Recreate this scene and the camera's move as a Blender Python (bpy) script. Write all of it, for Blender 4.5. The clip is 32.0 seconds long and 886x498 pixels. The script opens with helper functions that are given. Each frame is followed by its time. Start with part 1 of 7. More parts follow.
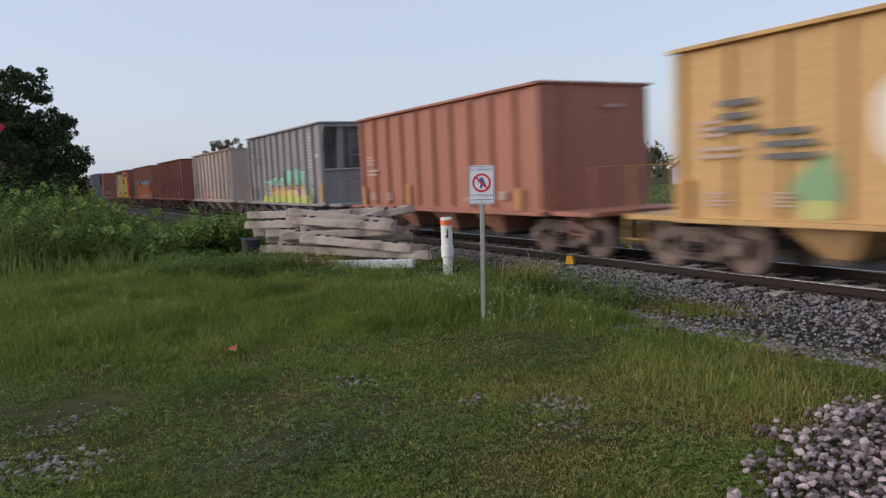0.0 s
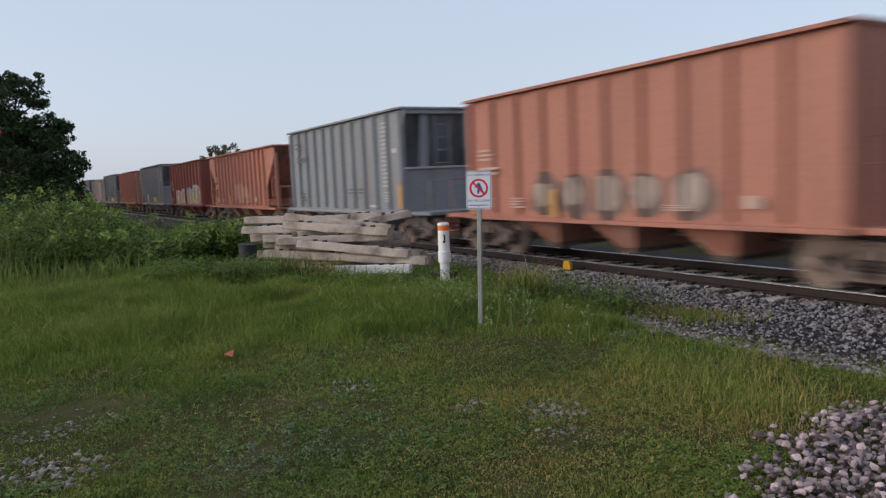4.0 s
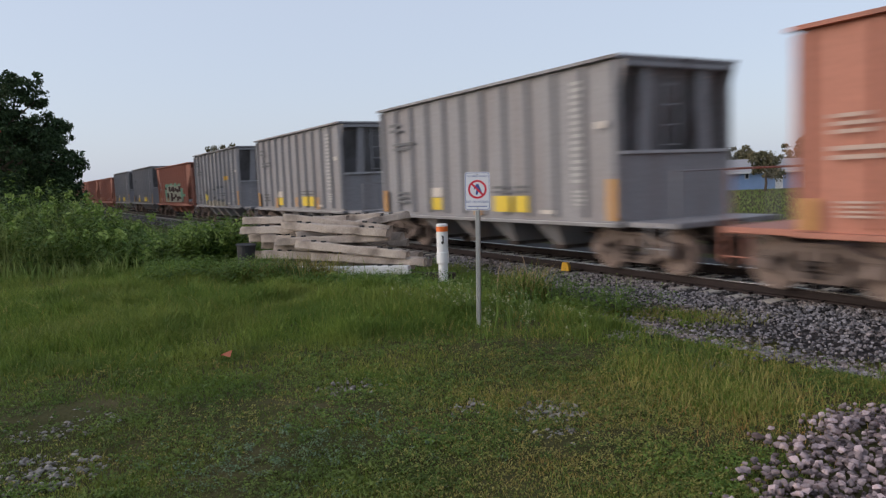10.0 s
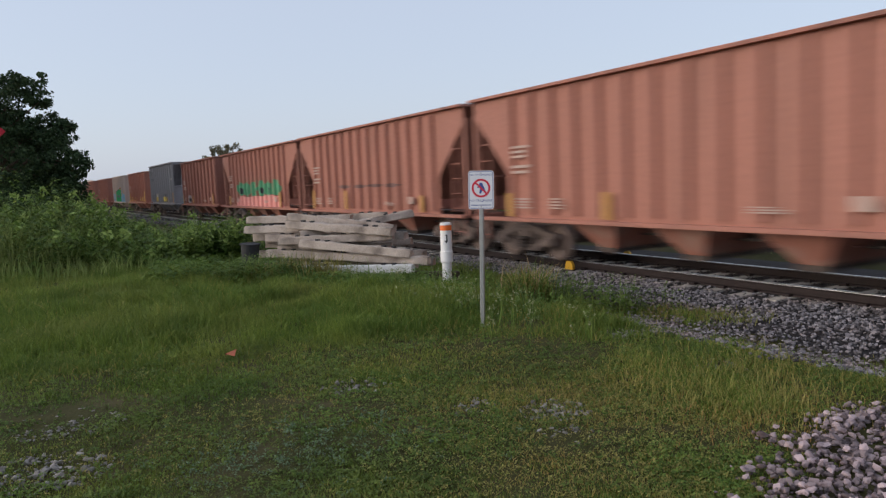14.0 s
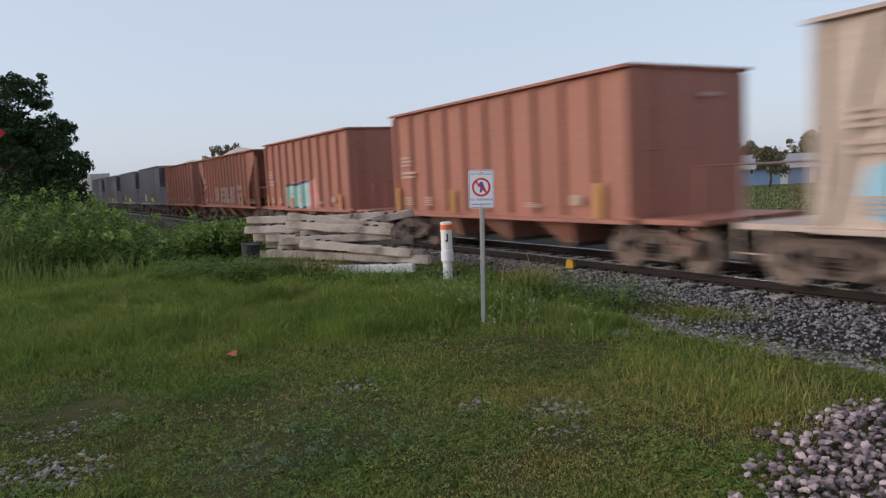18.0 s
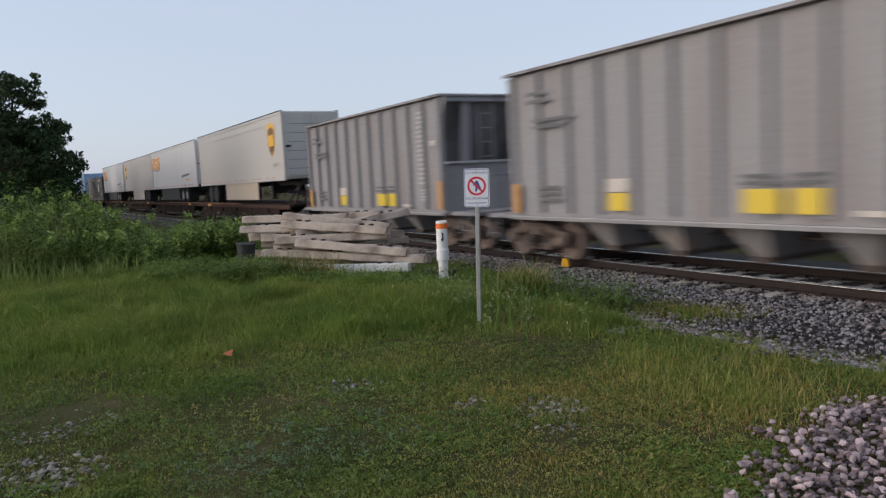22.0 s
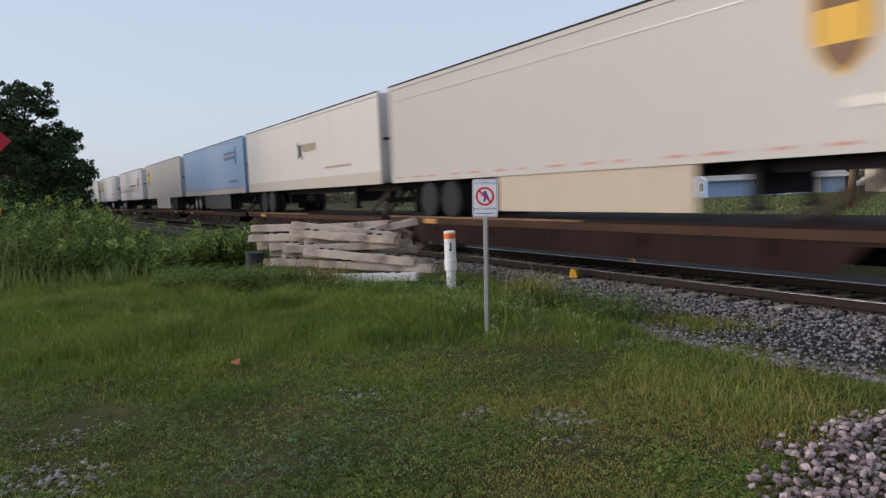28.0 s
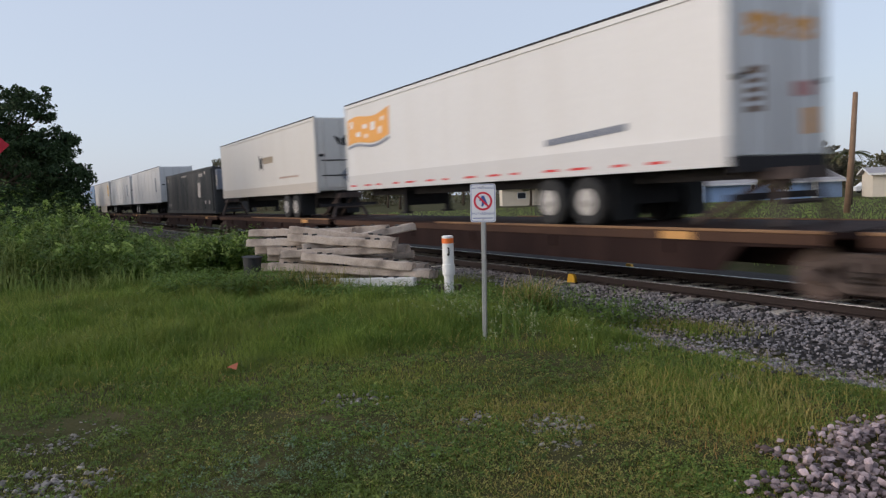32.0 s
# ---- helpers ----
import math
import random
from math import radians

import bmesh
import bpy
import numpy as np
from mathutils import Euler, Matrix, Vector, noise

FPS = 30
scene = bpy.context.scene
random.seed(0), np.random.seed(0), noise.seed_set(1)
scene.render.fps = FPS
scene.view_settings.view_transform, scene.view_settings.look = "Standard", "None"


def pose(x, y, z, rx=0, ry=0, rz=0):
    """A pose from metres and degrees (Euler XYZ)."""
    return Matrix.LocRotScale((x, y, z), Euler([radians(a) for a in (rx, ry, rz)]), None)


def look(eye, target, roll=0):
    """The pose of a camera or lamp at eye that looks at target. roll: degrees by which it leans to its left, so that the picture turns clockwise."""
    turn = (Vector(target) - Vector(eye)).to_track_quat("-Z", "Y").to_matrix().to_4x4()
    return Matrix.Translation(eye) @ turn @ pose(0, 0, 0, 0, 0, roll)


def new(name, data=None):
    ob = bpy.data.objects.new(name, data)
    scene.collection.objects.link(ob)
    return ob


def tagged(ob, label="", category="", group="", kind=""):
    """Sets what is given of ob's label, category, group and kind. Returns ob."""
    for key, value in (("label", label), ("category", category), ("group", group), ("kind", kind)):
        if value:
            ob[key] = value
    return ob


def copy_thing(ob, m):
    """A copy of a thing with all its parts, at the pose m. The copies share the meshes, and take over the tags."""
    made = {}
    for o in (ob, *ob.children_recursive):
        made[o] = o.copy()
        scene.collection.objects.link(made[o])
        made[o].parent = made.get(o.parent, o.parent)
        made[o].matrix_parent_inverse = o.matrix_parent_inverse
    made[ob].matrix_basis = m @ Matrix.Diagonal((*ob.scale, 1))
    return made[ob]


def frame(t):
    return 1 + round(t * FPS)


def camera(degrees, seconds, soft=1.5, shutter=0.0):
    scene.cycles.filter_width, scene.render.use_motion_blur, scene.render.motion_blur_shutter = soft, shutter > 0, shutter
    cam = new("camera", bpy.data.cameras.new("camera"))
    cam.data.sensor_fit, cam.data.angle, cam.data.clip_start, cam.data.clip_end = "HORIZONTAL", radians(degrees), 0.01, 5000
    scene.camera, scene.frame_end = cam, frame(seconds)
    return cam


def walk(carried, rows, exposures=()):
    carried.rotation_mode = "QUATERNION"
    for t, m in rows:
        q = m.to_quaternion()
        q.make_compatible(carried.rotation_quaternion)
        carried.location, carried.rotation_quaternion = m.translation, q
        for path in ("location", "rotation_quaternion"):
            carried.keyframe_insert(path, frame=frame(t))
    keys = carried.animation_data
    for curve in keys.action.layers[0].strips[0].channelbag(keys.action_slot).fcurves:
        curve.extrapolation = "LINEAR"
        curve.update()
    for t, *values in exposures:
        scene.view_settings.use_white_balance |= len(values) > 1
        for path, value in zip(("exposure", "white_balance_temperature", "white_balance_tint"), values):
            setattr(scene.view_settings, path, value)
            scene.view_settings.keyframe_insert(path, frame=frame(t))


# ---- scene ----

import itertools
# ---------------------------------------------------------------- camera
cam = camera(62.5, 32.0, soft=1.3, shutter=0.5)
EYE = (0.0, 0.0, 1.8)
TURNS = [
    (0, 84.359, 2.232, 60.662),
    (0.5, 84.467, 2.207, 60.584),
    (1, 84.574, 2.217, 60.477),
    (1.5, 84.653, 2.222, 60.402),
    (2, 84.723, 2.244, 60.389),
    (2.5, 84.779, 2.266, 60.411),
    (3, 84.789, 2.263, 60.446),
    (3.5, 84.771, 2.224, 60.470),
    (5.5, 84.812, 1.974, 60.256),
    (6, 84.880, 1.932, 60.191),
    (6.5, 84.929, 1.890, 60.154),
    (7, 84.977, 1.908, 60.125),
    (7.5, 85.012, 1.948, 60.124),
    (8, 85.006, 1.973, 60.167),
    (8.5, 84.961, 1.984, 60.232),
    (9, 84.901, 1.992, 60.288),
    (9.5, 84.857, 1.986, 60.320),
    (10, 84.842, 1.984, 60.332),
    (10.5, 84.866, 2.004, 60.358),
    (11, 84.913, 2.004, 60.419),
    (11.5, 84.935, 2.018, 60.477),
    (12, 84.900, 2.027, 60.502),
    (12.5, 84.833, 2.054, 60.505),
    (13, 84.774, 2.099, 60.521),
    (13.5, 84.753, 2.125, 60.564),
    (14, 84.763, 2.133, 60.618),
    (14.5, 84.789, 2.175, 60.668),
    (16.5, 84.851, 2.377, 60.723),
    (17, 84.811, 2.413, 60.700),
    (17.5, 84.761, 2.417, 60.670),
    (18, 84.704, 2.411, 60.633),
    (18.5, 84.661, 2.405, 60.586),
    (19, 84.624, 2.410, 60.518),
    (19.5, 84.590, 2.434, 60.427),
    (20, 84.581, 2.461, 60.360),
    (20.5, 84.591, 2.489, 60.326),
    (21, 84.603, 2.529, 60.301),
    (21.5, 84.597, 2.561, 60.281),
    (22, 84.606, 2.553, 60.272),
    (22.5, 84.686, 2.502, 60.307),
    (23, 84.876, 2.461, 60.398),
    (23.5, 85.137, 2.435, 60.555),
    (24, 85.348, 2.396, 60.736),
    (24.5, 85.482, 2.350, 60.878),
    (25, 85.538, 2.315, 60.960),
    (25.5, 85.540, 2.289, 61.002),
    (27.5, 85.452, 2.228, 60.964),
    (28, 85.420, 2.235, 60.926),
    (28.5, 85.383, 2.217, 60.892),
    (29, 85.364, 2.191, 60.852),
    (29.5, 85.376, 2.204, 60.799),
    (30, 85.433, 2.271, 60.765),
    (30.5, 85.543, 2.352, 60.731),
    (31, 85.665, 2.368, 60.705),
    (31.5, 85.747, 2.299, 60.713),
    (32, 85.788, 2.166, 60.773),
]
walk(cam, [(t, pose(*EYE, rx, ry, rz)) for t, rx, ry, rz in TURNS])

# ---------------------------------------------------------------- world, sun, exposure
SUN_UP, SUN_AZ = radians(16), radians(198)      # height, and compass angle of the sun from +y towards +x
world = bpy.data.worlds.new("dusk_sky")
scene.world = world
world.use_nodes = True
wn = world.node_tree.nodes
sky = wn.new("ShaderNodeTexSky")
sky.sky_type = "NISHITA"
sky.sun_disc = False
sky.sun_elevation, sky.sun_rotation = SUN_UP, SUN_AZ
sky.air_density, sky.dust_density, sky.ozone_density = 1.0, 2.2, 2.0
sky.altitude = 0
world.node_tree.links.new(sky.outputs[0], wn["Background"].inputs[0])
wn["Background"].inputs[1].default_value = 0.055
haze = wn.new("ShaderNodeBackground")          # even, bright evening haze over the whole sky
haze.inputs[0].default_value, haze.inputs[1].default_value = (0.775, 0.85, 1.025, 1), 0.605
both_skies = wn.new("ShaderNodeAddShader")
world.node_tree.links.new(wn["Background"].outputs[0], both_skies.inputs[0])
world.node_tree.links.new(haze.outputs[0], both_skies.inputs[1])
world.node_tree.links.new(both_skies.outputs[0], wn["World Output"].inputs[0])
sun = new("sun", bpy.data.lights.new("sun", "SUN"))
sun.data.energy, sun.data.angle, sun.data.color = 1.75, radians(40), (1.0, 0.90, 0.84)
SUN_DIR = Vector((math.sin(SUN_AZ) * math.cos(SUN_UP), math.cos(SUN_AZ) * math.cos(SUN_UP), math.sin(SUN_UP)))
sun.matrix_world = look(SUN_DIR * 50, (0, 0, 0))
scene.view_settings.exposure = 0.0


# ---------------------------------------------------------------- materials
def material(name, base, rough=0.7, metal=0.0, vary=0.25, scale=6.0, fine=60.0, bump=0.15, stain=None, stain_amount=0.35,
             island=0.0, by_object=False, streaks=False, spec=0.4, emit=0.0, random_object=0.0):
    """A surface with variation at two scales; stain: a second colour in patches; streaks: the patches run downwards."""
    m = bpy.data.materials.new(name)
    m.use_nodes = True
    nt = m.node_tree
    n, l = nt.nodes, nt.links
    bsdf = n["Principled BSDF"]
    bsdf.inputs["Roughness"].default_value, bsdf.inputs["Metallic"].default_value = rough, metal
    bsdf.inputs["Specular IOR Level"].default_value = spec
    tc = n.new("ShaderNodeTexCoord")
    big, small = n.new("ShaderNodeTexNoise"), n.new("ShaderNodeTexNoise")
    big.inputs["Scale"].default_value, small.inputs["Scale"].default_value = scale, fine
    big.inputs["Detail"].default_value, small.inputs["Detail"].default_value = 5, 3
    coord = tc.outputs["Object"]
    if streaks:
        sq = n.new("ShaderNodeMapping")
        sq.inputs["Scale"].default_value = (1.0, 1.0, 0.12)
        l.new(coord, sq.inputs[0])
        l.new(sq.outputs[0], big.inputs[0])
    else:
        l.new(coord, big.inputs[0])
    l.new(coord, small.inputs[0])
    col = n.new("ShaderNodeRGB")
    col.outputs[0].default_value = (*base, 1)
    out = col.outputs[0]
    info = n.new("ShaderNodeObjectInfo")
    if by_object:
        out = info.outputs["Color"]
    if stain:
        mix, ramp = n.new("ShaderNodeMixRGB"), n.new("ShaderNodeValToRGB")
        ramp.color_ramp.elements[0].position, ramp.color_ramp.elements[1].position = 0.45, 0.72
        l.new(big.outputs[0], ramp.inputs[0])
        amount = n.new("ShaderNodeMath")
        amount.operation = "MULTIPLY"
        amount.inputs[1].default_value = stain_amount
        l.new(ramp.outputs[0], amount.inputs[0])
        l.new(amount.outputs[0], mix.inputs[0])
        l.new(out, mix.inputs[1])
        mix.inputs[2].default_value = (*stain, 1)
        out = mix.outputs[0]
    hsv = n.new("ShaderNodeHueSaturation")
    rng = n.new("ShaderNodeMapRange")
    rng.inputs[1].default_value, rng.inputs[2].default_value = 0.25, 0.75
    rng.inputs[3].default_value, rng.inputs[4].default_value = 1 - vary, 1 + vary
    both = n.new("ShaderNodeMath")
    both.operation = "ADD"
    half1, half2 = n.new("ShaderNodeMath"), n.new("ShaderNodeMath")
    for h, src in ((half1, big), (half2, small)):
        h.operation = "MULTIPLY"
        h.inputs[1].default_value = 0.5
        l.new(src.outputs[0], h.inputs[0])
    l.new(half1.outputs[0], both.inputs[0])
    l.new(half2.outputs[0], both.inputs[1])
    l.new(both.outputs[0], rng.inputs[0])
    value = rng.outputs[0]
    for amt, socket in ((island, None), (random_object, info.outputs["Random"])):
        if not amt:
            continue
        if socket is None:
            socket = n.new("ShaderNodeNewGeometry").outputs["Random Per Island"]
        r2, mul = n.new("ShaderNodeMapRange"), n.new("ShaderNodeMath")
        r2.inputs[3].default_value, r2.inputs[4].default_value = 1 - amt, 1 + amt
        mul.operation = "MULTIPLY"
        l.new(socket, r2.inputs[0])
        l.new(r2.outputs[0], mul.inputs[0])
        l.new(value, mul.inputs[1])
        value = mul.outputs[0]
    l.new(value, hsv.inputs["Value"])
    l.new(out, hsv.inputs["Color"])
    l.new(hsv.outputs[0], bsdf.inputs["Base Color"])
    if bump:
        b = n.new("ShaderNodeBump")
        b.inputs["Strength"].default_value, b.inputs["Distance"].default_value = bump, 0.02
        l.new(small.outputs[0], b.inputs["Height"])
        l.new(b.outputs[0], bsdf.inputs["Normal"])
    if emit:
        bsdf.inputs["Emission Strength"].default_value = emit
        l.new(hsv.outputs[0], bsdf.inputs["Emission Color"])
    return m


def plant_material(name, low, high, dry=None, patch=0.25, dry_amount=0.5, trans=0.25, deep=None):
    """Blades and leaves: a colour for each island between low and high, and dry patches across the ground."""
    m = bpy.data.materials.new(name)
    m.use_nodes = True
    n, l = m.node_tree.nodes, m.node_tree.links
    bsdf = n["Principled BSDF"]
    bsdf.inputs["Roughness"].default_value = 0.65
    bsdf.inputs["Specular IOR Level"].default_value = 0.25
    geo = n.new("ShaderNodeNewGeometry")
    ramp = n.new("ShaderNodeValToRGB")
    ramp.color_ramp.elements[0].color, ramp.color_ramp.elements[1].color = (*low, 1), (*high, 1)
    l.new(geo.outputs["Random Per Island"], ramp.inputs[0])
    out = ramp.outputs[0]
    for dry, patch, dry_amount in ([(dry, patch, dry_amount)] if dry else []) + ([(deep, 1.1, 0.45), (deep, 0.35, 0.3)] if deep else []):
        tc, noi, r = n.new("ShaderNodeTexCoord"), n.new("ShaderNodeTexNoise"), n.new("ShaderNodeValToRGB")
        noi.inputs["Scale"].default_value, noi.inputs["Detail"].default_value = patch, 4
        r.color_ramp.elements[0].position, r.color_ramp.elements[1].position = 0.42, 0.68
        l.new(tc.outputs["Object"], noi.inputs[0])
        l.new(noi.outputs[0], r.inputs[0])
        mul, mix = n.new("ShaderNodeMath"), n.new("ShaderNodeMixRGB")
        mul.operation = "MULTIPLY"
        mul.inputs[1].default_value = dry_amount
        l.new(r.outputs[0], mul.inputs[0])
        l.new(mul.outputs[0], mix.inputs[0])
        l.new(out, mix.inputs[1])
        mix.inputs[2].default_value = (*dry, 1)
        out = mix.outputs[0]
    l.new(out, bsdf.inputs["Base Color"])
    if trans:
        tl, add = n.new("ShaderNodeBsdfTranslucent"), n.new("ShaderNodeMixShader")
        l.new(out, tl.inputs[0])
        add.inputs[0].default_value = trans
        l.new(bsdf.outputs[0], add.inputs[1])
        l.new(tl.outputs[0], add.inputs[2])
        l.new(add.outputs[0], n["Material Output"].inputs[0])
    return m


M_PAINT = material("car_paint", (0.3, 0.1, 0.07), 0.62, vary=0.3, scale=1.3, fine=14, bump=0.08, stain=(0.10, 0.055, 0.04), stain_amount=0.5,
                   by_object=True, streaks=True)
M_RIM = material("car_rim", (0.3, 0.1, 0.07), 0.6, vary=0.25, scale=2, by_object=True, stain=(0.06, 0.04, 0.035), stain_amount=0.5)
# car colour, mottled with dark brown
M_RIMTOP = material("car_top_edge", (0.075, 0.05, 0.045), 0.75, vary=0.3, scale=2, by_object=True, stain=(0.06, 0.04, 0.035), stain_amount=0.8)
M_WORN = material("worn_edge", (0.45, 0.44, 0.44), 0.6, vary=0.3, scale=3, stain=(0.2, 0.19, 0.19), stain_amount=0.8)
# heavy dark stain: dirt, plus the recess's shade put into the colour
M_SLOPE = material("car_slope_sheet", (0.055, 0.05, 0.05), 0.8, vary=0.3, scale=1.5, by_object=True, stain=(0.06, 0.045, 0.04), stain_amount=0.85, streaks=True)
M_UNDER = material("car_underframe", (0.055, 0.04, 0.034), 0.8, vary=0.35, scale=3, stain=(0.22, 0.17, 0.13), stain_amount=0.5)
M_GRIME = material("grimy_steel", (0.055, 0.04, 0.036), 0.85, vary=0.35, scale=4, stain=(0.11, 0.075, 0.06), stain_amount=0.5)
M_CHUTE = material("car_chute", (0.3, 0.1, 0.07), 0.85, vary=0.3, scale=2, by_object=True, stain=(0.32, 0.24, 0.20), stain_amount=0.85)
M_TRUCK = material("truck_steel", (0.15, 0.105, 0.085), 0.8, vary=0.35, scale=4, by_object=True, stain=(0.12, 0.09, 0.075), stain_amount=0.6)
M_WHEEL = material("wheel_steel", (0.22, 0.17, 0.14), 0.65, metal=0.2, vary=0.25, scale=5, by_object=True, stain=(0.20, 0.15, 0.12), stain_amount=0.5)
M_WHITE = material("marking_white", (0.55, 0.49, 0.44), 0.7, vary=0.2, scale=5)
M_STENCIL = material("faded_stencil", (0.44, 0.42, 0.41), 0.75, vary=0.25, scale=7)
M_FADED = material("faded_white", (0.47, 0.36, 0.305), 0.75, vary=0.3, scale=9, stain=(0.36, 0.2, 0.15), stain_amount=0.7)
M_YELLOW = material("marking_yellow", (0.66, 0.47, 0.05), 0.6, vary=0.12, scale=5)
M_AMBER = material("reflector_amber", (0.52, 0.27, 0.085), 0.6, vary=0.15, scale=5)
M_BLACK = material("marking_black", (0.03, 0.03, 0.032), 0.7, vary=0.2)
M_SAND = material("aggregate_load", (0.55, 0.45, 0.36), 0.95, vary=0.2, scale=2, fine=40, bump=0.5)
M_SPRAY = material("spray_paint", (0.5, 0.5, 0.5), 0.55, vary=0.12, scale=1.6, fine=30, bump=0.03, by_object=True)
M_TRAILER = material("trailer_skin", (0.7, 0.7, 0.7), 0.42, vary=0.06, scale=0.7, fine=12, bump=0.02, by_object=True, stain=(0.42, 0.38, 0.34),
                     stain_amount=0.22, streaks=True)
M_ALU = material("trailer_rail", (0.52, 0.51, 0.50), 0.45, metal=0.5, vary=0.12, scale=3, stain=(0.3, 0.24, 0.2), stain_amount=0.4)
M_TYRE = material("tyre_rubber", (0.022, 0.022, 0.023), 0.85, vary=0.25, scale=12)
M_HUB = material("white_hub", (0.42, 0.40, 0.385), 0.4, metal=0.3, vary=0.15, scale=10)
M_FRAME = material("trailer_frame", (0.03, 0.028, 0.03), 0.75, vary=0.3, scale=4, spec=0.15)
M_DECK = material("flatcar_steel", (0.022, 0.012, 0.011), 0.8, vary=0.3, scale=1.6, stain=(0.045, 0.026, 0.022), stain_amount=0.5, streaks=True, spec=0.1)
M_DECK_EDGE = material("flatcar_edge", (0.07, 0.038, 0.026), 0.8, vary=0.35, scale=0.9, stain=(0.03, 0.018, 0.015), stain_amount=0.8, spec=0.15)
M_DECK_LIP = material("flatcar_lip", (0.25, 0.145, 0.08), 0.75, vary=0.35, scale=0.7, stain=(0.06, 0.035, 0.026), stain_amount=0.9, spec=0.15)
M_RED = material("tape_red", (0.55, 0.03, 0.03), 0.5, vary=0.1)
M_FADEDRED = material("tape_faded_red", (0.52, 0.27, 0.25), 0.6, vary=0.15)
M_STEEL = material("galvanised_steel", (0.42, 0.42, 0.41), 0.5, metal=0.7, vary=0.18, scale=8, fine=90, bump=0.08)
M_CONC = material("tie_concrete", (0.47, 0.395, 0.335), 0.9, vary=0.4, scale=2.6, fine=55, bump=0.5, stain=(0.12, 0.095, 0.078), stain_amount=0.85, random_object=0.14)
M_CONC_NEW = material("fresh_concrete", (0.58, 0.58, 0.575), 0.85, stain=(0.4, 0.38, 0.34), stain_amount=0.5, vary=0.15, scale=3, fine=50, bump=0.2)
M_TIE = material("track_tie_concrete", (0.46, 0.42, 0.37), 0.9, vary=0.25, scale=3, fine=40, bump=0.3, stain=(0.16, 0.115, 0.09), stain_amount=0.55, random_object=0.2)
M_RAIL = material("rail_rust", (0.024, 0.014, 0.012), 0.75, vary=0.3, scale=3, fine=30)
M_RAILTOP = material("rail_head", (0.5, 0.48, 0.46), 0.32, metal=1.0, vary=0.08, scale=2, bump=0.02)
M_BALLAST = material("ballast_bed", (0.055, 0.052, 0.052), 0.95, vary=0.45, scale=4, fine=28, bump=0.9, stain=(0.05, 0.045, 0.045), stain_amount=0.6, spec=0.04)
M_STONE = material("ballast_stone", (0.195, 0.18, 0.186), 0.9, stain=(0.17, 0.12, 0.095), stain_amount=0.7, vary=0.3, scale=0.9, fine=60, bump=0.3, island=0.85)
# near-black colour stands in for the shade under the passing train
M_STONE_SHADED = material("shaded_stone", (0.045, 0.038, 0.036), 0.85, vary=0.3, scale=1.5, fine=60, bump=0.3, island=0.6)
M_STONE_PALE = material("gravel_stone", (0.30, 0.238, 0.243), 0.9, vary=0.35, scale=14, fine=60, bump=0.4, stain=(0.15, 0.085, 0.08), stain_amount=0.7, island=0.62, random_object=0.5)
M_STONE_DUSTY = material("dusty_stone", (0.23, 0.21, 0.19), 0.95, vary=0.3, scale=10, island=0.45)
M_GROUND = material("turf_soil", (0.055, 0.054, 0.02), 0.95, vary=0.35, scale=0.9, fine=35, bump=0.6, stain=(0.10, 0.075, 0.042), stain_amount=0.6, spec=0.08)
M_GRASS = plant_material("grass_blades", (0.085, 0.145, 0.018), (0.25, 0.325, 0.058), (0.28, 0.25, 0.07), 0.45, 0.45, deep=(0.038, 0.092, 0.014))
M_TALLGRASS = plant_material("tall_grass_blades", (0.10, 0.18, 0.03), (0.30, 0.37, 0.11), (0.30, 0.29, 0.11), 0.5, 0.4)
M_PALEWEED = plant_material("pale_weed_heads", (0.14, 0.20, 0.05), (0.40, 0.40, 0.25))
M_BLOCK = material("marker_block", (0.72, 0.38, 0.02), 0.6, vary=0.15, scale=8)
M_DRYGRASS = plant_material("dry_grass", (0.24, 0.235, 0.055), (0.42, 0.37, 0.115), (0.40, 0.22, 0.08), 0.6, 0.5)
M_RUSTGRASS = plant_material("rusty_grass", (0.27, 0.14, 0.04), (0.50, 0.29, 0.10), None)
M_CLOVER = plant_material("clover_leaves", (0.052, 0.105, 0.016), (0.205, 0.295, 0.055), (0.205, 0.21, 0.058), 0.8, 0.45, deep=(0.026, 0.06, 0.011))
M_OLIVE = plant_material("olive_weed_leaves", (0.155, 0.165, 0.035), (0.36, 0.34, 0.10), (0.30, 0.18, 0.065), 0.9, 0.5)
M_BLUEWEED = plant_material("grey_green_weed_leaves", (0.07, 0.12, 0.055), (0.19, 0.26, 0.15), None)
M_LIME = plant_material("pale_lit_weed_leaves", (0.13, 0.22, 0.04), (0.35, 0.44, 0.13), None)
M_WEED = plant_material("weed_leaves", (0.042, 0.10, 0.013), (0.19, 0.285, 0.05), (0.18, 0.215, 0.055), 0.6, 0.4, deep=(0.022, 0.056, 0.011))
M_LEAF = plant_material("tree_leaves", (0.012, 0.03, 0.011), (0.062, 0.10, 0.038), None, trans=0.15)
M_FARLEAF = plant_material("far_leaves", (0.085, 0.095, 0.05), (0.17, 0.15, 0.085), (0.19, 0.13, 0.085), 0.1, 0.6, trans=0.1)
M_PALM = plant_material("palm_fronds", (0.06, 0.08, 0.03), (0.12, 0.12, 0.05), None)
M_BARK = material("bark", (0.09, 0.065, 0.045), 0.95, vary=0.35, scale=6, fine=40, bump=0.7)
M_POLE = material("weathered_pole", (0.24, 0.155, 0.10), 0.9, vary=0.3, scale=3, fine=40, bump=0.4)
M_PVC = material("white_pvc", (0.80, 0.80, 0.79), 0.4, vary=0.08, scale=6, stain=(0.5, 0.47, 0.42), stain_amount=0.3)
M_ORANGE = material("orange_band", (0.80, 0.17, 0.03), 0.45, vary=0.08)
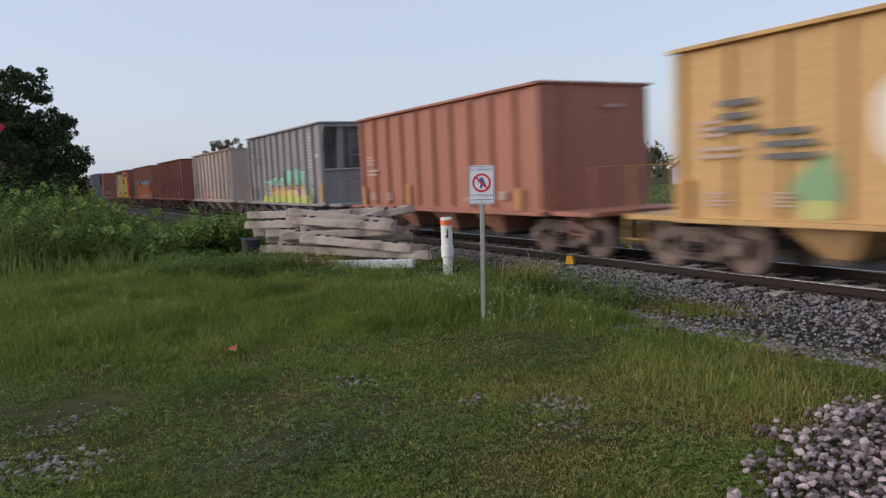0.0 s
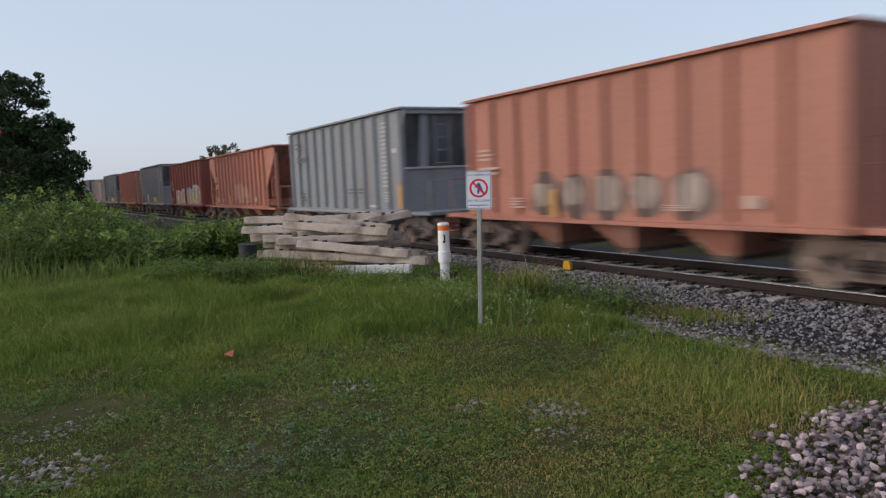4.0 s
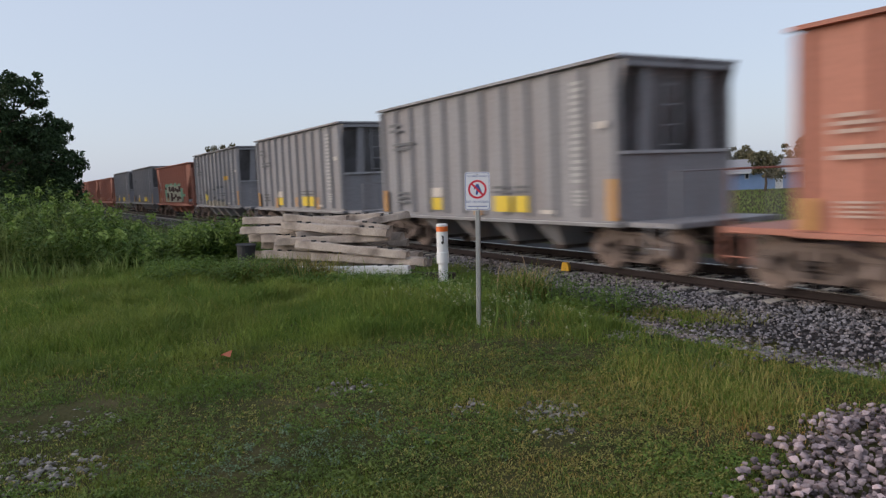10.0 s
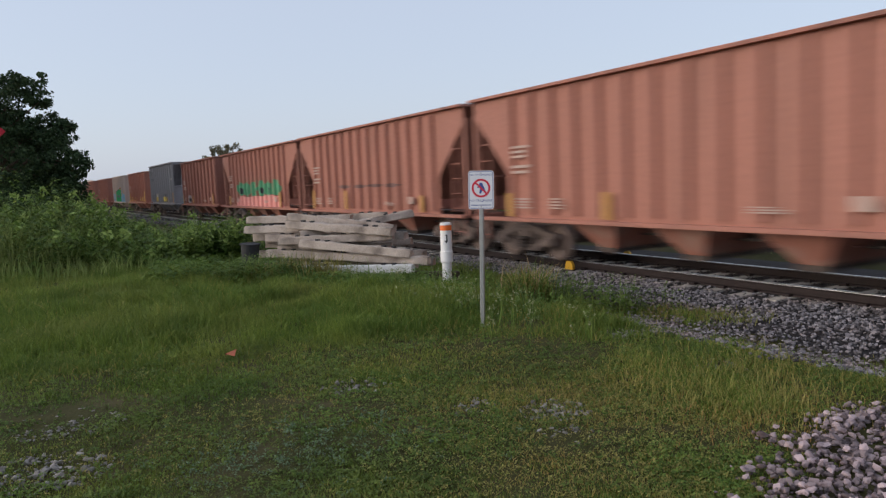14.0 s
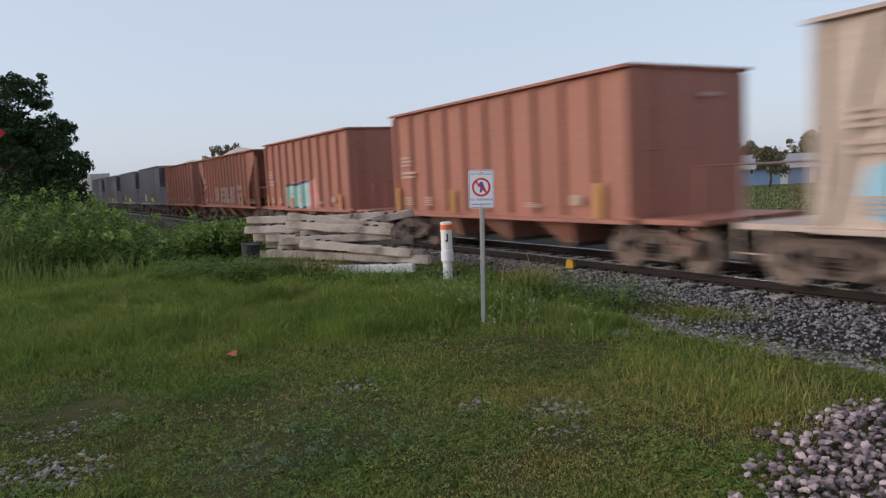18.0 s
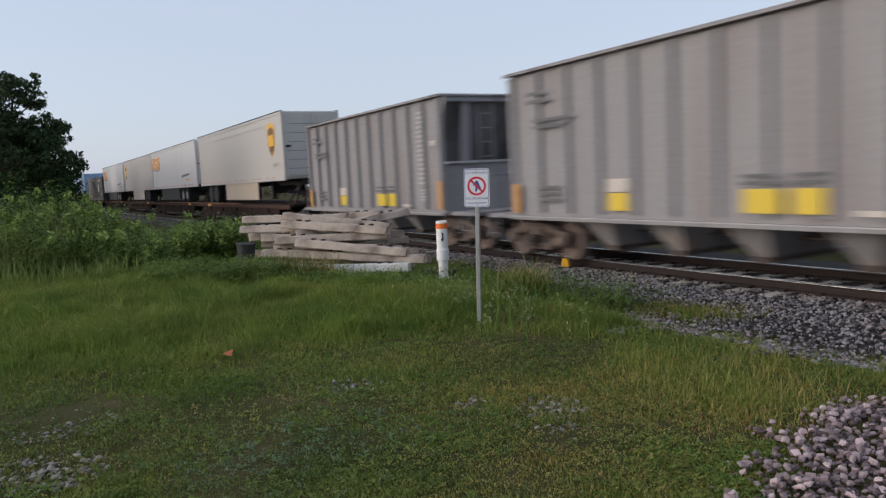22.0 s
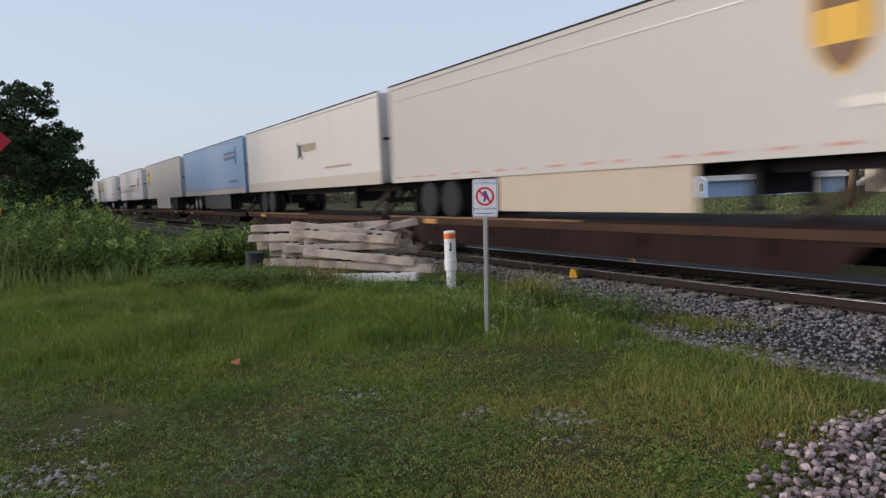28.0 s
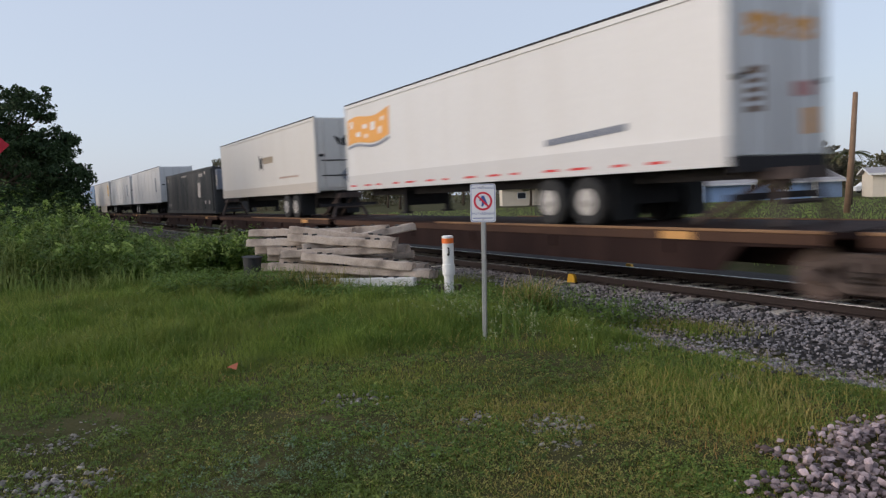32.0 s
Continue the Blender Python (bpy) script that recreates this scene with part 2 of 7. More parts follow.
M_SIGN = material("sign_face", (0.72, 0.73, 0.76), 0.4, vary=0.05, scale=8)
M_SIGNRED = material("sign_red", (0.60, 0.025, 0.05), 0.4, vary=0.05)
M_SIGNBLUE = material("sign_blue", (0.05, 0.09, 0.30), 0.4, vary=0.05)
M_STOPRED = material("red_sign_face", (0.50, 0.012, 0.03), 0.45, vary=0.08)
M_HOUSEBLUE = material("blue_siding", (0.29, 0.40, 0.60), 0.8, vary=0.1, scale=1.5, fine=20)
M_HOUSECREAM = material("cream_wall", (0.70, 0.62, 0.50), 0.85, vary=0.1, scale=1.5)
M_TRIM = material("white_trim", (0.78, 0.77, 0.75), 0.6, vary=0.06)
M_ROOF = material("grey_shingles", (0.34, 0.32, 0.32), 0.9, vary=0.2, scale=3, fine=40)
M_GLASS = material("dark_window_glass", (0.03, 0.035, 0.045), 0.08, vary=0.1, bump=0)
M_PALESKIRT = material("pale_side_skirt", (0.54, 0.49, 0.45), 0.55, vary=0.12, scale=1.5)
M_TAN = material("tan_side_skirt", (0.50, 0.42, 0.33), 0.55, vary=0.1, scale=1.5)


# ---------------------------------------------------------------- building helpers
def thing(name, label, category, m=None, group="", kind=""):
    ob = tagged(new(name), label, category, group, kind)
    ob.empty_display_size = 0.2
    if m is not None:
        ob.matrix_basis = m
    return ob


def mesh_of(name, bm, mat, smooth=False):
    me = bpy.data.meshes.new(name)
    if smooth:
        for f in bm.faces:
            f.smooth = True
    bm.to_mesh(me)
    bm.free()
    me.materials.append(mat)
    return me


def part(name, bm, mat, parent, label="", m=None, smooth=False, color=None):
    """Links a bmesh (or a mesh) as one mesh object under a thing or a part."""
    me = bm if isinstance(bm, bpy.types.Mesh) else mesh_of(name, bm, mat, smooth)
    ob = new(name, me)
    ob.parent = parent
    if m is not None:
        ob.matrix_basis = m
    if color:
        ob.color = (*color, 1)
    if label:
        tagged(ob, label)
    return ob


def solo(name, bm, mat, label, category, m=None, group="", kind="", smooth=False):
    ob = new(name, mesh_of(name, bm, mat, smooth))
    if m is not None:
        ob.matrix_basis = m
    return tagged(ob, label, category, group, kind)


BOX_FACES = ((0, 1, 3, 2), (4, 6, 7, 5), (0, 4, 5, 1), (2, 3, 7, 6), (0, 2, 6, 4), (1, 5, 7, 3))


def box(x0, x1, y0, y1, z0, z1, bm=None, bevel=0.0, m=None):
    bm = bm or bmesh.new()
    vs = [bm.verts.new(m @ Vector((x, y, z)) if m is not None else (x, y, z)) for x in (x0, x1) for y in (y0, y1) for z in (z0, z1)]
    fs = [bm.faces.new([vs[i] for i in f]) for f in BOX_FACES]
    if bevel:
        es = list({e for f in fs for e in f.edges})
        bmesh.ops.bevel(bm, geom=es, offset=bevel, segments=1, affect="EDGES")
    return bm


def prism(poly, axis, a, b, bm=None):
    """A polygon (pairs) drawn out from a to b along the axis; the pairs are the two other coordinates in order."""
    bm = bm or bmesh.new()

    def at(p, w):
        return {"x": (w, p[0], p[1]), "y": (p[0], w, p[1]), "z": (p[0], p[1], w)}[axis]
    v0, v1 = [bm.verts.new(at(p, a)) for p in poly], [bm.verts.new(at(p, b)) for p in poly]
    bm.faces.new(v0)
    bm.faces.new(v1[::-1])
    for i in range(len(poly)):
        j = (i + 1) % len(poly)
        bm.faces.new((v0[i], v1[i], v1[j], v0[j]))
    bmesh.ops.recalc_face_normals(bm, faces=bm.faces[:])
    return bm


def tube(points, radii, seg=8, bm=None, caps=True):
    """A round bar through points with a radius at each."""
    bm = bm or bmesh.new()
    pts = [Vector(p) for p in points]
    if not hasattr(radii, "__len__"):
        radii = [radii] * len(pts)
    rings = []
    for i, p in enumerate(pts):
        d = (pts[min(i + 1, len(pts) - 1)] - pts[max(i - 1, 0)]).normalized()
        u = d.cross(Vector((0, 0, 1)) if abs(d.z) < 0.9 else Vector((1, 0, 0))).normalized()
        w = d.cross(u)
        rings.append([bm.verts.new(p + (u * math.cos(a) + w * math.sin(a)) * radii[i]) for a in (2 * math.pi * k / seg for k in range(seg))])
    for r0, r1 in zip(rings, rings[1:]):
        for k in range(seg):
            bm.faces.new((r0[k], r0[(k + 1) % seg], r1[(k + 1) % seg], r1[k]))
    if caps:
        bm.faces.new(rings[0][::-1])
        bm.faces.new(rings[-1])
    return bm


def lathe(profile, axis="y", seg=20, bm=None):
    """Turns (radius, height) pairs round an axis."""
    bm = bm or bmesh.new()
    rings = []
    for r, h in profile:
        ring = []
        for k in range(seg):
            a = 2 * math.pi * k / seg
            c, s = r * math.cos(a), r * math.sin(a)
            ring.append(bm.verts.new({"y": (c, h, s), "z": (c, s, h), "x": (h, c, s)}[axis]))
        rings.append(ring)
    for r0, r1 in zip(rings, rings[1:]):
        for k in range(seg):
            bm.faces.new((r0[k], r0[(k + 1) % seg], r1[(k + 1) % seg], r1[k]))
    bm.faces.new(rings[0][::-1])
    bm.faces.new(rings[-1])
    bmesh.ops.recalc_face_normals(bm, faces=bm.faces[:])
    return bm


def raw_mesh(name, verts, faces, mat, smooth=False):
    """A mesh from arrays: verts (n, 3), faces (m, k)."""
    me = bpy.data.meshes.new(name)
    verts, faces = np.asarray(verts, np.float32), np.asarray(faces, np.int32)
    k = faces.shape[1]
    me.vertices.add(len(verts))
    me.vertices.foreach_set("co", verts.ravel())
    me.loops.add(faces.size)
    me.loops.foreach_set("vertex_index", faces.ravel())
    me.polygons.add(len(faces))
    me.polygons.foreach_set("loop_start", np.arange(0, faces.size, k, dtype=np.int32))
    me.polygons.foreach_set("use_smooth", np.full(len(faces), smooth))
    me.update(calc_edges=True)
    me.materials.append(mat)
    return me


# ---------------------------------------------------------------- the track's line
TRACK_Y, BEND, BANK, RAIL_Z, SPEED = 11.18, 0.00032, 0.0097, -0.027, 21.785
BEND_FROM, BEND_TO = -80.0, 300.0


def track_at(s):
    """Place and heading of the track's middle, s metres up the line (against the train's way)."""
    c = min(max(s, BEND_FROM), BEND_TO)
    a = BEND * c
    x, y = -math.sin(a) / BEND, TRACK_Y - (1 - math.cos(a)) / BEND
    return x - math.cos(a) * (s - c), y - math.sin(a) * (s - c), a


def track_pose(s, lat=0.0, up=0.0):
    """Pose on the line: x the train's way, y away from the camera's side, z up from the rails."""
    x, y, a = track_at(s)
    m = Matrix.Translation((x, y, RAIL_Z + 0.75 * math.sin(BANK))) @ Matrix.Rotation(a, 4, "Z") @ Matrix.Rotation(BANK, 4, "X")
    return m @ Matrix.Translation((0, lat, up))


def track_side(x, y):
    """How far (x, y) lies from the track's middle; negative on the camera's side."""
    yc = TRACK_Y - BEND * np.clip(-x, BEND_FROM, BEND_TO) ** 2 / 2
    return y - yc


def ground_z(x, y):
    d = np.abs(track_side(x, y))
    k = np.clip((5.4 - d) / 2.0, 0, 1)
    return -0.32 * k * k * (3 - 2 * k)


# ---------------------------------------------------------------- ground
def axis_steps(a, b, step, far):
    near = np.arange(a, b + step / 2, step)
    grow = [0.6 * 1.35 ** i for i in range(40)]
    out = np.cumsum(grow)
    out = out[out < far]
    return np.concatenate([(a - out)[::-1], near, b + out])


def build_ground():
    xs, ys = axis_steps(-34, 3, 0.35, 3500), axis_steps(-5, 24, 0.35, 3500)
    X, Y = np.meshgrid(xs, ys, indexing="ij")
    Z = ground_z(X, Y)
    rough = np.array([[noise.noise((x * 0.5, y * 0.5, 0)) * 0.05 + noise.noise((x * 1.9, y * 1.9, 3)) * 0.025 for y in ys] for x in xs])
    near = (np.abs(X) < 60) & (np.abs(Y) < 60) & (np.abs(track_side(X, Y)) > 3.2)
    Z = Z + np.where(near, rough, 0)
    v = np.stack([X, Y, Z], -1).reshape(-1, 3)
    i = np.arange(len(xs) - 1)[:, None] * len(ys) + np.arange(len(ys) - 1)[None, :]
    f = np.stack([i, i + len(ys), i + len(ys) + 1, i + 1], -1).reshape(-1, 4)
    ob = new("ground", raw_mesh("ground", v, f, M_GROUND, True))
    return tagged(ob, "flat turf and soil with patches of dry grass", "ground", kind="structure")


ground = build_ground()


def strip(name, section, s0, s1, step, mat, smooth=False):
    """A strip with a cross-section (lateral, up) swept along the track."""
    n = int((s1 - s0) / step) + 1
    v, f, k = [], [], len(section)
    for i in range(n):
        m = track_pose(s0 + i * step)
        v += [m @ Vector((0, a, b)) for a, b in section]
    for i in range(n - 1):
        for j in range(k - 1):
            f.append((i * k + j, i * k + j + 1, (i + 1) * k + j + 1, (i + 1) * k + j))
    return raw_mesh(name, v, f, mat)


ballast = tagged(new("ballast_bed", strip("ballast_bed", [(-3.6, -0.31), (-2.7, -0.225), (-1.5, -0.205), (1.5, -0.205), (2.7, -0.225), (3.6, -0.31)],
                                          -900, 1000, 5, M_BALLAST)), "bed of crushed grey ballast under the track", "ballast", kind="structure")
RAIL_SECTION = [(-0.075, -0.175), (-0.07, -0.155), (-0.012, -0.14), (-0.012, -0.045), (-0.036, -0.035), (-0.037, -0.004), (0.037, -0.004), (0.036, -0.035),
                (0.012, -0.045), (0.012, -0.14), (0.07, -0.155), (0.075, -0.175)]
track = thing("railway_track", "single railway track of steel rails on concrete ties", "track", kind="structure")
for lat in (-0.755, 0.755):
    rail = part("rail", strip("rail", [(lat + a, b) for a, b in RAIL_SECTION], -900, 1000, 5, M_RAIL), None, track, "rusty steel rail")
    part("rail_head", strip("rail_head", [(lat - 0.0385, -0.016), (lat - 0.033, -0.003), (lat - 0.022, 0.001), (lat + 0.022, 0.001), (lat + 0.033, -0.003)], -900, 1000, 5, M_RAILTOP), None, rail,
         "bright worn running surface")

# ---------------------------------------------------------------- the train
TRAIN = []                                     # (car, metres up the line of its middle at 0 s)
BROWN, RUST, GREY, TANC, DARKRED, ORANGE, SLATE, GOLD = ((0.29, 0.115, 0.083), (0.385, 0.16, 0.114), (0.275, 0.265, 0.274), (0.54, 0.425, 0.36), (0.26, 0.075, 0.055),
                                                         (0.43, 0.175, 0.12), (0.235, 0.25, 0.27), (0.55, 0.34, 0.14))
WHEEL = mesh_of("wheel", lathe([(0.05, -0.075), (0.17, -0.075), (0.19, -0.03), (0.33, -0.03), (0.355, -0.07), (0.415, -0.07), (0.42, 0.045), (0.445, 0.05), (0.445, 0.075),
                                (0.05, 0.075)], "y", 18), M_WHEEL)
AXLE = mesh_of("axle", tube([(0, -0.72, 0), (0, 0.72, 0)], 0.085, 10), M_TRUCK)


def side_frame_mesh():
    """A cast side frame: an arched top member, a dished bottom member and two columns, open between them."""
    bm = bmesh.new()
    prism([(-1.10, 0.50), (-1.06, 0.60), (-0.75, 0.64), (-0.36, 0.78), (0.36, 0.78), (0.75, 0.64), (1.06, 0.60), (1.10, 0.50), (0.72, 0.50), (0.34, 0.65), (-0.34, 0.65), (-0.72, 0.50)], "y", -0.075, 0.075, bm)
    prism([(-0.74, 0.40), (-0.70, 0.50), (-0.42, 0.34), (0.42, 0.34), (0.70, 0.50), (0.74, 0.40), (0.42, 0.20), (-0.42, 0.20)], "y", -0.075, 0.075, bm)
    for sx in (-1, 1):
        box(*sorted((sx * 0.28, sx * 0.40)), -0.07, 0.07, 0.30, 0.70, bm)
        box(*sorted((sx * 0.70, sx * 1.05)), -0.12, 0.12, 0.34, 0.55, bm)
    return mesh_of("side_frame", bm, M_TRUCK)


SIDE_FRAME = side_frame_mesh()
CAP = mesh_of("bearing_cap", lathe([(0.11, -0.05), (0.11, 0.03), (0.06, 0.05)], "y", 12), M_WHEEL)
SPRINGS = mesh_of("coil_spring", tube([(0, 0, 0.28), (0, 0, 0.33), (0, 0, 0.36), (0, 0, 0.40), (0, 0, 0.43), (0, 0, 0.47), (0, 0, 0.52)], [0.15, 0.16, 0.12, 0.16, 0.12, 0.16, 0.15], 10),
                  M_UNDER)
BOLSTER = mesh_of("truck", box(-0.2, 0.2, -1.1, 1.1, 0.5, 0.74, bevel=0.03), M_TRUCK)


DUSTY, GRIMY = (0.15, 0.112, 0.095), (0.06, 0.042, 0.037)


def add_truck(car, x, tone=DUSTY):
    truck = part("truck", BOLSTER, None, car, "dusty cast-steel truck" if tone == DUSTY else "grimy dark cast-steel truck", pose(x, 0, 0), color=tone)
    for y in (-0.99, 0.99):
        part("side_frame", SIDE_FRAME, None, truck, m=pose(0, y, 0), color=tone)
        part("coil_spring", SPRINGS, None, truck, m=pose(0, y * 1.1, 0), color=tone)
    for dx in (-0.87, 0.87):
        part("axle", AXLE, None, truck, m=pose(dx, 0, 0.42), color=tone)
        for y in (-0.76, 0.76):
            part("wheel", WHEEL, None, truck, m=pose(dx, y, 0.42, 0, 0, 0 if y < 0 else 180), color=tuple(1.7 * c for c in tone))
            part("bearing_cap", CAP, None, truck, m=pose(dx, y * 1.5, 0.42, 0, 0, 180 if y < 0 else 0), color=tuple(1.7 * c for c in tone))
    return truck


def ladder_bm(x, y, z0, z1, w, along):
    bm = bmesh.new()
    n = int((z1 - z0) / 0.38) + 1
    for i in range(n):
        z = z0 + 0.1 + i * 0.38
        if along == "y":
            tube([(x, y - w / 2, z), (x, y + w / 2, z)], 0.013, 5, bm)
        else:
            tube([(x - w / 2, y, z), (x + w / 2, y, z)], 0.013, 5, bm)
    for e in (-w / 2, w / 2):
        if along == "y":
            box(x - 0.012, x + 0.012, y + e - 0.02, y + e + 0.02, z0, z1, bm)
        else:
            box(x + e - 0.02, x + e + 0.02, y - 0.012, y + 0.012, z0, z1, bm)
    return bm


def hopper(kind, label):
    """One open hopper car. plain: upright solid ends; bay: a recessed slope sheet over an end panel; cut: sides cut back in a triangle; cage: a framed end."""
    half, top, n = {"plain": (4.85, 3.74, 10), "bay": (5.02, 4.0, 11), "cut": (6.2, 3.70, 13), "cage": (5.15, 3.92, 10)}[kind]
    zb, hw, end = 0.95, 1.47, 6.25
    car = thing("hopper_car", label, "freight car", group="hopper cars of the train")
    for sy in (-1, 1):
        if kind == "cut":
            poly = [(-half, top), (half, top), (half, top - 0.35), (half - 1.35, top - 1.75), (half - 1.35, zb), (-half + 1.35, zb), (-half + 1.35, top - 1.75), (-half, top - 0.35)]
            bm = prism(poly, "y", sy * hw - 0.015, sy * hw + 0.015)
        else:
            bm = box(-half, half, sy * hw - 0.015, sy * hw + 0.015, zb, top)
        side = part("side_sheet", bm, M_PAINT, car)
        rib = mesh_of("rib", prism([(-0.10, 0), (-0.06, sy * 0.11), (0.06, sy * 0.11), (0.10, 0)], "z", zb + 0.12, top - 0.06), M_PAINT)
        span = half if kind != "cut" else half - 1.5
        for i in range(n + 1):
            part("rib", rib, None, side, m=pose(-span + 0.1 + i * (2 * span - 0.2) / n, sy * (hw + 0.012), 0))
        part("side_sill", box(-half, half, *sorted((sy * (hw - 0.05), sy * (hw + 0.135))), zb - 0.05, zb + 0.035, bevel=0.01), M_RIM, car)
    rim = bmesh.new()
    tx = half + 0.02 if kind == "bay" else half + 0.60 if kind == "cage" else half
    for sy in (-1, 1):
        box(-tx - 0.06, tx + 0.06, *sorted((sy * (hw - 0.03), sy * (hw + 0.16))), top - 0.01, top + 0.05, rim)
    for sx in (-1, 1):
        box(*sorted((sx * (tx - 0.06), sx * (tx + 0.06))), -hw + 0.03, hw - 0.03, top - 0.01, top + 0.05, rim)
    part("top_rim", rim, M_RIMTOP, car, "patchy dark top edge")
    if kind == "bay":
        for sx in (-1, 1):
            part("end_hood", box(*sorted((sx * (half - 0.16), sx * (half + 0.06))), -hw + 0.03, hw - 0.03, top - 0.14, top - 0.045), M_RIM, car)
    part("centre_sill", box(-end, end, -0.28, 0.28, 0.62, 0.98), M_UNDER, car)
    for sx in (-1, 1):
        e = sx * half
        if kind == "plain":
            part("end_sheet", box(*sorted((e, e - sx * 0.03)), -hw + 0.015, hw - 0.015, zb, top - 0.012), M_PAINT, car, "upright end sheet")
        else:
            if kind == "cut":
                x_top, x_low, z_low = e - sx * 0.05, e - sx * 2.3, 1.35
            elif kind == "cage":
                x_top, x_low, z_low = e - sx * 0.1, e - sx * 1.1, 1.3
            else:
                x_top, x_low, z_low = e - sx * 0.15, e - sx * 1.55, 1.5
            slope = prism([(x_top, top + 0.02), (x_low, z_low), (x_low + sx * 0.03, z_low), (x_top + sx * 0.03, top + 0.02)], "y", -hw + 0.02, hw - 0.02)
            part("slope_sheet", slope, M_SLOPE, car, "sloping end sheet, dark with dirt and painted shade")
            if kind == "bay":
                for y in (-hw, hw):
                    part("gusset", prism([(e, top - 0.55), (e + sx * 0.16, top - 0.04), (e, top - 0.04)], "y", y - 0.012, y + 0.012), M_PAINT, car)
                panel = part("end_panel", box(*sorted((e, e - sx * 0.04)), -hw + 0.02, hw - 0.02, zb, 2.25), M_PAINT, car)
                part("lip", box(*sorted((e - sx * 0.02, e + sx * 0.06)), -hw + 0.02, hw - 0.02, 2.25, 2.31), M_WORN, panel, "worn bright lip")
                for y, w in ((-0.82, 0.15), (0.82, 0.15)):
                    part("strut", prism([(y - w, 2.3), (y + w, 2.3), (y * 0.9 + w * 0.8, top - 0.14), (y * 0.9 - w * 0.8, top - 0.14)], "x", *sorted((e - sx * 0.09, e - sx * 0.03))), M_PAINT, car)
                part("end_ladder", ladder_bm(e - sx * 0.06, -0.12, 2.31, top - 0.14, 0.46, "y"), M_PAINT, car)
            if kind == "cut":
                for y in (-hw + 0.06, hw - 0.06):
                    part("corner_post", box(*sorted((e - sx * 0.06, e + sx * 0.06)), y - 0.06, y + 0.06, zb, top - 0.3), M_PAINT, car)
                    part("ladder", ladder_bm(e - sx * 0.45, y + (0.06 if y > 0 else -0.06), zb + 0.1, top - 0.6, 0.42, "x"), M_RIM, car)
                part("cross_brace", tube([(e, -hw + 0.1, 1.9), (e, hw - 0.1, 1.9)], 0.05, 6), M_PAINT, car)
            if kind == "cage":
                x = e + sx * 0.60
                for y in (-hw + 0.04, hw - 0.04):
                    part("top_wing", box(*sorted((e, x)), y - 0.03, y + 0.03, top - 0.55, top - 0.012), M_PAINT, car)
                    part("ladder", ladder_bm(e + sx * 0.28, y, zb + 0.05, top - 0.2, 0.4, "x"), M_WHITE, car)
                part("top_beam", box(*sorted((x - sx * 0.06, x)), -hw + 0.07, hw - 0.07, top - 0.55, top - 0.012), M_PAINT, car, "deep beam across the end")
                for y, w in ((-1.22, 0.16), (0.55, 0.16)):
                    part("corner_post", box(*sorted((x - sx * 0.16, x - sx * 0.07)), y - w, y + w, zb + 0.06, top - 0.3), M_PAINT, car)
        part("end_platform", box(*sorted((e, sx * end)), -hw + 0.08, hw - 0.08, 0.90, 1.0, bevel=0.01), M_RIM, car)
        step = part("sill_step", ladder_bm(sx * (end - 0.35), -hw - 0.02, 0.45, 0.95, 0.42, "x"), M_RIM, car)
        part("handrail", tube([(sx * (end - 0.1), -1.3, 0.98), (sx * (end - 0.1), -1.3, 1.9), (sx * (end - 0.1), 1.3, 1.9), (sx * (end - 0.1), 1.3, 0.98)], 0.022, 6), M_RIM, car)
        if kind in ("plain",):
            part("ladder", ladder_bm(e + sx * 0.12, -1.15, 1.0, top - 0.05, 0.42, "y"), M_RIM, car)
        part("coupler", box(*sorted((sx * (end - 0.1), sx * (end + 0.52))), -0.14, 0.14, 0.68, 0.96, bevel=0.04), M_UNDER, car)
        add_truck(car, sx * 4.85)
    chutes = {"plain": (-2.3, 0.0, 2.3), "bay": (-2.55, -0.85, 0.85, 2.55), "cut": (-2.2, 0.0, 2.2), "cage": (-2.4, 0.0, 2.4)}[kind]
    w = 0.68 if kind != "bay" else 0.42
    for x in chutes:
        bm = bmesh.new()
        up = [bm.verts.new(p) for p in ((x - w, -1.4, zb), (x + w, -1.4, zb), (x + w, 1.4, zb), (x - w, 1.4, zb))]
        lo = [bm.verts.new(p) for p in ((x - w * 0.3, -0.95, 0.38), (x + w * 0.3, -0.95, 0.38), (x + w * 0.3, 0.95, 0.38), (x - w * 0.3, 0.95, 0.38))]
        bm.faces.new(lo[::-1])
        for i in range(4):
            bm.faces.new((up[i], up[(i + 1) % 4], lo[(i + 1) % 4], lo[i]))
        chute = part("discharge_chute", bm, M_CHUTE, car, "dusty discharge chute")
        part("gate_lip", box(x - w * 0.36, x + w * 0.36, -1.0, 1.0, 0.31, 0.40), M_UNDER, chute)
    part("brake_pipe", tube([(-end, -0.5, 0.72), (-3.4, -0.45, 0.66), (3.4, -0.45, 0.66), (end, -0.5, 0.72)], 0.025, 6), M_UNDER, car)
    return car


def paint(car, color):
    for o in car.children_recursive:
        if o.data.materials[0] not in (M_TRUCK, M_WHEEL):
            o.color = (*color, 1)


def mark(car, name, mat, x0, x1, z0, z1, y=-1.60, label="", color=None, rows=0):
    """A flat painted patch on the camera's side; rows: bars like lines of small writing."""
    bm = bmesh.new()
    if rows:
        h = (z1 - z0) / (2 * rows - 1)
        rnd = random.Random(int((x0 + z0) * 977))
        for i in range(rows):
            box(x0, x1 - (x1 - x0) * 0.35 * rnd.random(), y - 0.004, y, z0 + 2 * i * h, z0 + (2 * i + 1) * h, bm)
    else:
        box(x0, x1, y - 0.004, y, z0, z1, bm)
    return part(name, bm, mat, car, label, color=color)


